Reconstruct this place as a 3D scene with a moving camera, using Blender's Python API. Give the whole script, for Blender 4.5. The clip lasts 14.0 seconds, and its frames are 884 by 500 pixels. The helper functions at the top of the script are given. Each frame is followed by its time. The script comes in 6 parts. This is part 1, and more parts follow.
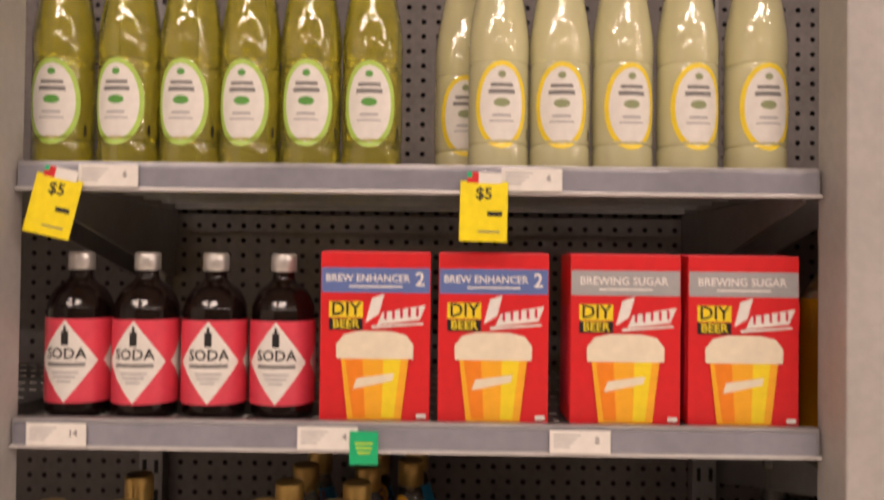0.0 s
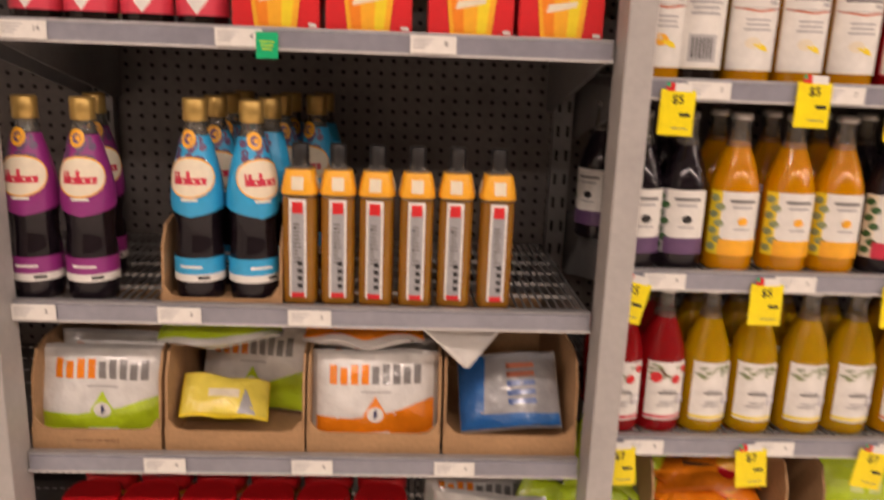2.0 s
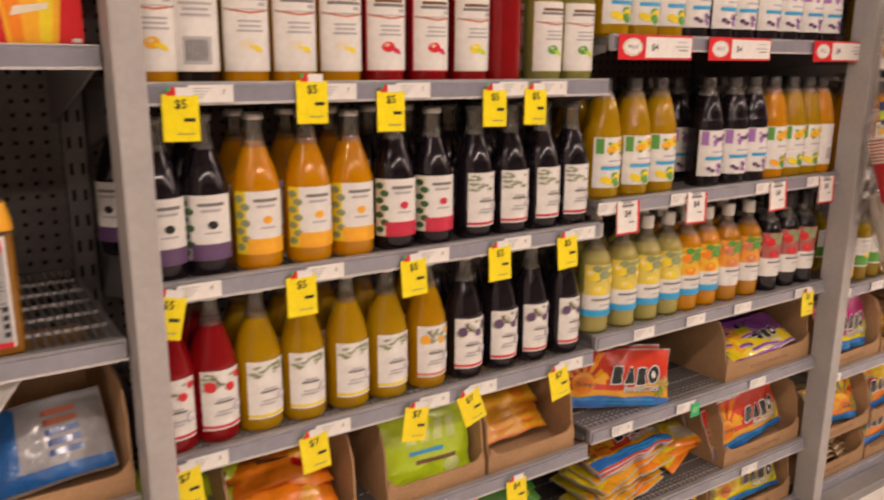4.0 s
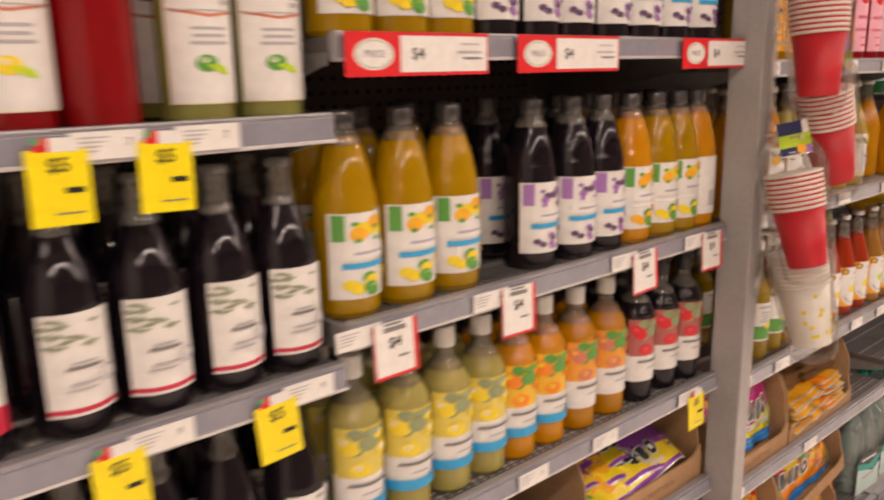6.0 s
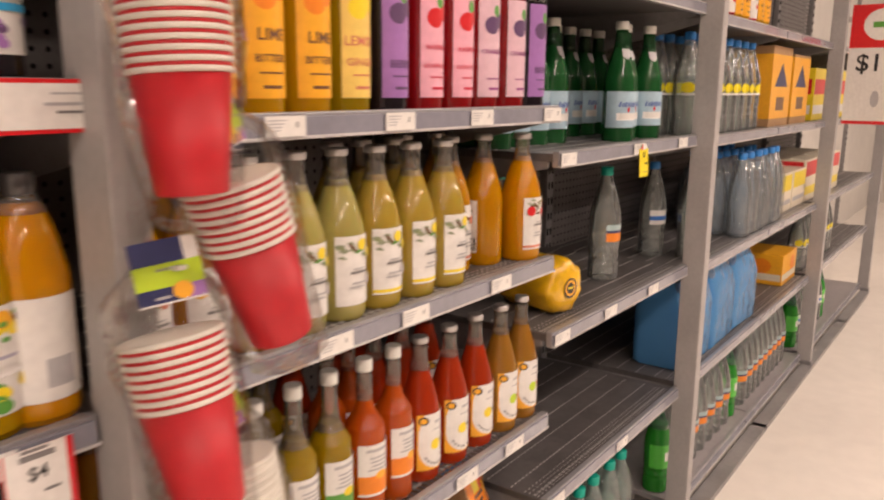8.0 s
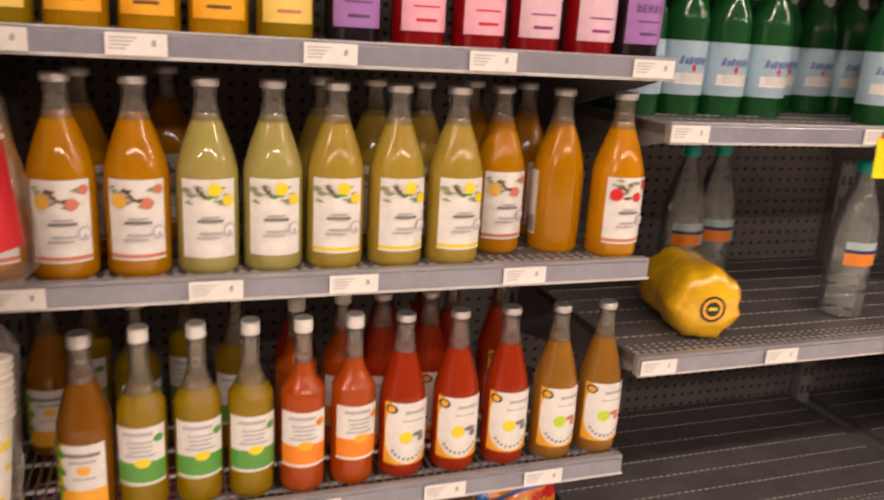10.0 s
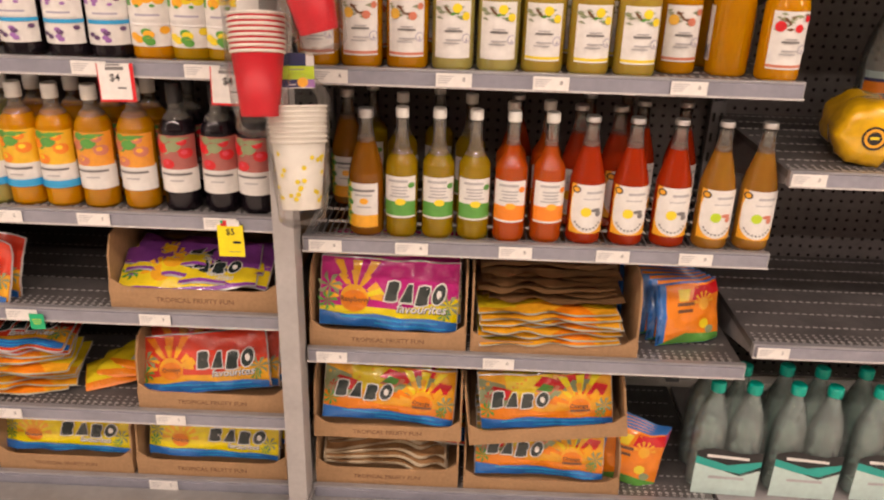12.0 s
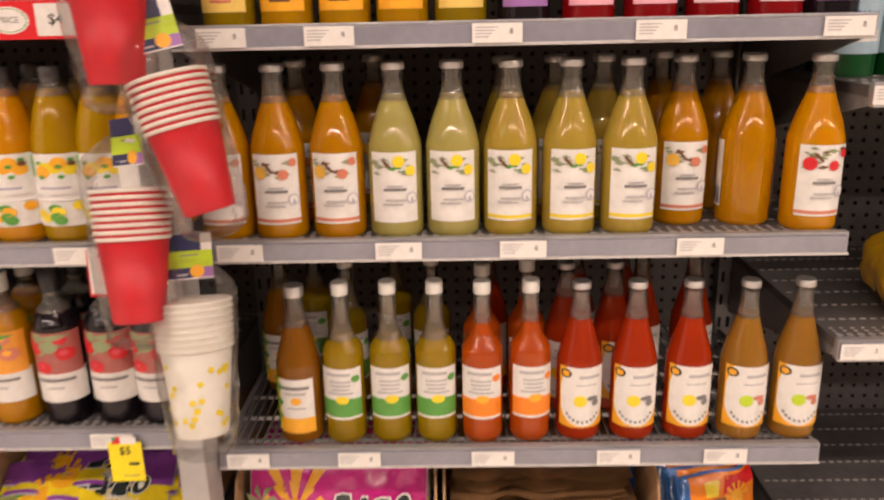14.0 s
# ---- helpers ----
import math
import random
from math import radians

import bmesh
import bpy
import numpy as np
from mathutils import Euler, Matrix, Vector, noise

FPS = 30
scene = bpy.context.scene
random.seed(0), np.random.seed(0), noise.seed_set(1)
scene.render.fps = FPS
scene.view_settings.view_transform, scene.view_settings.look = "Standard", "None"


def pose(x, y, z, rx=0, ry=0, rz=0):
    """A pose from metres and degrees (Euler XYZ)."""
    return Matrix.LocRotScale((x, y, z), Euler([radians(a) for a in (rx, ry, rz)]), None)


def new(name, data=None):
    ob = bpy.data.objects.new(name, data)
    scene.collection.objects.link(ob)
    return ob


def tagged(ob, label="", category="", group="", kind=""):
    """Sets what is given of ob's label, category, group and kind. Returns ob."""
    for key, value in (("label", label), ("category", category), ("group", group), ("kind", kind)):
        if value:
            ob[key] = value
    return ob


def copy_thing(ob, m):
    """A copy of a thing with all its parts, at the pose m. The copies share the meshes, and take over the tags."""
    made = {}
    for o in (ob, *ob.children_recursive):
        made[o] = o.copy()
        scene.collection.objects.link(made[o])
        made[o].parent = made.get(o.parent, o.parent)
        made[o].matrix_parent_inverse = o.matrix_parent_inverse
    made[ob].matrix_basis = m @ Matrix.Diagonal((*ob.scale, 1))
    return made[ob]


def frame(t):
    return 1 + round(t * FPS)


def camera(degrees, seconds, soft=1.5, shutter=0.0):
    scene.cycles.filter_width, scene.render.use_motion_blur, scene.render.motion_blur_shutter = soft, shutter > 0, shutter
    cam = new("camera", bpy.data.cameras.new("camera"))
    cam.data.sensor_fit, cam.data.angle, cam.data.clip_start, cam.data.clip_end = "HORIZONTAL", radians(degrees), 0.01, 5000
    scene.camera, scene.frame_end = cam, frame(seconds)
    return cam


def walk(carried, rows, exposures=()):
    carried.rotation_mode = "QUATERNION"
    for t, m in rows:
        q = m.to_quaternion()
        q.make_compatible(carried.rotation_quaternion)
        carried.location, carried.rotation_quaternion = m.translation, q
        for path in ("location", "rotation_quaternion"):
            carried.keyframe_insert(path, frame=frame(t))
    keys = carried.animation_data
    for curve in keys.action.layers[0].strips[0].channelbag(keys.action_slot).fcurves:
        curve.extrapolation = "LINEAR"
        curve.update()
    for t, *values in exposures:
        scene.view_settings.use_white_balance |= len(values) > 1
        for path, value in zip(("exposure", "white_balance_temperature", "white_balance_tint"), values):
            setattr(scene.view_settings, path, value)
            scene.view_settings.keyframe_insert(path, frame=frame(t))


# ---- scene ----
cam = camera(58.9, 14.0, soft=2.1, shutter=0.5)
METRES, EYE, TILT, LEAN, TURN = 4.0, 1.51, 0.0, 0.0, 0.7
ROWS = [
    (0.0, 0.0, 0.0, 0.0, -0.01, 1.04, -0.67),
    (0.5, 0.003, -0.0093, -0.013, -0.13, -2.15, -1.75),
    (1.0, 0.0082, -0.026, -0.023, 0.06, -5.41, -2.36),
    (1.5, 0.0202, -0.0503, -0.0355, -0.66, -10.16, -2.02),
    (2.0, 0.0264, -0.0747, -0.0519, -2.96, -13.87, -2.11),
    (2.5, 0.0327, -0.0826, -0.0623, -9.18, -15.36, -1.84),
    (3.0, 0.0347, -0.0841, -0.0614, -19.63, -16.16, -1.16),
    (3.5, 0.0362, -0.0836, -0.05, -28.42, -14.87, -0.89),
    (6.0, 0.2161, 0.0301, -0.0452, -42.21, -13.03, 1.05),
    (6.5, 0.2821, 0.0367, -0.0473, -45.71, -14.04, 0.45),
    (7.0, 0.3462, 0.0313, -0.0412, -49.94, -13.22, -0.36),
    (7.5, 0.4082, 0.0334, -0.0379, -54.18, -12.35, -0.62),
    (8.0, 0.4549, 0.0302, -0.036, -54.74, -11.71, -0.5),
    (10.5, 0.6472, -0.0666, -0.0413, -10.17, -17.41, -3.05),
    (11.0, 0.6501, -0.1009, -0.0484, -4.89, -19.77, -2.16),
    (11.5, 0.6401, -0.135, -0.0532, -1.35, -22.43, -1.35),
    (12.0, 0.6431, -0.152, -0.0519, 1.18, -23.35, -1.6),
    (12.5, 0.6566, -0.1488, -0.0505, 3.68, -22.87, -1.66),
    (13.0, 0.6641, -0.1402, -0.0468, 3.7, -21.35, -0.43),
    (13.5, 0.6601, -0.1001, -0.0418, 1.72, -18.42, 0.41),
    (14.0, 0.6601, -0.06, -0.0408, 0.0, -16.96, 1.13),
]
walk(cam, [(t, pose(0, 0, EYE, TILT, LEAN, TURN) @ pose(METRES * x, METRES * y, METRES * z, 90 + pitch, roll, yaw)) for t, x, y, z, yaw, pitch, roll in ROWS],
     exposures=[(0.0, -0.18), (1.5, -0.10), (3.5, -0.20), (6.0, -0.14), (8.0, 0.0), (10.5, 0.09), (14.0, 0.07)])

# ---- light ----
world = bpy.data.worlds.new("world")
scene.world = world
world.use_nodes = True
world.node_tree.nodes["Background"].inputs[0].default_value = (1.0, 0.90, 0.80, 1)
world.node_tree.nodes["Background"].inputs[1].default_value = 0.02
scene.view_settings.exposure = 0.0
LAMP_WATTS = 28.0
LAMP_COLOUR = (1.0, 0.79, 0.68)

# ---- materials ----
MATS = {}


def mat(name, colour=(0.5, 0.5, 0.5), rough=0.5, metal=0.0, grain=0.08, scale=60.0, bump=0.0, coat=0.0, spec=0.5, stain=0.0, transmit=0.0, emit=0.0):
    """A procedural surface with fine grain, larger stains, and relief."""
    if name in MATS:
        return MATS[name]
    m = bpy.data.materials.new(name)
    m.use_nodes = True
    nt = m.node_tree
    b = nt.nodes["Principled BSDF"]
    b.inputs["Roughness"].default_value = rough
    b.inputs["Metallic"].default_value = metal
    b.inputs["Coat Weight"].default_value = coat
    b.inputs["Coat Roughness"].default_value = 0.06
    b.inputs["Specular IOR Level"].default_value = spec
    b.inputs["Transmission Weight"].default_value = transmit
    col = (*colour, 1)
    b.inputs["Base Color"].default_value = col
    if emit:
        b.inputs["Emission Color"].default_value = col
        b.inputs["Emission Strength"].default_value = emit
    tc = nt.nodes.new("ShaderNodeTexCoord")
    if grain or stain:
        n1 = nt.nodes.new("ShaderNodeTexNoise")
        n1.inputs["Scale"].default_value = scale
        n1.inputs["Detail"].default_value = 4
        n2 = nt.nodes.new("ShaderNodeTexNoise")
        n2.inputs["Scale"].default_value = scale * 0.12
        n2.inputs["Detail"].default_value = 3
        nt.links.new(tc.outputs["Object"], n1.inputs["Vector"])
        nt.links.new(tc.outputs["Object"], n2.inputs["Vector"])
        mr1 = nt.nodes.new("ShaderNodeMapRange")
        mr1.inputs[1].default_value, mr1.inputs[2].default_value = 0.3, 0.7
        mr1.inputs[3].default_value, mr1.inputs[4].default_value = 1 - grain, 1 + grain
        mr2 = nt.nodes.new("ShaderNodeMapRange")
        mr2.inputs[1].default_value, mr2.inputs[2].default_value = 0.35, 0.65
        mr2.inputs[3].default_value, mr2.inputs[4].default_value = 1 - stain, 1 + stain * 0.4
        nt.links.new(n1.outputs["Fac"], mr1.inputs[0])
        nt.links.new(n2.outputs["Fac"], mr2.inputs[0])
        mul = nt.nodes.new("ShaderNodeMath")
        mul.operation = "MULTIPLY"
        nt.links.new(mr1.outputs[0], mul.inputs[0])
        nt.links.new(mr2.outputs[0], mul.inputs[1])
        vm = nt.nodes.new("ShaderNodeVectorMath")
        vm.operation = "SCALE"
        vm.inputs[0].default_value = colour
        nt.links.new(mul.outputs[0], vm.inputs["Scale"])
        nt.links.new(vm.outputs[0], b.inputs["Base Color"])
        if bump:
            bp = nt.nodes.new("ShaderNodeBump")
            bp.inputs["Strength"].default_value = bump
            bp.inputs["Distance"].default_value = 0.002
            nt.links.new(n1.outputs["Fac"], bp.inputs["Height"])
            nt.links.new(bp.outputs[0], b.inputs["Normal"])
    MATS[name] = m
    return m


def clear(name, tint=(1, 1, 1), gloss=1.0, body=0.0, ior=1.45, rough=0.03, crumple=0.0, bend=0.0):
    """Thin clear glass or film: tinted see-through with Fresnel gloss and a little milky body."""
    if name in MATS:
        return MATS[name]
    m = bpy.data.materials.new(name)
    m.use_nodes = True
    nt = m.node_tree
    nt.nodes.remove(nt.nodes["Principled BSDF"])
    out = nt.nodes["Material Output"]
    tr = nt.nodes.new("ShaderNodeBsdfRefraction" if bend else "ShaderNodeBsdfTransparent")
    if bend:
        tr.inputs["IOR"].default_value, tr.inputs["Roughness"].default_value = bend, 0.03
    tr.inputs[0].default_value = (*tint, 1)
    df = nt.nodes.new("ShaderNodeBsdfDiffuse")
    df.inputs[0].default_value = (*[min(1, c * 0.93) for c in tint], 1)
    gl = nt.nodes.new("ShaderNodeBsdfGlossy")
    gl.inputs["Roughness"].default_value = rough
    m1 = nt.nodes.new("ShaderNodeMixShader")
    m1.inputs[0].default_value = body
    m2 = nt.nodes.new("ShaderNodeMixShader")
    fr = nt.nodes.new("ShaderNodeFresnel")
    fr.inputs[0].default_value = ior
    nt.links.new(tr.outputs[0], m1.inputs[1])
    nt.links.new(df.outputs[0], m1.inputs[2])
    dim = nt.nodes.new("ShaderNodeMath")
    dim.operation = "MULTIPLY"
    dim.inputs[1].default_value = gloss
    nt.links.new(fr.outputs[0], dim.inputs[0])
    nt.links.new(dim.outputs[0], m2.inputs[0])
    nt.links.new(m1.outputs[0], m2.inputs[1])
    nt.links.new(gl.outputs[0], m2.inputs[2])
    if crumple:
        tc = nt.nodes.new("ShaderNodeTexCoord")
        nz = nt.nodes.new("ShaderNodeTexNoise")
        nz.inputs["Scale"].default_value = 28
        nz.inputs["Detail"].default_value = 3
        bp = nt.nodes.new("ShaderNodeBump")
        bp.inputs["Strength"].default_value = crumple
        bp.inputs["Distance"].default_value = 0.02
        nt.links.new(tc.outputs["Object"], nz.inputs["Vector"])
        nt.links.new(nz.outputs["Fac"], bp.inputs["Height"])
        nt.links.new(bp.outputs[0], gl.inputs["Normal"])
        nt.links.new(bp.outputs[0], fr.inputs["Normal"])
    nt.links.new(m2.outputs[0], out.inputs[0])
    MATS[name] = m
    return m


STEEL = mat("post_grey_paint", (0.40, 0.38, 0.37), 0.45, 0.0, 0.05, 90, 0.1, stain=0.08)
LIP = mat("shelf_edge_grey", (0.36, 0.355, 0.37), 0.30, 0.35, 0.06, 120, 0.05, stain=0.1)
RAIL = mat("ticket_rail_plastic", (0.26, 0.26, 0.31), 0.18, 0.0, 0.05, 80, 0.0, coat=0.6, stain=0.12)
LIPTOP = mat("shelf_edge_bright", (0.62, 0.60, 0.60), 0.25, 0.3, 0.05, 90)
DECK = mat("shelf_deck_charcoal", (0.125, 0.115, 0.113), 0.42, 0.2, 0.12, 70, 0.1, stain=0.25)
DECKSLOT = mat("shelf_slot_rim", (0.58, 0.56, 0.55), 0.3, 0.5, 0.1, 90)
WIRE = mat("shelf_wire", (0.33, 0.33, 0.34), 0.3, 0.6, 0.08, 90)
BRACKET = mat("bracket_grey", (0.24, 0.23, 0.23), 0.45, 0.1, 0.08, 60, stain=0.15)
PEG = mat("pegboard_charcoal", (0.165, 0.148, 0.145), 0.5, 0.1, 0.10, 80, 0.08, stain=0.15)
# near-black colour standing in for the shade inside holes and slots
HOLE_SHADE = mat("hole_shade_black", (0.012, 0.011, 0.012), 0.8, 0, 0.1, 40)
FLOORM = mat("floor_vinyl_cream", (0.88, 0.82, 0.75), 0.14, 0, 0.03, 12, 0.0, stain=0.05)
WALLM = mat("wall_paint_white", (0.62, 0.59, 0.55), 0.6, 0, 0.04, 8, 0.05, stain=0.06)
PLINTH = mat("plinth_grey", (0.27, 0.26, 0.255), 0.4, 0.1, 0.08, 40, 0.05, stain=0.2)
CARD = mat("cardboard_brown", (0.40, 0.235, 0.115), 0.75, 0, 0.10, 130, 0.25, stain=0.10)
CARDIN = mat("cardboard_core", (0.46, 0.30, 0.17), 0.8, 0, 0.12, 160, 0.2, stain=0.1)


def ink(name, c, rough=0.38, grain=0.05):
    return mat("print_" + name, c, rough, 0, grain, 90, coat=0.15, stain=0.04)


WHITE = ink("white", (0.78, 0.755, 0.72))
CREAM = ink("cream", (0.78, 0.70, 0.55))
BLACK = ink("black", (0.012, 0.011, 0.012))
INKGREY = ink("grey_text", (0.20, 0.19, 0.19))
PALEGREY = ink("pale_grey", (0.45, 0.44, 0.45))
YELLOW = ink("ticket_yellow", (0.88, 0.72, 0.0))
LEMON = ink("lemon_yellow", (0.86, 0.66, 0.02))
RED = ink("red", (0.66, 0.012, 0.018))
CRIMSON = ink("crimson", (0.58, 0.02, 0.06))
PINKRED = ink("pink_red", (0.72, 0.06, 0.10))
PINK = ink("pink", (0.85, 0.42, 0.52))
MAGENTA = ink("magenta", (0.48, 0.012, 0.20))
PURPLE = ink("purple", (0.27, 0.025, 0.20))
LILAC = ink("lilac", (0.36, 0.17, 0.46))
PLUM = ink("plum", (0.12, 0.06, 0.15))
ORANGE = ink("orange", (0.85, 0.24, 0.01))
AMBER = ink("amber", (0.88, 0.42, 0.02))
GREEN = ink("leaf_green", (0.10, 0.33, 0.05))
DARKGREEN = ink("dark_green", (0.035, 0.11, 0.03))
OLIVE = ink("olive", (0.28, 0.32, 0.16))
LIME = ink("lime", (0.50, 0.68, 0.02))
TAGGREEN = ink("ticket_green", (0.0, 0.42, 0.17))
BLUE = ink("blue", (0.03, 0.16, 0.50))
SKY = ink("sky_blue", (0.03, 0.36, 0.68))
NAVY = ink("navy", (0.015, 0.02, 0.10))
STEELBLUE = ink("steel_blue", (0.11, 0.17, 0.42))
SILVERINK = ink("silver_grey", (0.36, 0.36, 0.38), 0.3)
TERRA = ink("terracotta", (0.62, 0.20, 0.12))
BROWN = ink("brown", (0.16, 0.07, 0.03))
TEAL = ink("teal", (0.02, 0.38, 0.32))
SAGE = ink("sage_green", (0.30, 0.33, 0.22))
WORD_DARK = ink("word_dark", (0.022, 0.034, 0.032))
LILAC_GREY = ink("lilac_grey", (0.42, 0.40, 0.50))
FOILW = mat("foil_white", (0.72, 0.71, 0.70), 0.25, 0.25, 0.06, 60, 0.3, coat=0.4, stain=0.1)
FOILS = mat("foil_silver", (0.66, 0.65, 0.64), 0.36, 0.6, 0.08, 50, 0.4, stain=0.15)

GLASS = clear("clear_glass", (0.88, 0.84, 0.76), body=0.11, ior=1.55)
PETCLEAR = clear("clear_plastic", (0.95, 1.0, 0.98), body=0.13, gloss=2.2, ior=1.5, rough=0.05, crumple=0.14)
PETPACK = clear("packed_plastic", (0.82, 1.0, 0.95), body=0.22, gloss=2.2, ior=1.5, rough=0.05, crumple=0.2)
PETBLUE = clear("packed_blue_plastic", (0.82, 0.92, 1.0), body=0.20, gloss=2.0, ior=1.5, rough=0.05, crumple=0.2)
PETGREEN = clear("green_tinted_plastic", (0.55, 0.80, 0.72), body=0.10, crumple=0.25)
FILM = clear("clear_film", (0.99, 0.99, 0.985), gloss=0.42, body=0.03, ior=1.5, rough=0.06, crumple=0.8)
BAGFILM = clear("bag_film", (0.995, 0.995, 0.995), gloss=0.5, body=0.006, ior=1.38, rough=0.02, crumple=0.3)
BLUEFILM = clear("blue_film", (0.16, 0.50, 1.0), body=0.52, ior=1.5, rough=0.1, crumple=0.8)
LIMEGLASS = clear("lime_cordial_glass", (0.97, 0.93, 0.20), body=0.15, gloss=1.5, ior=1.6, rough=0.05, crumple=0.1, bend=1.36)
LIMECLOUDY = clear("cloudy_lemon_glass", (0.93, 0.90, 0.56), body=0.60, gloss=1.4, ior=1.6, rough=0.05, crumple=0.1, bend=1.36)


def juice(name, c, rough=0.16, see=0.2):
    """A cloudy drink behind glass: soft colour, partly see-through, under a clear gloss."""
    m = mat("drink_" + name, c, rough, 0, 0.05, 25, 0.0, coat=1.0, spec=0.02, stain=0.14)
    nt = m.node_tree
    b = nt.nodes["Principled BSDF"]
    b.inputs["Coat Roughness"].default_value = 0.025
    if max(c) > 0.2:
        b.inputs["Subsurface Weight"].default_value = 0.3
        b.inputs["Subsurface Radius"].default_value = (1.0, 0.5, 0.1)
        b.inputs["Subsurface Scale"].default_value = 0.014
    top = max(c)
    tr = nt.nodes.new("ShaderNodeBsdfRefraction")
    tr.inputs["IOR"].default_value, tr.inputs["Roughness"].default_value = 1.34, 0.08
    tr.inputs[0].default_value = (*[0.95 * (k / top) ** 0.6 if top > 0.2 else 0.3 * k / top for k in c], 1)
    mx = nt.nodes.new("ShaderNodeMixShader")
    mx.inputs[0].default_value = see
    nt.links.new(b.outputs[0], mx.inputs[1])
    nt.links.new(tr.outputs[0], mx.inputs[2])
    nt.links.new(mx.outputs[0], nt.nodes["Material Output"].inputs[0])
    return m


J_ORANGE = juice("orange", (0.68, 0.285, 0.0), see=0.2)
J_AMBER = juice("amber", (0.56, 0.24, 0.0), see=0.22)
J_GOLD = juice("golden", (0.56, 0.28, 0.001), see=0.28)
J_LEMON = juice("cloudy_lemon", (0.44, 0.38, 0.11), see=0.18)
J_LEMONADE = juice("yellow_cloudy", (0.48, 0.34, 0.05), see=0.24)
J_YELLOW = juice("yellow", (0.52, 0.30, 0.001), see=0.28)
J_GREENGOLD = juice("green_gold", (0.40, 0.26, 0.003), see=0.36)
J_DARK = juice("blackcurrant", (0.012, 0.008, 0.012), 0.12)
J_RED = juice("red", (0.34, 0.006, 0.010), see=0.3)
J_CORAL = juice("coral", (0.52, 0.085, 0.004), see=0.28)
J_RHUB = juice("rhubarb", (0.44, 0.036, 0.005), see=0.3)
J_TAN = juice("ginger_tan", (0.36, 0.165, 0.020), see=0.2)
J_BROWN = juice("brown_ginger", (0.30, 0.115, 0.006), see=0.3)
J_PALE = juice("pale_green", (0.30, 0.29, 0.08))
J_COLA = juice("cola", (0.010, 0.005, 0.004), 0.1)
J_OLIVEGLASS = juice("green_glass", (0.012, 0.10, 0.025), 0.08)
CAP_GOLD = mat("cap_gold", (0.50, 0.33, 0.10), 0.32, 0.6, 0.06, 90)
CAP_BLACK = mat("cap_black", (0.014, 0.013, 0.014), 0.35, 0, 0.06, 90)
CAP_WHITE = mat("cap_white", (0.70, 0.68, 0.63), 0.35, 0, 0.05, 90)
CAP_SILVER = mat("cap_silver", (0.55, 0.53, 0.51), 0.3, 0.6, 0.06, 90)
CAP_TEAL = mat("cap_teal", (0.0, 0.36, 0.27), 0.35, 0, 0.05, 90)
CAP_BLUE = mat("cap_blue", (0.03, 0.22, 0.62), 0.35, 0, 0.05, 90)
CAP_SMOKE = mat("cap_smoke", (0.055, 0.05, 0.05), 0.22, 0, 0.06, 90, coat=0.4)
CUP_RED = mat("cup_red_paper", (0.58, 0.003, 0.014), 0.45, 0, 0.05, 60, stain=0.06)
CUP_WHITE = mat("cup_white_paper", (0.78, 0.74, 0.66), 0.5, 0, 0.04, 60, stain=0.04)


# ---- building helpers ----
def mesh_of(name, bm, mats):
    me = bpy.data.meshes.new(name)
    bm.to_mesh(me)
    bm.free()
    for m in mats if isinstance(mats, (list, tuple)) else [mats]:
        me.materials.append(m)
    return me


def part(name, bm, material, parent, label=""):
    ob = new(name, mesh_of(name, bm, material) if isinstance(bm, bmesh.types.BMesh) else bm)
    ob.parent = parent
    if label:
        ob["label"] = label
    return ob


def thing(name, label, category, group="", kind="", at=None):
    ob = new(name)
    ob.empty_display_size = 0.05
    if at is not None:
        ob.matrix_basis = at
    return tagged(ob, label, category, group, kind)


def solid(name, bm, material, label, category, group="", kind="", at=None):
    ob = new(name, mesh_of(name, bm, material))
    if at is not None:
        ob.matrix_basis = at
    return tagged(ob, label, category, group, kind)


def boxes(*specs, bevel=0.0):
    """One bmesh of boxes (x0, x1, y0, y1, z0, z1)."""
    bm = bmesh.new()
    for x0, x1, y0, y1, z0, z1 in specs:
        m = Matrix.Translation(((x0 + x1) / 2, (y0 + y1) / 2, (z0 + z1) / 2)) @ Matrix.Diagonal((x1 - x0, y1 - y0, z1 - z0, 1))
        bmesh.ops.create_cube(bm, size=1, matrix=m)
    if bevel:
        bmesh.ops.bevel(bm, geom=bm.edges[:], offset=bevel, segments=2, profile=0.6, affect="EDGES")
    return bm


def shade(bm, smooth=True):
    for f in bm.faces:
        f.smooth = smooth
    return bm


def lathe(profile, n=28, square=0.0):
    """Turns (radius, height) pairs round the z axis; square pulls the section towards a rounded square."""
    bm = bmesh.new()
    rings = []
    for r, z in profile:
        ring = []
        for i in range(n):
            a = 2 * math.pi * i / n
            k = 1.0
            if square:
                k = 1 + square * (1 / max(abs(math.cos(a)), abs(math.sin(a))) - 1)
            ring.append(bm.verts.new((r * k * math.cos(a), r * k * math.sin(a), z)))
        rings.append(ring)
    for lo, hi in zip(rings, rings[1:]):
        for i in range(n):
            bm.faces.new((lo[i], lo[(i + 1) % n], hi[(i + 1) % n], hi[i]))
    bm.faces.new(rings[0][::-1])
    bm.faces.new(rings[-1])
    for f in bm.faces:
        f.smooth = len(f.verts) == 4
    return bm


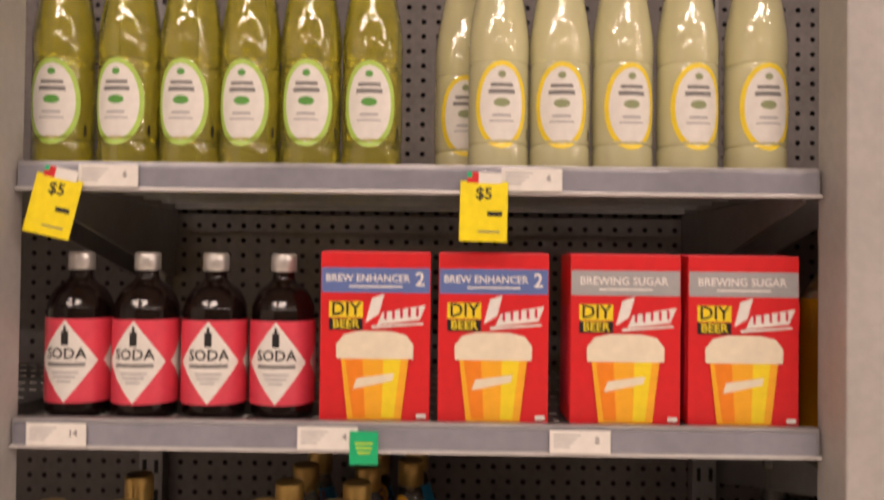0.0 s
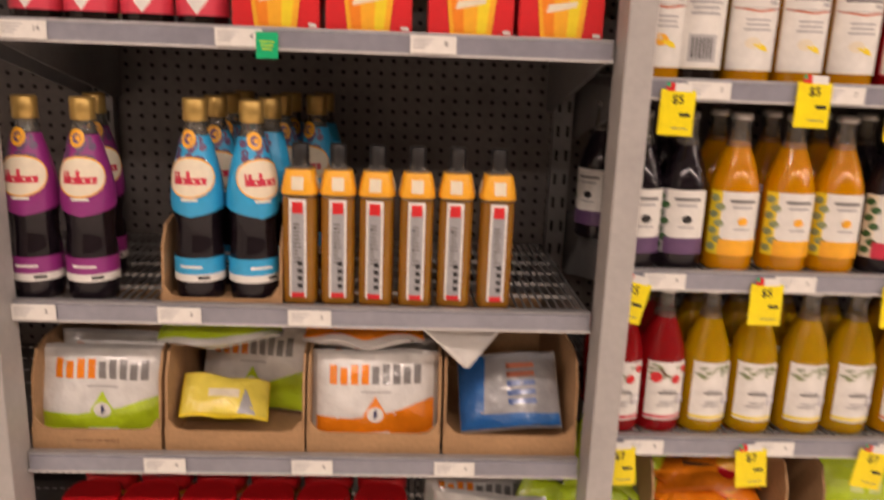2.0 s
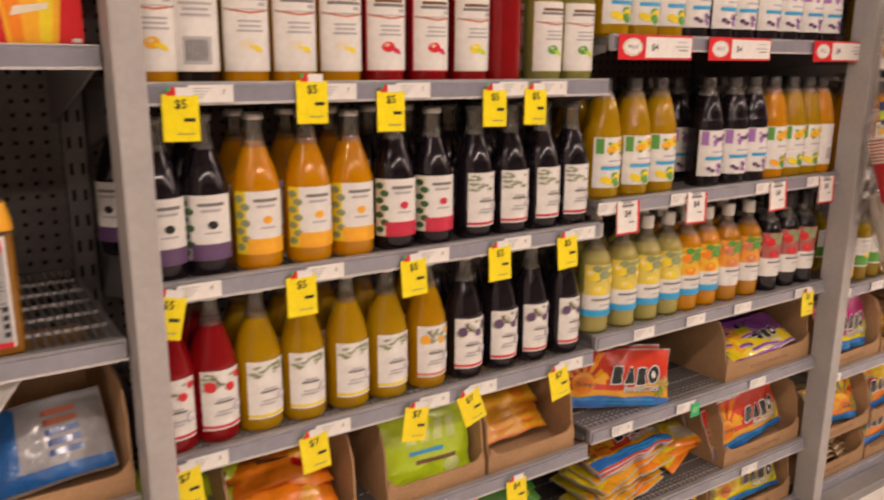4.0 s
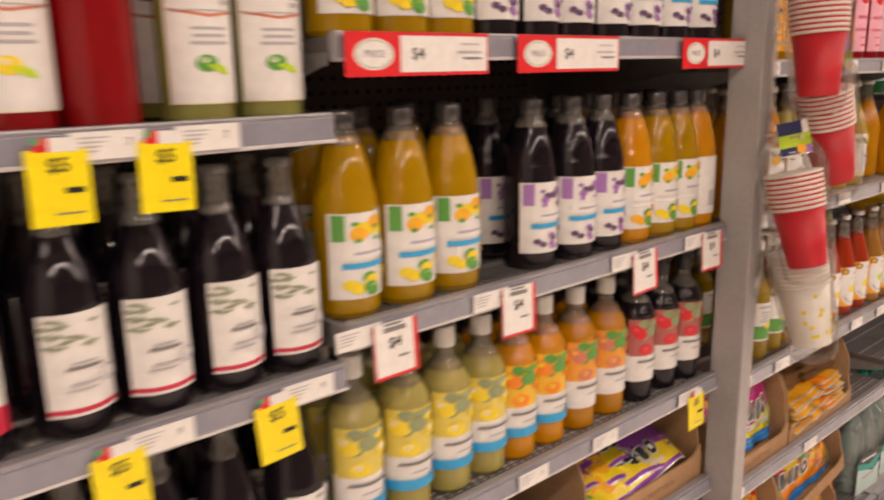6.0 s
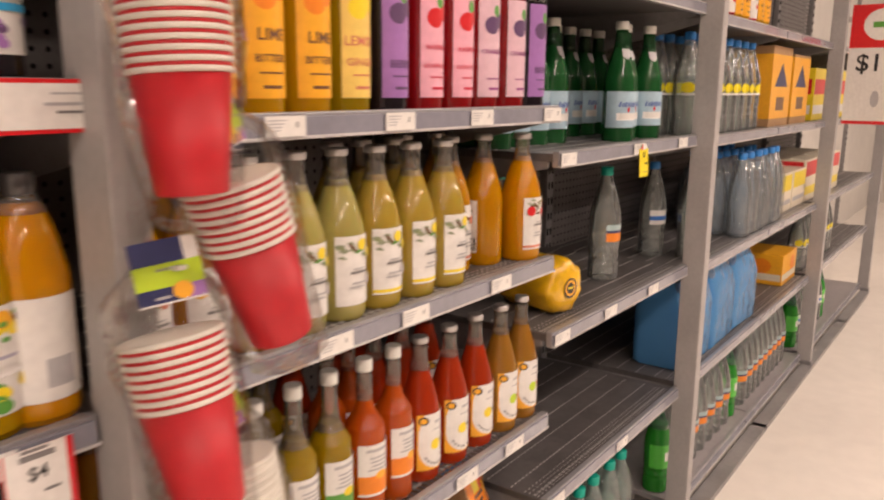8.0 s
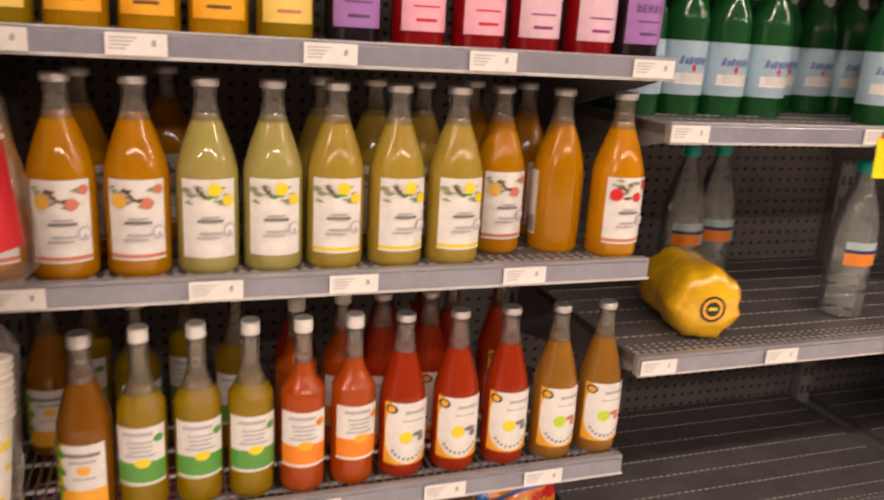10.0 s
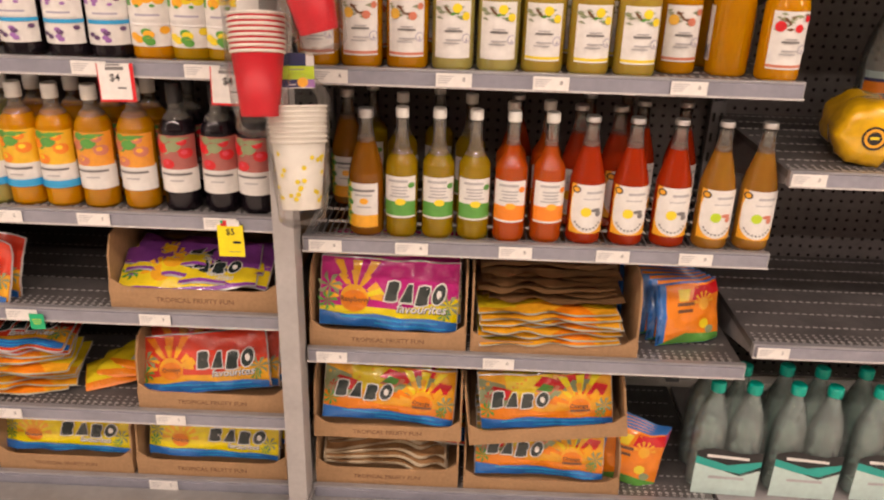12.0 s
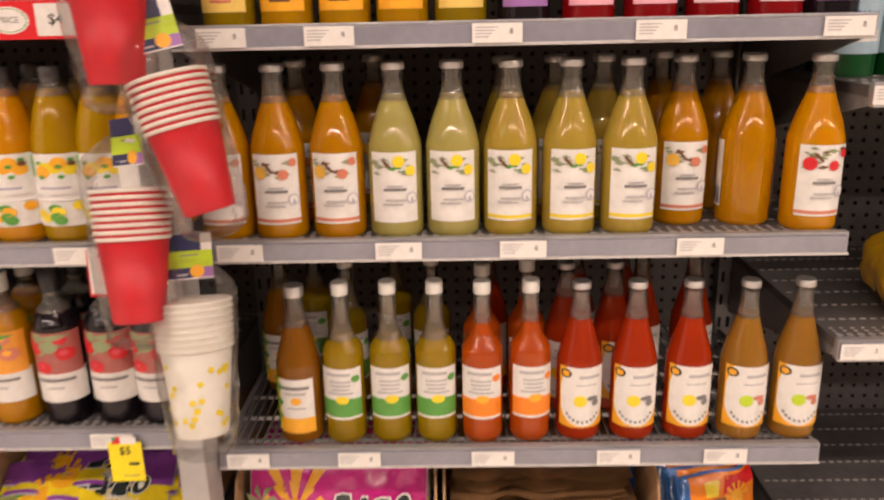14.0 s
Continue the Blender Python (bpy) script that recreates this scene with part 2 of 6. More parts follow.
def smooth_profile(points, steps=4):
    """Rounds a coarse profile with a Catmull-Rom curve."""
    out = []
    p = [points[0], *points, points[-1]]
    for i in range(1, len(p) - 2):
        for k in range(steps):
            t = k / steps
            out.append(tuple(0.5 * (2 * p[i][j] + (p[i + 1][j] - p[i - 1][j]) * t + (2 * p[i - 1][j] - 5 * p[i][j] + 4 * p[i + 1][j] - p[i + 2][j]) * t * t
                                    + (3 * p[i][j] - p[i - 1][j] - 3 * p[i + 1][j] + p[i + 2][j]) * t ** 3) for j in (0, 1)))
    out.append(points[-1])
    return [(max(0.001, r), z) for r, z in out]


def radius_at(profile, z):
    for (r0, z0), (r1, z1) in zip(profile, profile[1:]):
        if z0 <= z <= z1 and z1 > z0:
            return r0 + (r1 - r0) * (z - z0) / (z1 - z0)
    return profile[-1][0]


# flat artwork: shapes in label metres, u across and v up
def R(x0, y0, x1, y1, m):
    return ("poly", [(x0, y0), (x1, y0), (x1, y1), (x0, y1)], m)


def P(pts, m):
    return ("poly", pts, m)


def O(cx, cy, rx, ry, m, n=18):
    return ("poly", [(cx + rx * math.cos(2 * math.pi * i / n), cy + ry * math.sin(2 * math.pi * i / n)) for i in range(n)], m)


def T(text, cx, cy, size, m, lean=0.0):
    return ("text", (text, cx, cy, size, lean), m)


TEXTS = {}


def text_mesh(text, lean):
    key = (text, lean)
    if key not in TEXTS:
        cu = bpy.data.curves.new("lettering", "FONT")
        cu.body, cu.align_x, cu.align_y, cu.resolution_u, cu.shear = text, "CENTER", "CENTER", 2, lean
        cu.offset = 0.014
        ob = bpy.data.objects.new("lettering", cu)
        TEXTS[key] = bpy.data.meshes.new_from_object(ob)
        bpy.data.objects.remove(ob)
    return TEXTS[key]


def artwork(shapes, place, step_u=0.012, step_v=0.0, lift=0.0001, base_lift=0.0003):
    """Lays flat shapes on a surface: place(u, v, off) gives the point off metres in front of it. Returns mesh data with one slot an ink."""
    mats, verts, faces, idx = [], [], [], []
    for layer, (kind, data, m) in enumerate(shapes):
        if m not in mats:
            mats.append(m)
        bm = bmesh.new()
        if kind == "text":
            text, cx, cy, size, lean = data
            bm.from_mesh(text_mesh(text, lean))
            for v in bm.verts:
                v.co = (cx + v.co.x * size, cy + v.co.y * size, 0)
        else:
            bm.faces.new([bm.verts.new((u, v, 0)) for u, v in data])
            us = [u for u, v in data]
            vs = [v for u, v in data]
            for axis, step, lo, hi in ((0, step_u, min(us), max(us)), (1, step_v, min(vs), max(vs))):
                if step and hi - lo > step * 1.2:
                    k = math.ceil(lo / step)
                    while k * step < hi - 1e-5:
                        co, no = [0, 0, 0], [0, 0, 0]
                        co[axis], no[axis] = k * step, 1
                        bmesh.ops.bisect_plane(bm, geom=bm.verts[:] + bm.edges[:] + bm.faces[:], plane_co=co, plane_no=no)
                        k += 1
        base = len(verts)
        bm.verts.index_update()
        off = base_lift + lift * layer
        verts += [place(v.co.x, v.co.y, off) for v in bm.verts]
        for f in bm.faces:
            vs_ = [base + v.index for v in f.verts]
            faces.append(vs_)
            idx.append(mats.index(m))
        bm.free()
    me = bpy.data.meshes.new("label")
    me.from_pydata(verts, [], faces)
    for m in mats:
        me.materials.append(m)
    me.polygons.foreach_set("material_index", idx)
    me.polygons.foreach_set("use_smooth", [True] * len(faces))
    me.update()
    return me


def on_round(profile, square=0.0):
    def place(u, v, off):
        r = radius_at(profile, v)
        a = u / max(r, 0.01)
        k = 1 + square * (1 / max(abs(math.cos(a)), abs(math.sin(a))) - 1) if square else 1
        return ((r * k + off) * math.sin(a), -(r * k + off) * math.cos(a), v)
    return place


def on_flat(y=0.0):
    return lambda u, v, off: (u, y - off, v)


def lines(x0, y0, w, rows, gap, m, seed=1, h=0.45):
    """Unreadable small print: plain bars."""
    rnd = random.Random(seed)
    return [R(x0 - w * (k := 0.3 + 0.2 * rnd.random()), y0 - i * gap, x0 + w * k, y0 - i * gap + gap * h, m) for i in range(rows)]


def blob_word(cx, cy, w, h, m, outline=None, count=4, seed=3):
    """A word mark drawn as a row of chunky plain shapes."""
    rnd = random.Random(seed)
    out = []
    pitch = w / count
    for grow, mm in ((0.07, outline), (0.0, m)):
        rnd.seed(seed)
        if mm is None:
            continue
        for i in range(count):
            x = cx - w / 2 + pitch * (i + 0.5)
            y = cy + (rnd.random() - 0.5) * h * 0.16
            hw, hh = pitch * 0.40 + grow * h, h / 2 * (0.86 + 0.2 * rnd.random()) + grow * h
            form = i % 4 if count == 4 else (i % 2) * 3
            if form == 1:
                pts = [(-1.0, -1), (1.0, -1), (0.35, 1), (-0.3, 0.95)]
            elif form in (0, 2):
                pts = [(-0.95, -0.95), (-0.35, -1), (0.35, -1), (1.0, -0.85), (0.75, -0.1), (0.9, 0.4), (0.65, 0.9), (-0.3, 1), (-1, 0.85)]
            else:
                pts = [(math.cos(2 * math.pi * q / 14), math.sin(2 * math.pi * q / 14)) for q in range(14)]
            out.append(P([(x + hw * a + 0.22 * hh * b, y + hh * b) for a, b in pts], mm))
            if form == 3 and count == 4 and grow == 0.0 and outline is not None:
                out.append(O(x, y, hw * 0.42, hh * 0.42, outline, 10))
    return out


# ---- structure ----
BACK = 1.36
FACE = 0.86
X_LEFT, X_RIGHT = -2.6, 13.0


def structure(name, spec, m, label="", bevel=0.0):
    return solid(name, boxes(*spec, bevel=bevel), m, label or name.replace("_", " "), "structure", kind="structure")


structure("floor", [(X_LEFT, X_RIGHT, -5.0, 1.6, -0.08, 0.0)], FLOORM, "polished cream vinyl supermarket floor")
structure("wall_north", [(X_LEFT, X_RIGHT, 1.50, 1.60, 0, 3.3)], WALLM, "plain painted wall behind the shelving")
structure("wall_south", [(X_LEFT, X_RIGHT, -5.1, -5.0, 0, 3.3)], mat("wall_paint_dun", (0.17, 0.14, 0.12), 0.7, 0, 0.05, 6, 0.05, stain=0.1), "plain painted wall across the aisle")
structure("wall_west", [(X_LEFT - 0.1, X_LEFT, -5.1, 1.6, 0, 3.3)], WALLM, "plain painted end wall")
structure("wall_east", [(X_RIGHT, X_RIGHT + 0.1, -5.1, 1.6, 0, 3.3)], WALLM, "plain painted far end wall")
structure("ceiling", [(X_LEFT - 0.1, X_RIGHT + 0.1, -5.1, 1.6, 3.3, 3.4)], mat("ceiling_grey", (0.45, 0.42, 0.39), 0.7, 0, 0.05, 6, 0.05, stain=0.1), "plain white ceiling")

LAMP_LENS = mat("lamp_lens", (1.0, 0.95, 0.86), 0.4, 0, 0, 10, emit=3.0)
LAMP_BODY = mat("lamp_body", (0.7, 0.7, 0.68), 0.4, 0, 0.03, 20)
lamp_data = bpy.data.lights.new("strip_light", "AREA")
lamp_data.shape, lamp_data.size, lamp_data.size_y = "RECTANGLE", 1.45, 0.16
lamp_data.energy, lamp_data.color = LAMP_WATTS, LAMP_COLOUR
for lx in (-1.6, 0.2, 2.0, 3.8, 5.6, 7.4, 9.2, 11.0):
    for ly in (-1.15, -3.2):
        fitting = thing("ceiling_light", "long white ceiling strip light, lit", "ceiling light", "ceiling strip lights", at=pose(lx, ly, 3.3))
        part("housing", boxes((-0.76, 0.76, -0.10, 0.10, -0.07, 0.0), bevel=0.006), LAMP_BODY, fitting)
        part("diffuser", boxes((-0.74, 0.74, -0.085, 0.085, -0.085, -0.068), bevel=0.004), LAMP_LENS, fitting)
        lamp = new("strip_lamp", lamp_data)
        lamp.matrix_basis = pose(lx, ly, 3.20)


def pegboard(x0, x1, z0=0.12, z1=2.1, pitch=0.0254, hole=0.0046):
    """A punched steel back panel: one sheet with real round holes, and an added near-black sheet for the shade in them.
    """
    nx, nz = int((x1 - x0) / pitch), int((z1 - z0) / pitch)
    px, pz = (x1 - x0) / nx, (z1 - z0) / nz
    ring = [(-0.5, -0.5), (0, -0.5), (0.5, -0.5), (0.5, 0), (0.5, 0.5), (0, 0.5), (-0.5, 0.5), (-0.5, 0)]
    angle = [225, 270, 315, 0, 45, 90, 135, 180]
    verts, faces = [], []
    for i in range(nx):
        for j in range(nz):
            cx, cz, b = x0 + (i + 0.5) * px, z0 + (j + 0.5) * pz, len(verts)
            verts += [(cx + u * px, BACK, cz + w * pz) for u, w in ring]
            verts += [(cx + hole * math.cos(radians(a)), BACK, cz + hole * math.sin(radians(a))) for a in angle]
            faces += [(b + k, b + (k + 1) % 8, b + 8 + (k + 1) % 8, b + 8 + k) for k in range(8)]
    me = bpy.data.meshes.new("pegboard")
    me.from_pydata(verts, [], faces)
    me.materials.append(PEG)
    panel = thing("back_panel", "charcoal perforated steel back panel of the shelving", "back panel", "shelving back panels", at=pose(0, 0, 0))
    part("pegboard", me, PEG, panel)
    # added black sheet: paints the darkness seen through the holes
    part("hole_shade_sheet", boxes((x0, x1, BACK + 0.02, BACK + 0.04, z0, z1)), HOLE_SHADE, panel)


BAYS = {"Z": (-1.42, -0.53), "A": (-0.485, 0.405), "B": (0.452, 1.352), "C": (1.358, 2.218), "D": (2.268, 3.2), "E": (3.206, 4.028), "F": (4.076, 4.95), "G": (4.956, 5.838), "H": (5.886, 6.76), "I": (6.766, 7.648)}
for bay, (bx0, bx1) in BAYS.items():
    pegboard(bx0 - 0.02, bx1 + 0.02)


def post(x):
    """A slotted box-section upright with a bright front face."""
    p = thing("shelf_post", "grey painted steel box-section shelving upright", "shelf post", "shelving uprights", at=pose(x, 0, 0))
    part("column", boxes((-0.021, 0.021, 0.815, 0.88, 0.06, 2.25), bevel=0.003), STEEL, p)
    part("foot", boxes((-0.028, 0.028, 0.808, 0.888, 0.05, 0.066), bevel=0.002), BRACKET, p)
    part("rear_column", boxes((-0.02, 0.02, BACK - 0.03, BACK - 0.002, 0.1, 2.2), bevel=0.002), BRACKET, p)
    # no cut slots: black boxes on the face paint their inner shade
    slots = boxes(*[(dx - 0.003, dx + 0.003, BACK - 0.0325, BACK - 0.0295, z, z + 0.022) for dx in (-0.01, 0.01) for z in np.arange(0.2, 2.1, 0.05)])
    part("slot_shade_row", slots, HOLE_SHADE, p, "row of black boxes painted as the shade in bracket slots")["kind"] = "stuff"


for px_ in (-0.507, 0.43, 2.243, 4.052, 5.862, 7.67, 9.48):
    post(px_)
for px_ in (1.355, 3.203, 4.953, 6.763):
    rear = thing("rear_upright", "dark slotted steel upright at the back panel", "upright", "rear uprights", at=pose(px_, 0, 0))
    part("column", boxes((-0.018, 0.018, BACK - 0.03, BACK - 0.002, 0.1, 2.2), bevel=0.002), BRACKET, rear)
    # black boxes again give the slots their shade
    part("slot_shade_row", boxes(*[(dx - 0.003, dx + 0.003, BACK - 0.0325, BACK - 0.0295, z, z + 0.022) for dx in (-0.009, 0.009) for z in np.arange(0.2, 2.1, 0.05)]), HOLE_SHADE, rear)["kind"] = "stuff"


def plain_mesh(name, cuboids):
    """Many small boxes in one mesh."""
    verts, faces = [], []
    for x0, x1, y0, y1, z0, z1 in cuboids:
        b = len(verts)
        verts += [(x, y, z) for z in (z0, z1) for y in (y0, y1) for x in (x0, x1)]
        faces += [(b, b + 2, b + 3, b + 1), (b + 4, b + 5, b + 7, b + 6), (b, b + 1, b + 5, b + 4), (b + 2, b + 6, b + 7, b + 3), (b, b + 4, b + 6, b + 2), (b + 1, b + 3, b + 7, b + 5)]
    me = bpy.data.meshes.new(name)
    me.from_pydata(verts, [], faces)
    return me


def shelf(bay, z, deck="slots", lip=0.033, base=False, rail=RAIL, wide=0.0):
    """One shelf: deck, folded front edge with ticket rail, two brackets. z is the top of the front edge."""
    x0, x1 = BAYS[bay]
    x1 += wide
    w = x1 - x0
    s = thing("shelf", "grey steel base shelf with a plain painted deck" if base and bay >= "E" else "grey steel shelf with a charcoal slotted deck" if deck == "slots" else "grey steel shelf with a wire deck", "shelf", "gondola shelves", at=pose(x0, 0, z))
    top = -0.006
    part("front_edge", boxes((0, w, FACE + 0.004, FACE + 0.018, -lip, 0.0), bevel=0.002), LIP, s, "pale grey folded steel edge")
    part("ticket_rail", boxes((0.004, w - 0.004, FACE, FACE + 0.005, -lip + 0.004, -0.005), bevel=0.001), rail, s, "dull violet-grey plastic ticket rail")
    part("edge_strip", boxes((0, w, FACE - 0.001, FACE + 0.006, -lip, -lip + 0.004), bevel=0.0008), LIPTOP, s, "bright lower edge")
    depth = BACK - 0.004
    if base and bay >= "E":
        part("deck", boxes((0.003, w - 0.003, FACE + 0.018, depth, top - 0.016, top), bevel=0.001), mat("base_deck_grey", (0.34, 0.315, 0.32), 0.4, 0.1, 0.06, 40, 0.05, stain=0.12), s, "plain grey painted base deck")
    elif deck == "slots":
        part("deck", boxes((0.003, w - 0.003, FACE + 0.018, depth, top - 0.016, top), bevel=0.001), DECK, s)
        rims = []
        for yy in np.arange(FACE + 0.035, depth - 0.02, 0.062):
            for xx in np.arange(0.012, w - 0.02, 0.0165):
                rims.append((xx, xx + 0.009, yy, yy + 0.0028, top, top + 0.0012))
        for yy in np.arange(FACE + 0.028, FACE + 0.062, 0.011):
            for xx in np.arange(0.012, w - 0.02, 0.0165):
                rims.append((xx, xx + 0.006, yy, yy + 0.0022, top, top + 0.001))
        me = plain_mesh("slot_rims", rims)
        me.materials.append(DECKSLOT)
        part("slot_rims", me, DECKSLOT, s, "rows of pressed slot rims")["kind"] = "stuff"
    else:
        rods = [(xx - 0.0013, xx + 0.0013, FACE + 0.018, depth, top - 0.003, top) for xx in np.arange(0.008, w, 0.0135)]
        rods += [(0.0, w, yy - 0.0022, yy + 0.0022, top - 0.009, top - 0.0035) for yy in np.arange(FACE + 0.05, depth, 0.075)]
        me = plain_mesh("wire_deck", rods)
        me.materials.append(WIRE)
        part("wire_deck", me, WIRE, s, "close grey wires")["kind"] = "stuff"
        part("frame", boxes((0.0, 0.006, FACE + 0.018, depth, top - 0.014, top), (w - 0.006, w, FACE + 0.018, depth, top - 0.014, top), (0.0061, w - 0.0061, depth - 0.01, depth, top - 0.014, top)), BRACKET, s)
    if not base:
        for bx in (0.004, w - 0.008):
            bm = bmesh.new()
            pts = [(FACE + 0.03, -0.022), (FACE + 0.03, -0.035), (FACE + 0.14, -0.062), (depth - 0.12, -0.115), (depth - 0.04, -0.135), (depth, -0.135), (depth, -0.022)]
            lo = [bm.verts.new((bx, y, zz)) for y, zz in pts]
            hi = [bm.verts.new((bx + 0.004, y, zz)) for y, zz in pts]
            bm.faces.new(lo)
            bm.faces.new(hi[::-1])
            for i in range(len(pts)):
                bm.faces.new((lo[i], hi[i], hi[(i + 1) % len(pts)], lo[(i + 1) % len(pts)]))
            bmesh.ops.recalc_face_normals(bm, faces=bm.faces[:])
            part("bracket", bm, BRACKET, s)
    return s


LEVELS = {
    "Z": (1.62, 1.335, 0.92, 0.665, 0.40), "A": (1.62, 1.335, 0.92, 0.665, 0.40), "B": (1.62, 1.285, 0.993, 0.71, 0.485, 0.28), "C": (1.70, 1.372, 1.038, 0.738, 0.515, 0.262),
    "D": (1.66, 1.335, 1.038, 0.70, 0.442), "E": (1.60, 1.245, 0.872, 0.495), "F": (1.585, 1.235, 0.85, 0.495), "G": (1.585, 1.235, 0.85, 0.495), "H": (1.585, 1.235, 0.85, 0.495), "I": (1.585, 1.235, 0.85, 0.495),
}
WIRED = {("A", 0.92), ("A", 1.62), ("B", 0.71), ("B", 0.993), ("D", 0.70), ("C", 1.038), ("A", 0.40)}
for bay, levels in LEVELS.items():
    for z in levels:
        shelf(bay, z, "wire" if (bay, z) in WIRED else "slots")
    shelf(bay, 0.075 if bay in "BCDE" else 0.10, base=True)
    x0, x1 = BAYS[bay]
    kick = thing("plinth", "grey steel kick plate under the lowest shelf", "plinth", "shelving plinths")
    part("kick_plate", boxes((x0 - 0.02, x1 + 0.02, 0.815, 0.83, 0.0, 0.04), bevel=0.002), PLINTH, kick)
    part("ledge", boxes((x0 - 0.02, x1 + 0.02, 0.80, FACE - 0.002, 0.0401, 0.05), bevel=0.002), PLINTH, kick)


# ---- bottles ----
KINDS = {}
WIDEN = {}


def bottle(kind, profile, fill, drink, cap, cap_r, cap_z, art, label, square=0.0, glass=None, category="bottle", art_label="", extra=None, name="bottle", step=0.010):
    """Registers a kind of bottle. profile: (radius, height); fill: height of the drink; cap_z: from and to."""
    k = WIDEN.get(kind, WIDEN.get(id(profile), 1.0))
    art = [(s, [(u * k, v) for u, v in d] if s == "poly" else d, m) for s, d, m in art]
    KINDS[kind] = dict(profile=profile, fill=fill, drink=drink, cap=cap, cap_r=cap_r, cap_z=cap_z, art=art, label=label, square=square, glass=glass, category=category, art_label=art_label, extra=extra, name=name, step=step, proto=None)


def patches(art):
    """Splits artwork into patches whose shapes overlap, the largest first."""
    out = []
    for shape in art:
        if shape[0] == "text":
            tx, cx, cy, size, lean = shape[1]
            box = [cx - 0.3 * size * len(tx), cy - 0.4 * size, cx + 0.3 * size * len(tx), cy + 0.4 * size]
        else:
            us, vs = [u for u, v in shape[1]], [v for u, v in shape[1]]
            box = [min(us), min(vs), max(us), max(vs)]
        near = [p for p in out if p[0][0] < box[2] and p[0][2] > box[0] and p[0][1] < box[3] and p[0][3] > box[1]]
        joined = []
        for p in near:
            box = [min(box[0], p[0][0]), min(box[1], p[0][1]), max(box[2], p[0][2]), max(box[3], p[0][3])]
            joined += p[1]
            out.remove(p)
        out.append((box, joined + [shape]))
    out.sort(key=lambda p: -(p[0][2] - p[0][0]) * (p[0][3] - p[0][1]))
    return [p[1] for p in out]


def build_bottle(kind):
    k = KINDS[kind]
    prof = smooth_profile(k["profile"])
    t = thing(k["name"], k["label"], k["category"], kind.replace("_", " ") + " bottles")
    if k["drink"]:
        below = [p for p in prof if p[1] < k["fill"] - 0.001]
        below.append((radius_at(prof, k["fill"]), k["fill"]))
        part("drink", lathe([(max(r - 0.0008, 0.001), z) for r, z in below], square=k["square"]), k["drink"], t)
    glass = k["glass"] or GLASS
    upper = [p for p in prof if p[1] > k["fill"] - 0.012] if k["drink"] else prof
    part("glass", lathe(upper, square=k["square"]), glass, t)
    z0, z1 = k["cap_z"]
    r = k["cap_r"]
    cap_bm = lathe([(r * 0.97, z0), (r, z0 + 0.001), (r, z1 - 0.003), (r * 0.9, z1)], 20)
    part("cap", cap_bm, k["cap"], t)
    if k["art"]:
        for i, patch in enumerate(patches(k["art"])):
            me = artwork(patch, on_round(prof, k["square"]), step_u=k["step"], step_v=0.004 if kind.endswith(("cordial", "water")) else 0.0, base_lift=0.0008)
            part("label" if i == 0 else "small_print", me, None, t, k["art_label"])
    if k["extra"]:
        k["extra"](t)
    return t


def put(kind, x, y, z, turn=None):
    k = KINDS[kind]
    turn = random.uniform(-6, 6) if turn is None else turn
    m = pose(x, y, z, 0, 0, turn)
    if k["proto"] is None:
        k["proto"] = build_bottle(kind)
        k["proto"].matrix_basis = m
        return k["proto"]
    return copy_thing(k["proto"], m)


def row(kinds_x, z, y=None, deep=1, gap=None, skip=()):
    """A front row of (kind, x), and deep - 1 rows behind it."""
    for i, (kind, x) in enumerate(kinds_x):
        r = max(p[0] for p in KINDS[kind]["profile"])
        for d in range(deep):
            if d and i in skip:
                continue
            yy = (FACE + 0.024 + r if y is None else y) + d * (2 * r + 0.008)
            put(kind, x + (random.uniform(-0.006, 0.006) if d else 0), yy + random.uniform(-0.002, 0.004), z, None if d == 0 else random.uniform(-25, 25))


# lime cordial: oval label with a coloured ring
def oval(ring, fruit, extra=()):
    return [O(0, 0.078, 0.0275, 0.050, ring, 24), O(0, 0.078, 0.0225, 0.044, WHITE, 24), O(0, 0.080, 0.008, 0.005, fruit), R(-0.013, 0.090, 0.013, 0.095, INKGREY), R(-0.011, 0.098, 0.011, 0.102, INKGREY), R(-0.009, 0.064, 0.009, 0.067, PALEGREY), R(-0.012, 0.058, 0.012, 0.060, PALEGREY), O(0, 0.112, 0.004, 0.004, fruit, 8), R(0.031, 0.040, 0.034, 0.052, BLACK)]


WIDEN.update(lime_cordial=1.15, cloudy_lemon_cordial=1.15)
LIMEPROF = [(0.030, 0.0), (0.0350, 0.006), (0.0355, 0.03), (0.0335, 0.036), (0.0355, 0.042), (0.0355, 0.122), (0.034, 0.128), (0.0355, 0.134), (0.035, 0.165), (0.027, 0.215), (0.018, 0.255), (0.014, 0.275), (0.014, 0.30)]
bottle("lime_cordial", LIMEPROF, 0, None, CAP_WHITE, 0.016, (0.285, 0.31), oval(ink("ring_green", (0.42, 0.62, 0.10)), GREEN), "clear yellow-green lime cordial bottle with an oval white label", glass=LIMEGLASS)
bottle("cloudy_lemon_cordial", LIMEPROF, 0, None, CAP_WHITE, 0.016, (0.285, 0.31), oval(LEMON, OLIVE), "cloudy pale lemon cordial bottle with an oval yellow-ringed label", glass=LIMECLOUDY)
# soda syrup: red wrap with a white diamond
ART = [R(-0.075, 0.018, 0.075, 0.114, PINKRED)]
for cx in (-0.079, 0, 0.079):
    ART += [P([(cx - 0.036, 0.066), (cx, 0.019), (cx + 0.036, 0.066), (cx, 0.113)], WHITE)]
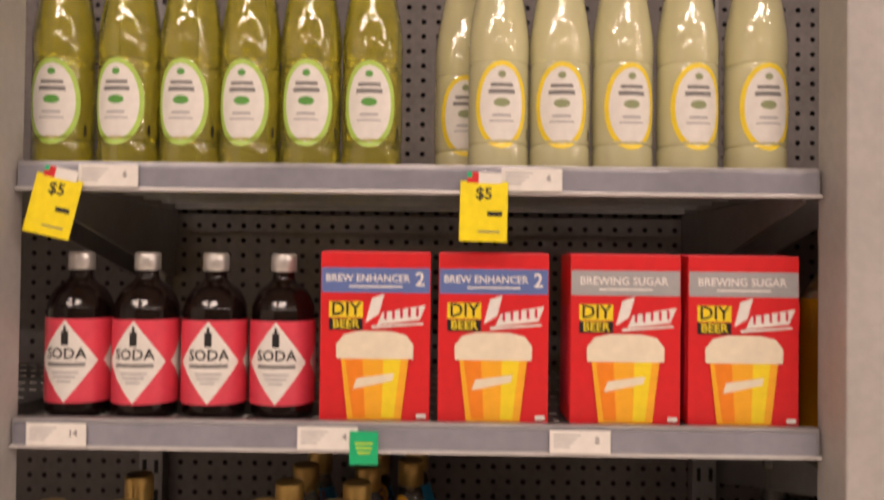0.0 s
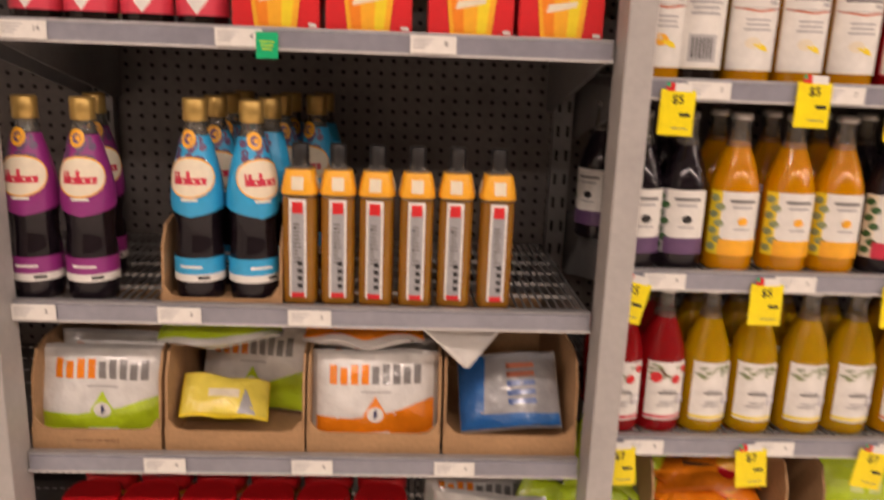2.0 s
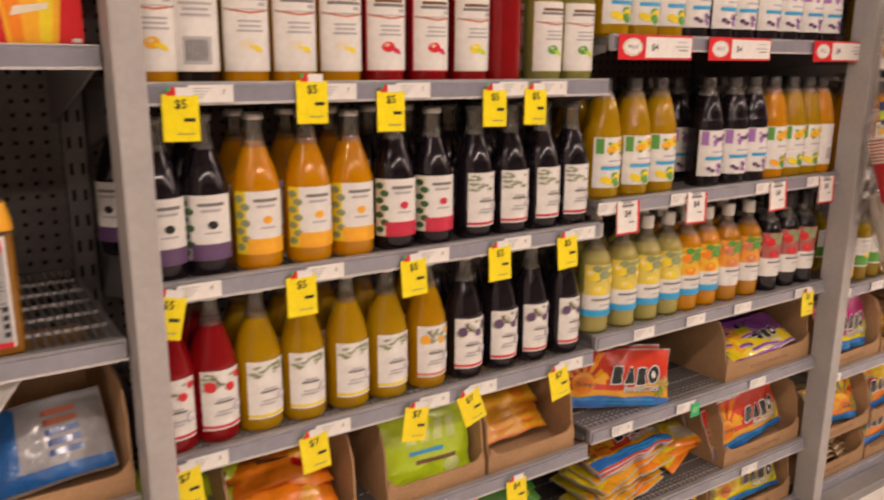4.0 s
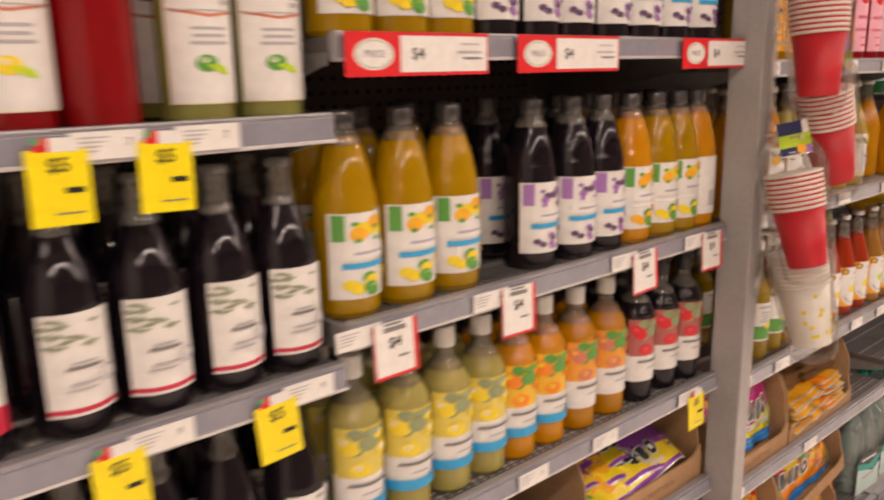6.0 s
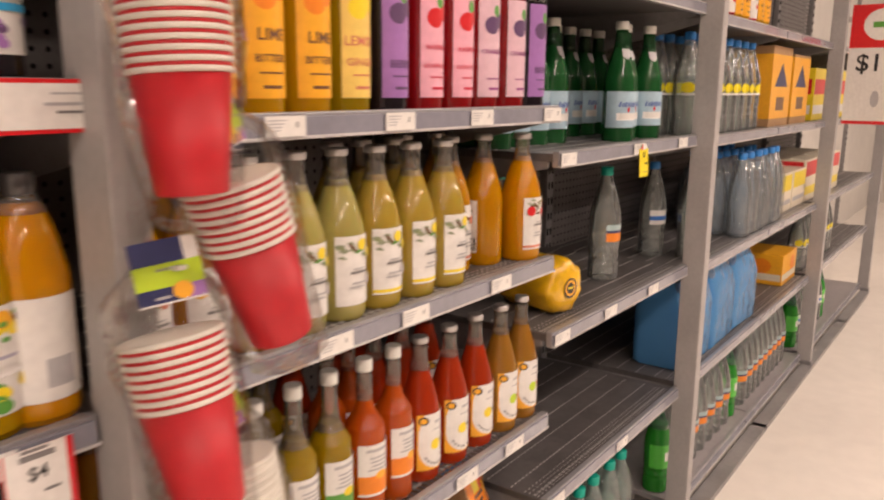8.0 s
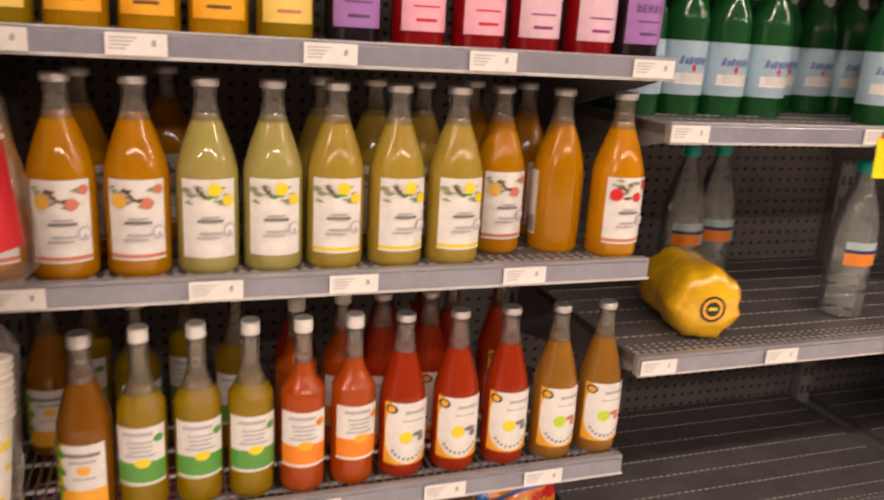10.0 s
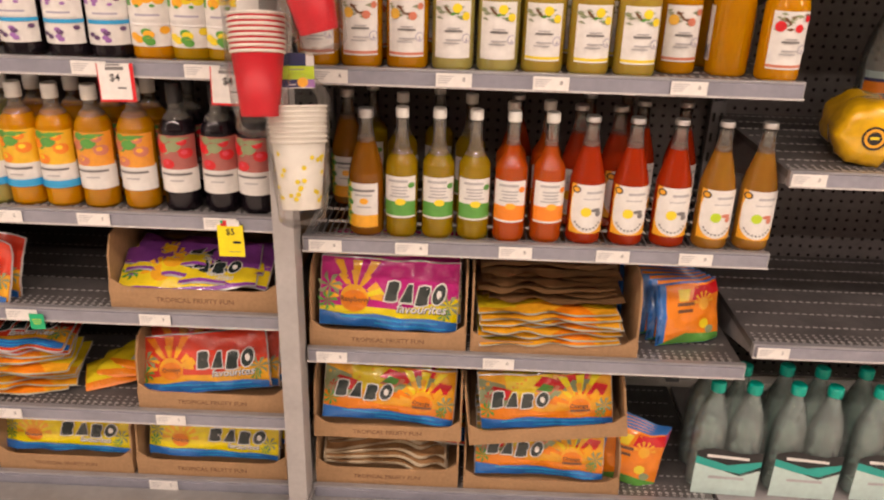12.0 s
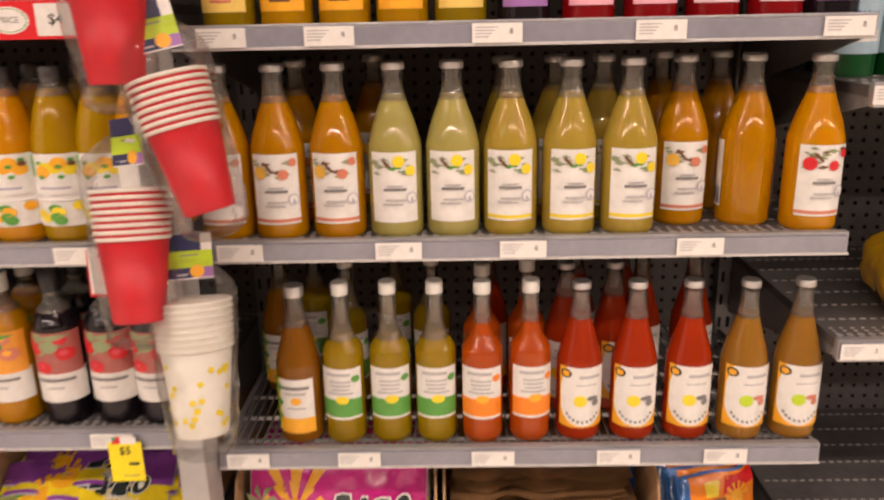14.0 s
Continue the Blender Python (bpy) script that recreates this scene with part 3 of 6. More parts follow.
ART += [R(-0.004, 0.084, 0.004, 0.100, BLACK), R(-0.0015, 0.100, 0.0015, 0.106, BLACK), T("SODA", 0, 0.074, 0.017, BLACK), R(-0.022, 0.060, 0.022, 0.064, INKGREY), R(-0.015, 0.052, 0.015, 0.054, PALEGREY), R(-0.012, 0.047, 0.012, 0.049, PALEGREY), R(-0.008, 0.042, 0.008, 0.044, PALEGREY)]
bottle("soda_syrup", [(0.032, 0.0), (0.037, 0.006), (0.0375, 0.02), (0.0375, 0.116), (0.036, 0.130), (0.028, 0.147), (0.0155, 0.158), (0.0125, 0.165), (0.0125, 0.174)], 0.140, J_COLA, CAP_SILVER, 0.0150, (0.170, 0.191), ART, "dark brown soda syrup bottle with a red diamond label", glass=clear("brown_glass", (0.10, 0.05, 0.04), body=0.1))
# blackcurrant cordial


def currant_art(main, name):
    a = [P([(-0.085, 0.150), (0, 0.132), (0.085, 0.150), (0.05, 0.255), (-0.05, 0.255)], main)]
    rnd = random.Random(5)
    a += [O(rnd.uniform(-0.022, 0.020), rnd.uniform(0.215, 0.250), 0.006, 0.006, PLUM, 9) for _ in range(14)]
    a += [O(-0.004, 0.250, 0.011, 0.014, AMBER, 12), O(-0.004, 0.250, 0.006, 0.008, PLUM, 10), O(0, 0.193, 0.038, 0.031, AMBER, 22), O(0, 0.193, 0.036, 0.0285, CREAM, 22), R(-0.023, 0.183, 0.024, 0.193, CRIMSON), R(-0.024, 0.183, -0.014, 0.201, CRIMSON), R(-0.004, 0.183, 0.001, 0.203, CRIMSON), R(-0.010, 0.186, -0.007, 0.190, CREAM), R(0.005, 0.186, 0.008, 0.190, CREAM), R(0.015, 0.186, 0.018, 0.190, CREAM), R(-0.012, 0.158, 0.012, 0.162, WHITE),
          R(-0.075, 0.030, 0.075, 0.068, main), R(-0.075, 0.030, 0.075, 0.042, WHITE), R(-0.02, 0.052, 0.015, 0.056, WHITE), R(0.008, 0.034, 0.026, 0.039, BLACK)]
    return a


CURRANT = [(0.034, 0.0), (0.0385, 0.006), (0.0385, 0.075), (0.036, 0.10), (0.0365, 0.125), (0.040, 0.150), (0.038, 0.18), (0.030, 0.22), (0.020, 0.255), (0.0155, 0.27), (0.0155, 0.28)]
bottle("blackcurrant_cordial", CURRANT, 0.262, J_DARK, CAP_GOLD, 0.0185, (0.276, 0.31), currant_art(PURPLE, "purple"), "blackcurrant cordial bottle with purple sleeve and gold cap")
bottle("light_blackcurrant_cordial", CURRANT, 0.262, J_DARK, CAP_GOLD, 0.0185, (0.276, 0.31), currant_art(SKY, "blue"), "blackcurrant cordial bottle with sky-blue sleeve and gold cap")
# ginger syrup: squared bottle with orange shoulder
GART = [R(-0.0125, 0.014, 0.0125, 0.170, WHITE), R(-0.0095, 0.022, 0.0095, 0.158, SILVERINK), R(-0.008, 0.148, 0.008, 0.166, RED), R(-0.0095, 0.014, 0.0095, 0.022, RED)]
rndg = random.Random(2)
GART += [R(-0.006, 0.07 + 0.006 * i, -0.006 + rndg.uniform(0.006, 0.012), 0.073 + 0.006 * i, INKGREY) for i in range(11)] + [R(0.0, 0.03 + i * 0.012, 0.007, 0.037 + i * 0.012, BLACK) for i in range(4)]


def ginger_shoulder(t):
    prof = [(0.0285, 0.176), (0.029, 0.180), (0.0225, 0.212), (0.0215, 0.214)]
    part("shoulder_band", lathe(prof, 28, 0.55), AMBER, t, "orange shrink band")
    for a in range(4):
        me = artwork([R(-0.009, 0.184, 0.009, 0.204, CREAM)], on_round([(r + 0.0008, z) for r, z in prof], 0.55), 0.005)
        o = part("band_print", me, None, t)
        o.rotation_euler = (0, 0, a * math.pi / 2)


bottle("ginger_syrup", [(0.0255, 0.0), (0.0275, 0.004), (0.028, 0.02), (0.028, 0.172), (0.027, 0.180), (0.021, 0.212), (0.013, 0.220), (0.0125, 0.224)], 0.178, J_TAN, CAP_BLACK, 0.0135, (0.216, 0.253), GART, "square tan ginger syrup bottle with orange shoulder and black cap", square=0.55, extra=ginger_shoulder, step=0.006)
# tall syrups with white labels
SYR = [(0.033, 0.0), (0.037, 0.005), (0.0375, 0.02), (0.0375, 0.175), (0.034, 0.196), (0.020, 0.220), (0.0145, 0.235), (0.0135, 0.262), (0.0145, 0.268)]


WIDEN[id(SYR)] = 1.32


def syrup_art(fruit, leaf, back=False, edge=None):
    a = [R(-0.034, 0.020, 0.034, 0.148, edge or CREAM), R(-0.032, 0.022, 0.032, 0.146, WHITE)]
    if back:
        return a + [R(-0.016, 0.03, 0.016, 0.07, PALEGREY), *[R(-0.012 + 0.004 * i, 0.035, -0.0105 + 0.004 * i, 0.065, BLACK) for i in range(6)], *lines(0, 0.13, 0.04, 5, 0.008, PALEGREY)]
    return a + [R(-0.022, 0.124, 0.022, 0.129, INKGREY), R(-0.020, 0.131, 0.018, 0.136, BROWN), P([(-0.03, 0.110), (0, 0.104), (0.03, 0.110), (0.03, 0.113), (0, 0.107), (-0.03, 0.113)], TERRA), *lines(0, 0.092, 0.04, 3, 0.007, PALEGREY, 4), O(-0.004, 0.060, 0.0085, 0.0085, fruit, 14), O(-0.006, 0.063, 0.0035, 0.003, CREAM, 9), P([(-0.004, 0.058), (0.006, 0.050), (0.014, 0.048), (0.011, 0.056), (0.004, 0.060)], leaf), R(-0.030, 0.110, 0.030, 0.1112, PALEGREY), R(0.010, 0.116, 0.020, 0.121, PALEGREY)]


for kind, drink, a, lab in (
    ("ginger_syrup_tall", J_AMBER, syrup_art(AMBER, LEMON), "tall amber syrup bottle with a white label"),
    ("vanilla_syrup", J_COLA, syrup_art(AMBER, LEMON, True), "tall brown syrup bottle turned to its white back label"),
    ("lemon_ginger_syrup", J_AMBER, syrup_art(CREAM, LEMON), "tall amber ginger syrup bottle with a white label"),
    ("pomegranate_syrup", J_RED, syrup_art(RED, CRIMSON, edge=PINKRED), "tall red pomegranate syrup bottle with a white label"),
    ("citrus_red_syrup", J_RED, syrup_art(LEMON, LIME, edge=CREAM), "tall red syrup bottle with a yellow citrus label"),
    ("bare_red_syrup", J_RED, [R(-0.085, 0.022, -0.062, 0.146, WHITE), R(0.062, 0.022, 0.085, 0.146, WHITE)], "tall red syrup bottle turned so that no label shows"),
    ("lime_syrup", J_PALE, syrup_art(GREEN, LIME), "tall pale green lime syrup bottle with a white label"),
):
    bottle(kind, SYR, 0.205, drink, CAP_GOLD, 0.0155, (0.260, 0.288), a, lab)
# long-necked fruit syrups
JUG = [(0.036, 0.0), (0.0395, 0.005), (0.0402, 0.02), (0.0402, 0.118), (0.038, 0.140), (0.030, 0.168), (0.0195, 0.196), (0.0148, 0.214), (0.0148, 0.238), (0.0165, 0.241), (0.0165, 0.248)]


WIDEN[id(JUG)] = 1.18


def fruit_label(band, dot, leaf=None, side=None, w=0.030, top=0.128, h0=0.026):
    a = [R(-w, h0, w, top, WHITE)]
    if side:
        a = [R(-w - 0.014, h0, w, top, side), R(-w + 0.004, h0, w, top, WHITE)] + [O(-w - 0.006 + 0.008 * (i % 2), h0 + 0.012 + 0.013 * i, 0.007, 0.006, leaf or GREEN, 9) for i in range(7)]
    if band:
        a.append(R(-w + (0.004 if side else 0), h0, w, h0 + 0.026, band))
    a += [R(-0.016, top - 0.017, 0.018, top - 0.012, INKGREY), R(-0.012, top - 0.026, 0.014, top - 0.022, PALEGREY), *lines(0.002, h0 + 0.042, 0.03, 1, 0.006, PALEGREY, 7)]
    if dot:
        a.append(O(0.002, h0 + 0.056, 0.0065, 0.0065, dot, 12))
    return a


def vine_label(line, leaf=DARKGREEN, berry=None, w=0.030, top=0.126, h0=0.024, seed=4):
    rnd = random.Random(seed)
    a = [R(-w, h0, w, top, WHITE), R(-w, h0 + 0.003, w, h0 + 0.008, line)]
    for i in range(16):
        x, y = rnd.uniform(-w * 0.85, w * 0.75), top - rnd.uniform(0.004, 0.034)
        s = rnd.uniform(0.004, 0.008)
        a.append(P([(x - s, y), (x, y + s * 0.45), (x + s, y + rnd.uniform(-0.003, 0.003)), (x, y - s * 0.4)], rnd.choice([leaf, SAGE, SAGE, OLIVE])))
    if berry:
        spots = ((0.006, 0.013, 0.0085), (0.020, 0.027, 0.0075)) if berry is LEMON else ((-0.017, 0.026, 0.0095), (0.010, 0.029, 0.0075), (0.022, 0.012, 0.006))
        for q, (x, drop, r) in enumerate(spots):
            a.append(O(x, top - drop, r * 0.85, r, ink("golden_fruit", (0.80, 0.46, 0.06)) if q == 0 and berry is TERRA else berry, 12))
        a += [P([(-0.014, top - 0.012), (-0.004, top - 0.024), (-0.002, top - 0.022), (-0.011, top - 0.010)], BROWN)]
    if w == 0.030:
        a += [O(0.021, h0 + 0.036, 0.0072, 0.0085, LILAC_GREY, 14), O(0.021, h0 + 0.036, 0.0058, 0.007, WHITE, 14)]
    a += [R(-0.012, h0 + 0.047, 0.014, h0 + 0.0505, INKGREY), R(-0.008, h0 + 0.053, 0.010, h0 + 0.055, PALEGREY), R(-0.010, h0 + 0.032, 0.013, h0 + 0.0345, PALEGREY), R(-0.013, h0 + 0.026, 0.010, h0 + 0.0285, PALEGREY)]
    return a


for kind, drink, a, lab in (
    ("blackcurrant_syrup", J_DARK, fruit_label(PLUM, BLACK, DARKGREEN, PALEGREY), "dark blackcurrant syrup bottle with a purple-banded white label"),
    ("orange_syrup", J_ORANGE, fruit_label(AMBER, AMBER, OLIVE, LEMON), "bright orange syrup bottle with an orange-banded white label"),
    ("boysenberry_syrup", J_DARK, fruit_label(CRIMSON, CRIMSON, DARKGREEN, CREAM), "dark berry syrup bottle with a crimson-banded white label"),
    ("elderberry_syrup", J_DARK, vine_label(CRIMSON, SAGE), "dark berry syrup bottle with a leafy white label"),
    ("raspberry_syrup", J_RED, vine_label(CRIMSON, OLIVE, RED), "red raspberry syrup bottle with a white label"),
    ("elderflower_syrup", J_YELLOW, vine_label(LEMON, OLIVE, seed=9), "yellow elderflower syrup bottle with a leafy white label"),
    ("peach_syrup", J_GOLD, vine_label(TERRA, OLIVE, AMBER, seed=2), "golden peach syrup bottle with an orange fruit label"),
    ("blackberry_syrup", J_DARK, vine_label(RED, DARKGREEN, PLUM, seed=12), "dark berry syrup bottle with a red-lined white label"),
    ("spiced_apple_syrup", J_AMBER, vine_label(TERRA, BROWN, TERRA, seed=5), "amber apple syrup bottle with a fruit garland label"),
    ("lemon_barley_syrup", J_LEMON, vine_label(WHITE, GREEN, LEMON, seed=6), "pale cloudy lemon syrup bottle with a lemon label"),
    ("lemon_honey_syrup", J_LEMONADE, vine_label(LEMON, GREEN, LEMON, seed=6), "cloudy yellow lemon syrup bottle with a yellow-lined label"),
    ("apple_orange_syrup", J_ORANGE, vine_label(TERRA, BROWN, RED, seed=8), "bright orange syrup bottle with an apple label"),
    ("plain_back_syrup", J_AMBER, [R(-0.075, 0.026, -0.042, 0.126, WHITE), *[R(-0.072 + 0.005 * i, 0.03, -0.0695 + 0.005 * i, 0.055, BLACK) for i in range(6)], R(0.04, 0.026, 0.05, 0.126, WHITE)], "amber syrup bottle turned away, white label edge showing"),
):
    bottle(kind, JUG, 0.205, drink, CAP_SILVER if kind not in ("blackcurrant_syrup", "elderberry_syrup") else clear("smoked_cap", (0.5, 0.48, 0.45), body=0.3), 0.0172, (0.238, 0.249), a, lab)
# supermarket cordials with dark caps
CORD = [(0.037, 0.0), (0.041, 0.005), (0.0415, 0.02), (0.0415, 0.135), (0.0385, 0.160), (0.031, 0.192), (0.0225, 0.216), (0.0165, 0.226), (0.016, 0.232)]


WIDEN[id(CORD)] = 1.22


def cordial_art(fruit, band, leaf=GREEN, w=0.040, small=1.0):
    rnd = random.Random(11)
    a = [R(-w, 0.026, w, 0.132, WHITE), R(-w + 0.004, 0.098, -w + 0.018, 0.130, leaf)]
    a += [O(rnd.uniform(-0.012, 0.026), rnd.uniform(0.098, 0.124), 0.0095 * small, 0.009 * small, fruit if i < 4 else AMBER if small == 1.0 else LILAC, 12) for i in range(6)] + [O(rnd.uniform(-0.016, 0.026), rnd.uniform(0.098, 0.124), 0.004, 0.003, leaf, 7) for i in range(5)] + [O(0.026, 0.118, 0.005, 0.004, BROWN, 8)]
    a += [R(-0.024, 0.074, 0.030, 0.092, WHITE), R(-0.014, 0.081, 0.022, 0.0845, LILAC_GREY), R(-0.026, 0.064, w, 0.071, band)]
    a += [O(rnd.uniform(-0.020, 0.028), rnd.uniform(0.034, 0.056), 0.008 * small, 0.007 * small, fruit if i % 3 else leaf, 11) for i in range(8)]
    return a


for kind, drink, a, lab in (
    ("lemon_cordial", J_YELLOW, cordial_art(LEMON, SKY), "golden lemon cordial bottle with a dark cap"),
    ("blackcurrant_squash", J_DARK, cordial_art(PLUM, SKY, LILAC, small=0.62), "dark blackcurrant cordial bottle with a white label"),
    ("orange_barley_cordial", J_ORANGE, cordial_art(AMBER, WHITE, GREEN), "bright orange barley cordial bottle with a white label"),
    ("lemon_barley_cordial", J_YELLOW, cordial_art(LEMON, WHITE, GREEN), "golden lemon barley cordial bottle with a white label"),
    ("orange_cordial_back", J_ORANGE, [R(-0.05, 0.026, 0.026, 0.132, WHITE), R(-0.01, 0.04, 0.014, 0.07, PALEGREY)], "orange cordial bottle turned to its plain back label"),
):
    bottle(kind, CORD, 0.222, drink, CAP_SMOKE, 0.0168, (0.229, 0.252), a, lab)
# straight syrup bottles with broad labels
BROAD = [(0.032, 0.0), (0.036, 0.005), (0.0368, 0.02), (0.0368, 0.150), (0.034, 0.172), (0.024, 0.190), (0.0145, 0.202), (0.0135, 0.222)]


WIDEN[id(BROAD)] = 1.22


def broad_art(top, fruit, band, leaf=GREEN, w=0.042, glint=AMBER):
    rnd = random.Random(3)
    a = [R(-w, 0.042, w, 0.094, WHITE), R(-w * 0.92, 0.090, w * 0.92, 0.158, top)]
    for i in range(12):
        x, y, r = rnd.uniform(-w * 0.7, w * 0.7), rnd.uniform(0.100, 0.150), rnd.uniform(0.006, 0.012)
        a.append(O(x, y, r, r * 0.9, fruit if i % 3 else leaf, 11))
        if i % 3:
            a.append(O(x - r * 0.2, y + r * 0.25, r * 0.45, r * 0.4, glint, 9))
    a += [P([(-0.02, 0.150), (0.006, 0.146), (0.026, 0.153), (0.004, 0.156)], leaf), *lines(0, 0.078, 0.070, 1, 0.009, INKGREY, 3, 0.5), *lines(0, 0.066, 0.030, 1, 0.006, PALEGREY, 4)]
    if band:
        a.append(R(-w, 0.042, w, 0.057, band))
    return a


for kind, drink, a, cap, lab in (
    ("cloudy_lemon_syrup", J_LEMON, broad_art(ink("pale_lemon_print", (0.72, 0.58, 0.10)), LEMON, SKY, OLIVE, glint=CREAM), CAP_WHITE, "cloudy pale lemon syrup bottle with a yellow and white label"),
    ("tropical_syrup", J_ORANGE, broad_art(ink("tropic_print", (0.82, 0.48, 0.02)), ORANGE, SKY, glint=LEMON), CAP_WHITE, "bright orange tropical syrup bottle with a fruit label"),
    ("orange_mango_syrup", J_AMBER, broad_art(ink("mango_print", (0.80, 0.33, 0.03)), TERRA, None), CAP_WHITE, "orange mango syrup bottle with a fruit label"),
    ("berry_syrup", J_DARK, broad_art(ink("berry_print", (0.42, 0.12, 0.10)), RED, None, OLIVE, glint=PINKRED), CAP_BLACK, "dark berry syrup bottle with a red fruit label"),
):
    bottle(kind, BROAD, 0.195, drink, cap, 0.0155, (0.216, 0.256) if cap is CAP_BLACK else (0.216, 0.246), a, lab)
# slim and tapered soda syrups
SLIM = [(0.029, 0.0), (0.032, 0.005), (0.0328, 0.02), (0.0328, 0.138), (0.030, 0.158), (0.019, 0.176), (0.0135, 0.196), (0.0125, 0.225), (0.0125, 0.240)]


WIDEN[id(SLIM)] = 1.32


def slim_art(low, dot):
    return [R(-0.027, 0.044, 0.027, 0.130, WHITE), R(-0.027, 0.048, 0.027, 0.078, low), P([(-0.027, 0.078), (-0.010, 0.074), (0.010, 0.080), (0.027, 0.077), (0.027, 0.070), (-0.027, 0.070)], low), O(0.002, 0.078, 0.008, 0.007, dot, 13), R(-0.017, 0.118, 0.013, 0.123, PALEGREY), O(0.019, 0.112, 0.006, 0.006, low, 9), *lines(0, 0.107, 0.032, 4, 0.0065, PALEGREY, 9)]


bottle("lime_mint_syrup", SLIM, 0.182, J_GREENGOLD, CAP_WHITE, 0.0132, (0.242, 0.262), slim_art(GREEN, LEMON), "slim green-gold syrup bottle with a green and white label")
bottle("orange_bitter_syrup", SLIM, 0.205, J_CORAL, CAP_WHITE, 0.0132, (0.242, 0.262), slim_art(ORANGE, AMBER), "slim coral syrup bottle with an orange and white label")
TAPER = [(0.032, 0.0), (0.0355, 0.005), (0.0362, 0.02), (0.0362, 0.116), (0.034, 0.138), (0.0255, 0.170), (0.0175, 0.198), (0.0135, 0.222), (0.0135, 0.240)]


WIDEN[id(TAPER)] = 1.30


def soda_art(fruit, leaf):
    n = 14
    arc = [(0.029 * math.cos(a) + 0.001, 0.062 + 0.036 * math.sin(a)) for a in [math.pi + math.pi * i / n for i in range(n + 1)]]
    a = [R(-0.030, 0.024, 0.030, 0.126, AMBER), P(arc + [(0.030, 0.126), (-0.020, 0.126), (-0.028, 0.095)], WHITE), O(-0.021, 0.115, 0.0075, 0.0075, BLACK, 13), O(-0.021, 0.115, 0.005, 0.005, AMBER, 10), R(-0.005, 0.108, 0.022, 0.113, PALEGREY), R(-0.008, 0.096, 0.018, 0.098, PALEGREY), O(-0.003, 0.070, 0.008, 0.010, fruit, 12), O(0.012, 0.074, 0.008, 0.004, leaf, 9), O(0.016, 0.066, 0.005, 0.006, leaf, 8)]
    for i in range(9):
        an = math.pi * (1.18 + 0.64 * i / 8)
        x, y = 0.0215 * math.cos(an), 0.062 + 0.028 * math.sin(an)
        a.append(R(x - 0.0014, y - 0.002, x + 0.0014, y + 0.002, INKGREY))
    return a


bottle("rhubarb_syrup", TAPER, 0.204, J_RHUB, CAP_SILVER, 0.0148, (0.245, 0.256), soda_art(LEMON, INKGREY), "tapered rhubarb-red syrup bottle with a rounded white label")
bottle("ginger_soda_syrup", TAPER, 0.204, J_TAN, CAP_SILVER, 0.0148, (0.245, 0.256), soda_art(LIME, TERRA), "tapered tan syrup bottle with a rounded white label")
bottle("orange_soda_syrup", TAPER, 0.200, J_BROWN, CAP_SILVER, 0.0155, (0.238, 0.256), fruit_label(AMBER, AMBER, GREEN, LEMON, w=0.024, top=0.112, h0=0.020), "tapered amber orange syrup bottle with an orange-banded label")
# top-shelf bitters with tall coloured labels


def bitters_art(col, fruit, top, low, word):
    return [R(-0.034, 0.022, 0.034, 0.190, col), O(-0.008, 0.142, 0.016, 0.015, fruit, 14), O(0.012, 0.150, 0.013, 0.012, fruit, 12), O(0.002, 0.166, 0.008, 0.010, GREEN, 9), T(top, 0, 0.098, 0.020, word), T(low, 0, 0.070, 0.0155, word), R(-0.014, 0.034, 0.014, 0.038, word), R(-0.018, 0.052, 0.018, 0.054, word)]


BITT = [(0.033, 0.0), (0.0365, 0.005), (0.037, 0.02), (0.037, 0.195), (0.033, 0.215), (0.020, 0.236), (0.014, 0.25), (0.014, 0.275)]
for kind, drink, a, lab in (
    ("lime_bitters", J_GOLD, bitters_art(AMBER, ORANGE, "LIME", "BITTERS", BROWN), "tall golden bitters bottle with an orange label"),
    ("lemon_ginger_cordial", J_GREENGOLD, bitters_art(ink("pale_lemon", (0.85, 0.60, 0.14)), LEMON, "LEMON", "GINGER", TERRA), "tall golden ginger bottle with a yellow label"),
    ("raspberry_elderflower", J_RED, bitters_art(PINK, RED, "RASPBERRY", "ELDERFLOWER", CRIMSON), "tall red cordial bottle with a pink label"),
    ("cranberry_cordial", J_RED, bitters_art(ink("pale_pink", (0.74, 0.50, 0.58)), PLUM, "CRANBERRY", "", PURPLE), "tall dark red cordial bottle with a pale pink label"),
    ("dark_cherry_cordial", J_DARK, bitters_art(LILAC, PLUM, "", "BERRY", PLUM), "tall dark cordial bottle with a purple label"),
):
    for i, s in enumerate(a):
        if s[0] == "text":
            tx, cx, cy, size, lean = s[1]
            a[i] = ("text", (tx, cx, cy, min(size, 0.056 / max(len(tx), 1) / 0.62), lean), s[2])
    bottle(kind, BITT, 0.20, drink, CAP_BLACK, 0.0155, (0.27, 0.29), a, lab)
# green mineral water
bottle("mineral_water", [(0.036, 0.0), (0.040, 0.006), (0.0405, 0.14), (0.037, 0.170), (0.026, 0.205), (0.0175, 0.235), (0.0155, 0.27)], 0.235, J_OLIVEGLASS, CAP_WHITE, 0.0165, (0.27, 0.29),
       [R(-0.058, 0.034, 0.058, 0.122, ink("pale_blue", (0.42, 0.58, 0.68))), R(-0.03, 0.052, 0.03, 0.070, WHITE), *blob_word(0, 0.090, 0.05, 0.013, STEELBLUE, None, 7, 2), P([(0.0, 0.086), (0.004, 0.078), (0.0, 0.070), (-0.004, 0.078)], RED), P([(-0.011, 0.206), (0, 0.198), (0.011, 0.206), (0.012, 0.224), (-0.012, 0.224)], PALEGREY)], "green glass mineral water bottle with a pale blue label", glass=clear("green_glass_clear", (0.08, 0.40, 0.14), body=0.1))
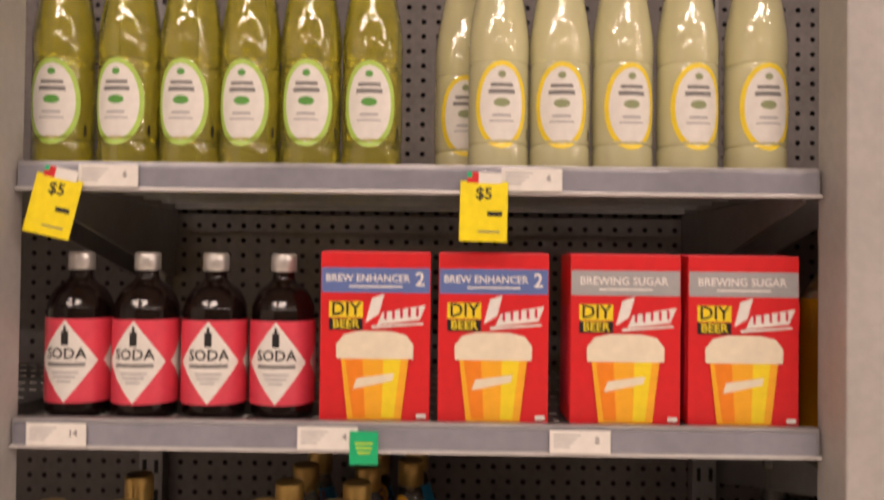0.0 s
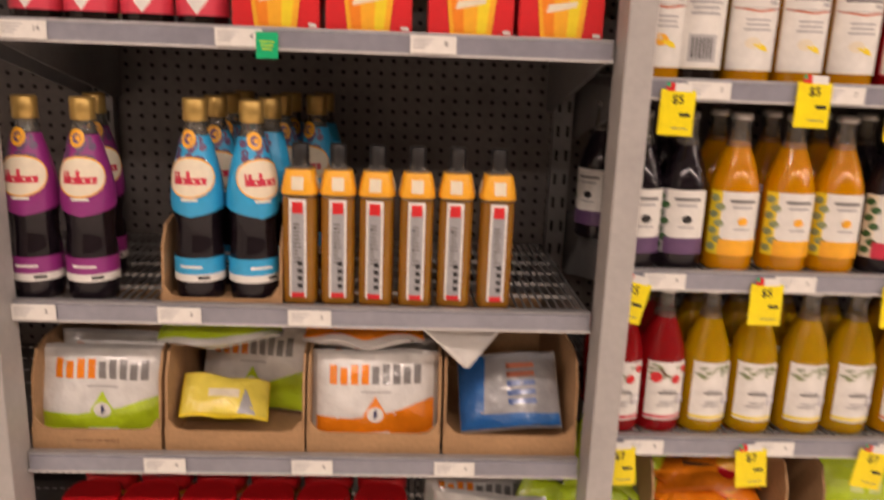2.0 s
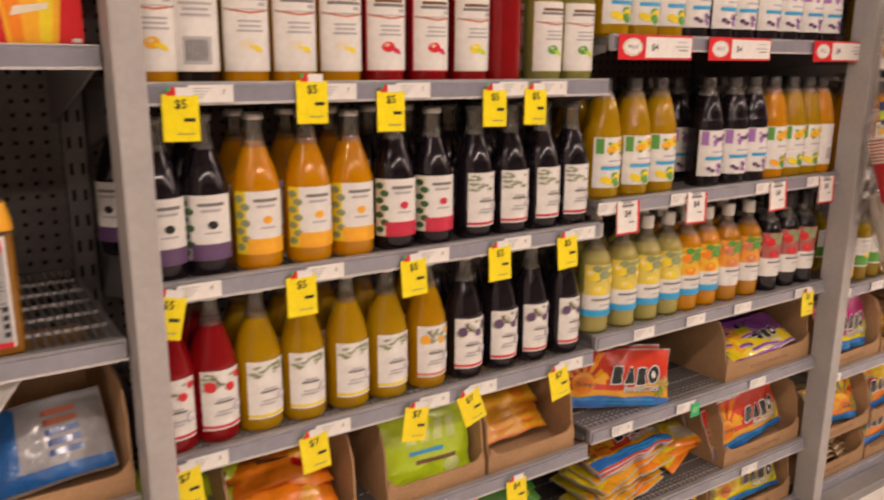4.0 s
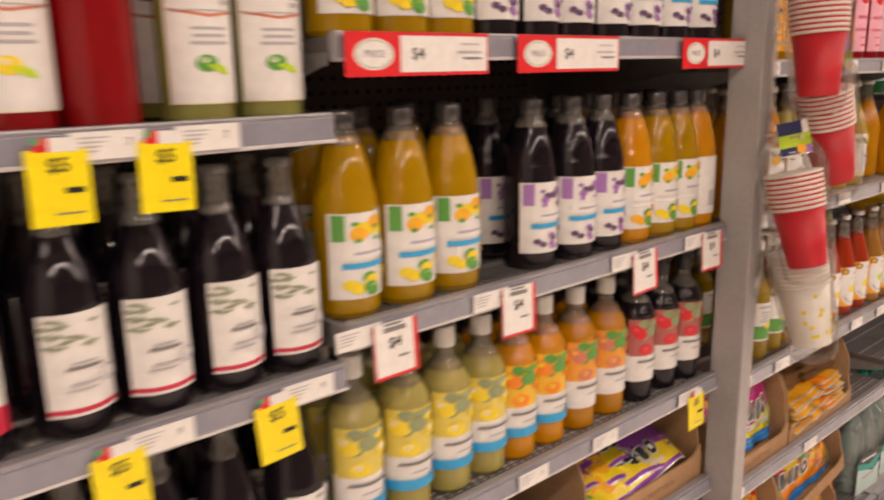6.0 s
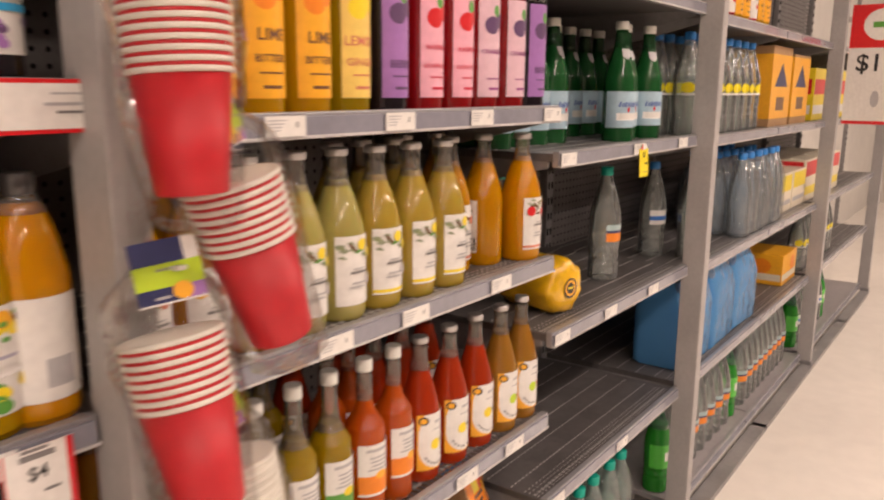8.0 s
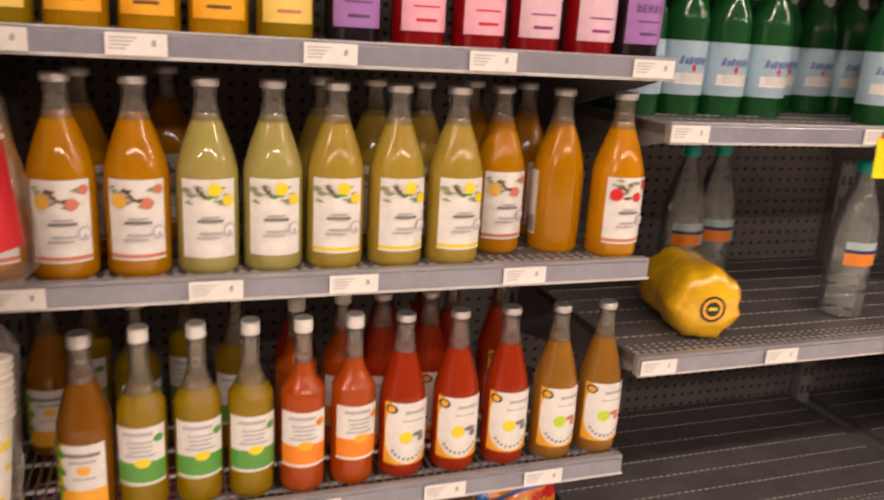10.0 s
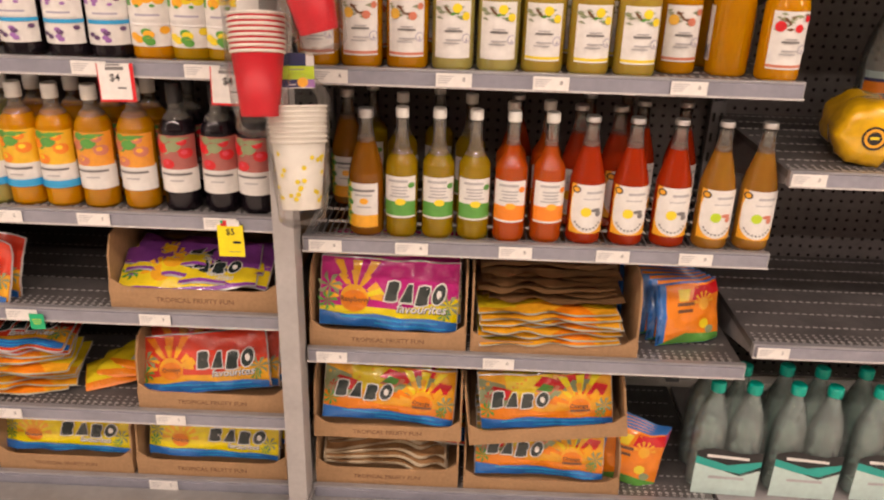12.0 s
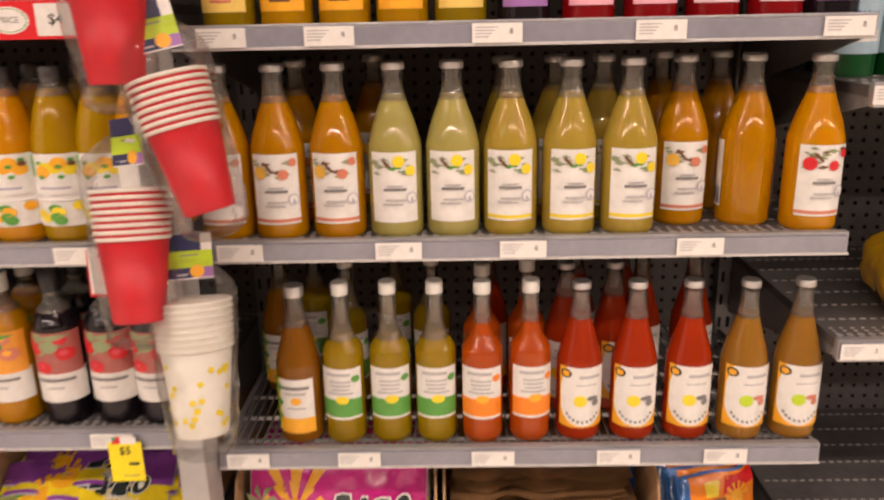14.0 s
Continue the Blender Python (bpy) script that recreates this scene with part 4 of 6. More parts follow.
# plastic water bottles
PET = [(0.036, 0.0), (0.041, 0.006), (0.0415, 0.04), (0.039, 0.05), (0.0415, 0.06), (0.0395, 0.075), (0.0415, 0.09), (0.0415, 0.165), (0.039, 0.185), (0.030, 0.225), (0.018, 0.26), (0.0145, 0.275), (0.0145, 0.28)]
bottle("spring_water", PET, 0, None, CAP_TEAL, 0.0165, (0.277, 0.300), [R(-0.05, 0.105, 0.05, 0.150, ink("water_label", (0.40, 0.52, 0.52))), R(-0.05, 0.105, 0.012, 0.128, ORANGE), R(-0.05, 0.128, 0.05, 0.135, NAVY)], "clear plastic water bottle with a green cap", glass=PETCLEAR)
bottle("still_water", PET, 0, None, CAP_BLUE, 0.0165, (0.277, 0.300), [R(-0.06, 0.105, 0.06, 0.150, WHITE), R(-0.06, 0.118, 0.06, 0.132, BLUE)], "clear plastic water bottle with a blue cap", glass=PETCLEAR)
bottle("flavoured_water", PET, 0, None, CAP_BLUE, 0.0165, (0.277, 0.300), [O(-0.045, 0.142, 0.020, 0.016, YELLOW, 12), O(0.0, 0.140, 0.024, 0.018, YELLOW, 12), O(0.046, 0.142, 0.020, 0.016, YELLOW, 12), R(-0.06, 0.120, 0.06, 0.126, WHITE)], "clear plastic water bottle with a yellow label", glass=PETCLEAR)
bottle("lemonade_pet", PET, 0.225, juice("lime_soda", (0.03, 0.30, 0.03)), ink("cap_green", (0.02, 0.35, 0.05)), 0.0165, (0.277, 0.300), [R(-0.07, 0.085, 0.07, 0.165, ink("soda_green", (0.10, 0.55, 0.06))), R(-0.02, 0.11, 0.02, 0.14, WHITE)], "green plastic soft drink bottle", glass=PETGREEN)


# ---- cartons, trays and packets ----
def beer_box(x, z, strip, words, tilt=0.0):
    w, h, d = 0.124, 0.190, 0.075
    t = thing("brew_carton", "glossy red brewing carton with a beer glass picture", "carton", "red brewing cartons", at=pose(x, FACE + 0.022, z, 0, 0, tilt))
    part("carton", boxes((-w / 2, w / 2, 0, d, 0, h), bevel=0.0015), RED, t)
    part("top_seam", boxes((-w / 2 + 0.002, w / 2 - 0.002, 0.03, 0.042, h, h + 0.0015)), CRIMSON, t)
    glass_cup = [(-0.040, 0.088), (-0.030, 0.002), (0.030, 0.002), (0.040, 0.088)]
    foam = [(-0.043, 0.070), (0.043, 0.070), (0.0435, 0.086), (0.035, 0.097), (0.018, 0.101), (-0.018, 0.101), (-0.035, 0.097), (-0.0435, 0.086)]
    a = [R(-w / 2 + 0.001, 0.144, w / 2 - 0.001, 0.172, strip), T(words, -0.002 if "2" not in words else -0.006, 0.160, 0.0125, WHITE), R(-0.03, 0.150, 0.03, 0.152, WHITE)]
    if "2" in words:
        a[1] = T(words[:-2], -0.009, 0.160, 0.0115, WHITE)
        a.append(T("2", 0.050, 0.159, 0.022, WHITE))
    a += [P([(-0.052, 0.104), (0.062, 0.112), (0.062, 0.136), (-0.052, 0.134)], RED), R(-0.052, 0.116, -0.014, 0.134, LEMON), R(-0.052, 0.102, -0.014, 0.115, BLACK), T("DIY", -0.033, 0.125, 0.021, BLACK), T("BEER", -0.033, 0.1085, 0.014, LEMON)]
    a += [P([(-0.011, 0.110), (-0.004, 0.138), (0.010, 0.143), (0.004, 0.120)], WHITE), P([(0.002, 0.108), (0.050, 0.114), (0.057, 0.131), (0.008, 0.122)], WHITE), P([(-0.004, 0.104), (0.054, 0.109), (0.054, 0.111), (-0.004, 0.107)], WHITE), *[R(0.010 + 0.009 * i, 0.114 + 0.001 * i, 0.013 + 0.009 * i, 0.124 + 0.001 * i, CRIMSON) for i in range(5)]]
    a += [P(glass_cup, AMBER), P([(-0.034, 0.075), (-0.024, 0.004), (-0.010, 0.004), (-0.014, 0.075)], ORANGE), P([(0.010, 0.075), (0.008, 0.004), (0.022, 0.004), (0.030, 0.075)], LEMON), P(foam, CREAM), P([(-0.024, 0.036), (0.020, 0.046), (0.022, 0.054), (-0.020, 0.048)], CREAM), R(0.047, 0.004, 0.058, 0.009, WHITE)]
    part("front_print", artwork(a, on_flat(0.0), 0.2), None, t)
    part("side_print", boxes((-w / 2 - 0.0004, -w / 2, 0.01, d - 0.01, 0.02, 0.13)), CRIMSON, t)
    return t


def tray(x0, x1, z, height=0.15, front=0.035, depth=0.30, y=None, m=None, words=True, lean=0.0, cut=0.5, group="cardboard display trays", tilt=0.0):
    """An open cardboard display tray with sides that step down to a low front lip."""
    w, th = x1 - x0, 0.004
    y = FACE + 0.022 if y is None else y
    t = thing("cardboard_tray", "brown cardboard display tray with a low cut front", "cardboard tray", group, at=m if m is not None else pose(x0, y, z, lean, tilt, 0))
    part("base", boxes((0, w, 0, depth, 0, th)), CARD, t)
    part("back_panel", boxes((0, w, depth - th, depth, th, height)), CARD, t)
    for sx in (0, w - th):
        bm = bmesh.new()
        pts = [(0, th), (0, front), (0.006, front + 0.012), (0.014, height * 0.72), (0.035, height * 0.95), (0.07, height), (depth - th, height), (depth - th, th)]
        lo = [bm.verts.new((sx, yy, zz)) for yy, zz in pts]
        hi = [bm.verts.new((sx + th, yy, zz)) for yy, zz in pts]
        bm.faces.new(lo)
        bm.faces.new(hi[::-1])
        for i in range(len(pts)):
            bm.faces.new((lo[i], hi[i], hi[(i + 1) % len(pts)], lo[(i + 1) % len(pts)]))
        bmesh.ops.recalc_face_normals(bm, faces=bm.faces[:])
        part("side_panel", bm, CARD, t)
    bm = bmesh.new()
    n = 14
    top = []
    for i in range(n + 1):
        u = i / n
        e = min(u, 1 - u)
        top.append((th + (w - 2 * th) * u, front + (0.022 * (1 - e / 0.12) ** 2 if e < 0.12 else 0)))
    lo = [bm.verts.new((xx, 0, th)) for xx, zz in top]
    hi = [bm.verts.new((xx, 0, zz)) for xx, zz in top]
    lo2 = [bm.verts.new((xx, th, th)) for xx, zz in top]
    hi2 = [bm.verts.new((xx, th, zz)) for xx, zz in top]
    for i in range(n):
        bm.faces.new((lo[i], lo[i + 1], hi[i + 1], hi[i]))
        bm.faces.new((lo2[i + 1], lo2[i], hi2[i], hi2[i + 1]))
        bm.faces.new((hi[i], hi[i + 1], hi2[i + 1], hi2[i]))
    front_panel = part("front_panel", bm, CARD, t)
    if words:
        part("printing", artwork([T(words if isinstance(words, str) else "TROPICAL FRUITY FUN", w / 2, front * 0.48, min(0.016, w * 0.045), BROWN)], on_flat(0.0)), None, front_panel)
    return t


def pillow(w, h, thick, seed=0, wave=0.0065):
    """Surface of a sealed foil packet: place(u, v, off) on its front, and the closed mesh."""
    rnd = random.Random(seed)
    ph = [rnd.uniform(0, 6) for _ in range(6)]

    def bulge(u, v):
        a = max(0.0, 1 - (2 * u / w) ** 2) ** 0.45
        b = max(0.0, 1 - (2 * (v - h / 2) / h) ** 2) ** 0.45
        return thick / 2 * a * b

    def ripple(u, v):
        edge = (2 * (v - h / 2) / h) ** 4
        return wave * edge * 0.9 * math.sin(38 * u + 2.2 * math.sin(17 * u + ph[4]) + ph[3]) + wave * (math.sin(28 * u + ph[0] + 9 * v) * 0.5 + math.sin(61 * u + ph[1] - 33 * v) * 0.22 + math.sin(45 * v + ph[2] + 20 * u) * 0.35 + 0.30 * abs(math.sin(33 * u + 47 * v + ph[4])) + 0.28 * abs(math.sin(58 * v - 41 * u + ph[5])))

    def place(u, v, off):
        return (u, -bulge(u, v) - off + ripple(u, v), v)

    bm = bmesh.new()
    nu, nv = 24, 12
    for side in (0, 1):
        g = [[bm.verts.new((u, (-bulge(u, v) if side == 0 else bulge(u, v) + 0.0006) + ripple(u, v), v)) for v in [h * j / nv for j in range(nv + 1)]] for u in [-w / 2 + w * i / nu for i in range(nu + 1)]]
        for i in range(nu):
            for j in range(nv):
                q = (g[i][j], g[i + 1][j], g[i + 1][j + 1], g[i][j + 1])
                bm.faces.new(q if side == 0 else q[::-1])
    return shade(bm), place


def sun(cx, cy, r, m, rays=9, a0=0.0, a1=180.0):
    out = [O(cx, cy, r, r, m, 16)]
    for i in range(rays):
        a = radians(a0 + (a1 - a0) * (i + 0.5) / rays)
        d = radians(5.5)
        out.append(P([(cx + r * 1.1 * math.cos(a - d), cy + r * 1.1 * math.sin(a - d)), (cx + r * 2.0 * math.cos(a - d * 1.4), cy + r * 2.0 * math.sin(a - d * 1.4)), (cx + r * 2.0 * math.cos(a + d * 1.4), cy + r * 2.0 * math.sin(a + d * 1.4)), (cx + r * 1.1 * math.cos(a + d), cy + r * 1.1 * math.sin(a + d))], m))
    return out


def palm(cx, cy, s, m=GREEN):
    return [P([(cx, cy), (cx + s * math.cos(radians(a)), cy + s * math.sin(radians(a))), (cx + 0.75 * s * math.cos(radians(a + 24)), cy + 0.75 * s * math.sin(radians(a + 24)))], m) for a in range(0, 360, 52)]


def sachet_art(w, h, main, flavour, mirror=False, second=AMBER, rays=(ORANGE, RED)):
    """Fruit drink packet: coloured sky, big sun, chunky word mark, wavy blue foot."""
    f = -1 if mirror else 1
    e = w / 2 - 0.002
    sx, sy = -f * w * 0.25, h * 0.46
    a = [R(-e, 0.002, e, h - 0.002, main)]
    if mirror:
        a += [P([(-e, h * 0.95), (-e, h * 0.3), (-w * 0.25, h * 0.45), (-w * 0.30, h * 0.8)], OLIVE), P([(-w * 0.3, h * 0.97), (-w * 0.27, h * 0.5), (w * 0.02, h * 0.72), (w * 0.06, h * 0.97)], LEMON), P([(w * 0.10, h * 0.97), (w * 0.06, h * 0.72), (w * 0.3, h * 0.7), (w * 0.34, h * 0.97)], rays[1])]
    rnd = random.Random(len(flavour))
    if mirror:
        for i in range(16):
            px, py, pr = rnd.uniform(-0.44, 0.44) * w, rnd.uniform(0.5, 0.88) * h, rnd.uniform(0.06, 0.13) * h
            a.append(P([(px - pr * 2, py - pr * 0.5), (px + pr * 1.3, py - pr), (px + pr * 2.1, py + pr * 0.4), (px - pr * 0.4, py + pr)], rnd.choice((OLIVE, rays[1], rays[1], LEMON, GREEN, ORANGE, TERRA))))
    for q0, q1 in ((-0.16, -0.09), (-0.02, 0.05), (0.11, 0.18)):
        a.append(P([(sx, sy), (sx + q1 * w, h - 0.006), (sx + q0 * w, h - 0.006)], rays[0]))
    a += [P([(-f * e, h * 0.30), (sx, h * 0.33), (f * w * 0.05, h * 0.30), (f * e, h * 0.50), (f * e, 0.006), (-f * e, 0.006)], second)]
    a += [P([(sx, sy * 0.9), (sx + f * w * 0.18, h * 0.62), (sx + f * w * 0.22, h * 0.50)], second)]
    a += sun(sx, sy * 0.92, h * 0.20, AMBER, 7, -8, 188)
    a += [O(sx, sy * 0.86, h * 0.185, h * 0.15, ORANGE, 14)]
    a += palm(-w * 0.43, h * 0.60, h * 0.19, OLIVE) + palm(-w * 0.44, h * 0.38, h * 0.15) + palm(w * 0.43, h * 0.40, h * 0.17, OLIVE) + palm(w * 0.40, h * 0.27, h * 0.11)
    a += [P([(-e, 0.004), (e, 0.004), (e, h * 0.15), (w * 0.3, h * 0.20), (w * 0.1, h * 0.19), (-w * 0.1, h * 0.23), (-w * 0.3, h * 0.20), (-e, h * 0.25)], BLUE), P([(-w * 0.34, h * 0.16), (w * 0.36, h * 0.12), (w * 0.36, h * 0.14), (-w * 0.34, h * 0.185)], SKY), P([(-w * 0.1, h * 0.08), (w * 0.42, h * 0.05), (w * 0.42, h * 0.065), (-w * 0.1, h * 0.10)], SKY)]
    a += blob_word(f * w * 0.19, h * 0.56, w * 0.44, h * 0.29, WORD_DARK, WHITE, 4, 6)
    if not mirror:
        a.append(T("favourites", w * 0.235, h * 0.325, h * 0.175, BLACK, 0.25))
        a.append(T("favourites", w * 0.23, h * 0.335, h * 0.175, WHITE, 0.25))
    a.append(T(flavour, sx + f * 0.002, h * 0.42, h * 0.10, BROWN))
    if mirror:
        a.append(R(sx - 0.022, h * 0.32, sx + 0.022, h * 0.36, BROWN))
    return a


SACHETS = {}


def glossy(m):
    """The same ink on crinkled film: glossier, with fine creases."""
    c = m.node_tree.nodes["Principled BSDF"].inputs["Base Color"].default_value
    f = mat("film_" + m.name, tuple(c[:3]), 0.22, 0, 0.10, 34, 1.0, coat=0.7, stain=0.12)
    for n in f.node_tree.nodes:
        if n.type == "BUMP":
            n.inputs["Distance"].default_value = 0.006
    return f


def sachet(name_key, m, art=None, w=0.21, h=0.115, thick=0.016, back=None, label="", name="drink_sachet", words=None, wave=0.0065):
    if name_key not in SACHETS:
        bm, place = pillow(w, h, thick, seed=len(SACHETS) + 1, wave=wave)
        t = thing(name, label, "sachet", name_key + " sachets", at=m)
        part("packet", bm, back or FOILW, t)
        art = [(s, d, glossy(i)) for s, d, i in art] if art else None
        if art:
            part("front_print", artwork(art, place, 0.0095, 0.0095, lift=0.00012, base_lift=0.0014), None, t)
        SACHETS[name_key] = t
        return t
    return copy_thing(SACHETS[name_key], m)


def sachet_row(key, x, y, z, count, art, lean=-8, pitch=0.017, label="", w=0.21, h=0.115, back=None, turn=0):
    for i in range(count):
        sachet(key, pose(x + random.uniform(-0.004, 0.004), y + i * pitch, z + random.uniform(0, 0.003), lean + random.uniform(-3, 3), random.uniform(-1.5, 1.5), turn + random.uniform(-2, 2)), art, w=w, h=h, label=label, back=back)


def sachet_pile(key, x, y, z, count, art, pitch=0.008, label="", w=0.21, h=0.115, back=None, spread=0.006, turn=0):
    """Packets lying flat on one another, printed side up."""
    for i in range(count):
        sachet(key, pose(x + random.uniform(-spread, spread), y + random.uniform(-spread, spread), z + 0.009 + i * pitch, -90 + random.uniform(-2, 2), 0, turn + random.uniform(-5, 5)), art, w=w, h=h, label=label, back=back)


# ---- price tickets ----
def ticket(kind, x, z, turn=0.0, lift=0.0, word="5"):
    key = (kind, word)
    z -= 0.009 if kind == "yellow" else 0.0
    if key not in TICKETS:
        if kind == "yellow":
            w, h = 0.052, 0.066
            a = [R(-w / 2, -h, w / 2, 0.0, YELLOW), R(-w * 0.36, -0.002, -w * 0.12, 0.010, RED), R(-w * 0.12, -0.002, w * 0.36, 0.010, WHITE), R(-w * 0.36, 0.004, -w * 0.26, 0.010, TAGGREEN), T("$" + word, 0, -0.014, 0.018, BLACK), R(0.004, -0.038, 0.020, -0.033, BLACK), R(-0.006, -0.056, 0.018, -0.0545, INKGREY)]
            lab, body = "bright yellow hanging price ticket clipped to the shelf edge", YELLOW
        elif kind == "white":
            w, h = 0.066, 0.025
            a = [R(-w / 2, -h, w / 2, 0.0, WHITE), T(word, w * 0.28, -0.011, 0.0105, INKGREY), *[R(-w * 0.44, -0.006 - 0.004 * i, -w * 0.44 + w * (0.45 - 0.06 * i), -0.0045 - 0.004 * i, PALEGREY) for i in range(4)]]
            lab, body = "small white printed shelf label in the ticket rail", WHITE
        elif kind == "green":
            w, h = 0.031, 0.036
            a = [R(-w / 2, -h, w / 2, 0.0, TAGGREEN), R(-0.010, -0.014, 0.010, -0.012, LIME), R(-0.009, -0.019, 0.009, -0.017, LIME), R(-0.007, -0.024, 0.007, -0.022, LIME)]
            lab, body = "small green hanging shelf marker", TAGGREEN
        elif kind == "red":
            w, h = 0.068, 0.070
            a = [R(-w / 2, -h, w / 2, 0.0, RED), R(-w / 2 + 0.002, -h + 0.004, w / 2 - 0.007, 0.0, WHITE), R(-0.018, -0.012, 0.016, -0.006, INKGREY), R(-0.016, -0.004, 0.010, -0.001, INKGREY), T("$" + word, -0.002, -0.026, 0.019, BLACK), R(0.002, -0.046, 0.018, -0.043, INKGREY)]
            lab, body = "white price ticket with a red border on the shelf edge", WHITE
        else:
            w, h = 0.217 , 0.049
            a = [R(-w / 2, -h, w / 2, 0.0, RED), O(-w * 0.32, -h / 2, 0.028, 0.0175, WHITE, 18), O(-w * 0.32, -h / 2, 0.0255, 0.0155, GREEN, 18), O(-w * 0.32, -h / 2, 0.024, 0.0145, WHITE, 18), T("PRICE", -w * 0.32, -h / 2, 0.011, INKGREY), R(-w * 0.15, -h + 0.004, w / 2 - 0.003, -0.004, WHITE), T("$" + word, -w * 0.03, -h / 2, 0.019, BLACK), R(w * 0.28, -0.014, w * 0.42, -0.012, PALEGREY), R(w * 0.25, -0.024, w * 0.44, -0.021, PALEGREY), R(w * 0.30, -0.031, w * 0.44, -0.0285, INKGREY)]
            lab, body = "long red and white price strip hung from the shelf edge", RED
        t = thing("price_ticket", lab, "price ticket", kind + " price tickets")
        th = 0.0008
        part("card", boxes((-w / 2, w / 2, 0.0, th, -h, 0.0)), body, t)
        part("print", artwork(a, on_flat(0.0), 0.3, lift=0.00018), None, t)
        TICKETS[key] = t
        t.matrix_basis = pose(x, FACE - 0.004 - lift, z, -3 if kind in ("yellow", "red") else 0, turn, 0)
        return t
    return copy_thing(TICKETS[key], pose(x, FACE - 0.004 - lift, z, -3 if kind in ("yellow", "red") else 0, turn, 0))


TICKETS = {}

# ---- bay A ----
zA = LEVELS["A"]
row([("lime_cordial", x) for x in (-0.462, -0.383, -0.31, -0.24, -0.168, -0.096)], zA[0] - 0.006)
row([("cloudy_lemon_cordial", x) for x in (0.053, 0.125, 0.199, 0.275, 0.354)], zA[0] - 0.006)
put("cloudy_lemon_cordial", 0.012, 0.99, zA[0] - 0.006)
row([("soda_syrup", x) for x in (-0.438, -0.358, -0.278, -0.198)], zA[1] - 0.006)
for x, strip, words in ((-0.085, STEELBLUE, "BREW ENHANCER 2"), (0.048, STEELBLUE, "BREW ENHANCER 2"), (0.196, SILVERINK, "BREWING SUGAR"), (0.328, SILVERINK, "BREWING SUGAR")):
    beer_box(x, zA[1] - 0.002, strip, words, random.uniform(-1, 1))
behind = beer_box(0.300, zA[1] - 0.002, SILVERINK, "BREWING SUGAR", 2)
behind.location.y += 0.16
behind.location.z += 0.002
row([("blackcurrant_cordial", -0.469), ("blackcurrant_cordial", -0.384)], zA[2] - 0.006)
put("blackcurrant_cordial", -0.415, 1.05, zA[2] - 0.006, 30)
put("light_blackcurrant_cordial", -0.216, 0.925, zA[2] - 0.002, -4)
put("light_blackcurrant_cordial", -0.131, 0.925, zA[2] - 0.002, 32)
for x, y in ((-0.205, 1.012), (-0.118, 1.012), (-0.20, 1.10), (-0.113, 1.10), (-0.055, 1.13), (-0.195, 1.19), (-0.108, 1.19), (-0.05, 1.215)):
    put("light_blackcurrant_cordial", x, y, zA[2] - 0.002, random.uniform(-40, 40))
tray(-0.268, -0.082, zA[2] - 0.006, height=0.125, front=0.010, depth=0.36, words=False)
row([("ginger_syrup", x) for x in (-0.055, 0.003, 0.064, 0.126, 0.188, 0.252)], zA[2] - 0.006)


def sport_art(col, drop):
    w, h = 0.2, 0.155
    a = [R(-0.098, 0.004, 0.098, 0.150, FOILW), P([(-0.098, 0.004), (0.098, 0.004), (0.098, 0.078), (0.03, 0.054), (-0.04, 0.042), (-0.098, 0.046)], col)]
    a += [R(-0.076 + 0.0175 * i, 0.102, -0.064 + 0.0175 * i, 0.134 - 0.004 * (i % 3 == 1), ORANGE if i < 4 else INKGREY) for i in range(9)]
    a += [R(-0.024, 0.088, 0.026, 0.091, PALEGREY), P([(-0.020, 0.048), (0.0, 0.082), (0.020, 0.048), (0, 0.034)], col), O(0, 0.050, 0.014, 0.013, WHITE, 14), P([(-0.003, 0.056), (0.003, 0.060), (0.002, 0.052), (0.005, 0.050), (-0.002, 0.040)], NAVY), R(-0.024, 0.014, 0.024, 0.019, WHITE)]
    return a


def pouch(key, m, art, label, w=0.2, h=0.155, thick=0.05, back=None, wave=0.0065):
    return sachet(key, m, art, wave=wave, w=w, h=h, thick=thick, label=label, name="drink_powder_pouch", back=back)


zv = zA[3] - 0.006
for i, (x0, x1) in enumerate(((-0.484, -0.279), (-0.273, -0.048), (-0.044, 0.175), (0.180, 0.402))):
    tray(x0, x1, zv, height=0.17, front=0.038, depth=0.38, words="FRONT OF SHELF" if i == 0 else "", group="sports drink trays")
pouch("green sport", pose(-0.382, 0.925, zv + 0.006, -8, 0, 0), sport_art(LIME, LIME), "white foil sports drink pouch with a lime green base", w=0.206)
pouch("green sport", pose(-0.378, 0.985, zv + 0.008, -10, 1, 0), None, "")
pouch("green sport", pose(-0.155, 1.03, zv + 0.008, -14, -3, -14), None, "")
pouch("orange sport", pose(0.066, 0.925, zv + 0.006, -8, 0, 2), sport_art(ORANGE, ORANGE), "white foil sports drink pouch with an orange base", w=0.212)
pouch("orange sport", pose(0.066, 0.985, zv + 0.008, -10, 1, 0), None, "")
pouch("lime pouch flat", pose(-0.185, 0.905, zv + 0.190, -84, 0, 6), [R(-0.098, 0.004, 0.098, 0.150, LIME), R(-0.06, 0.09, 0.06, 0.12, WHITE)], "lime green drink pouch lying flat on a tray")
pouch("orange pouch flat", pose(0.045, 0.905, zv + 0.192, -86, 0, -4), [R(-0.098, 0.004, 0.098, 0.150, ORANGE), R(-0.06, 0.09, 0.06, 0.12, AMBER)], "orange drink pouch lying flat on a tray")
tip = thing("foil_pouch_tip", "creased silver foil pouch corner poking down over a tray", "foil pouch", at=pose(0.196, 0.893, zv + 0.152, -12, 4, 6) @ Matrix.Diagonal((1.5, 1.0, 1.1, 1.0)))
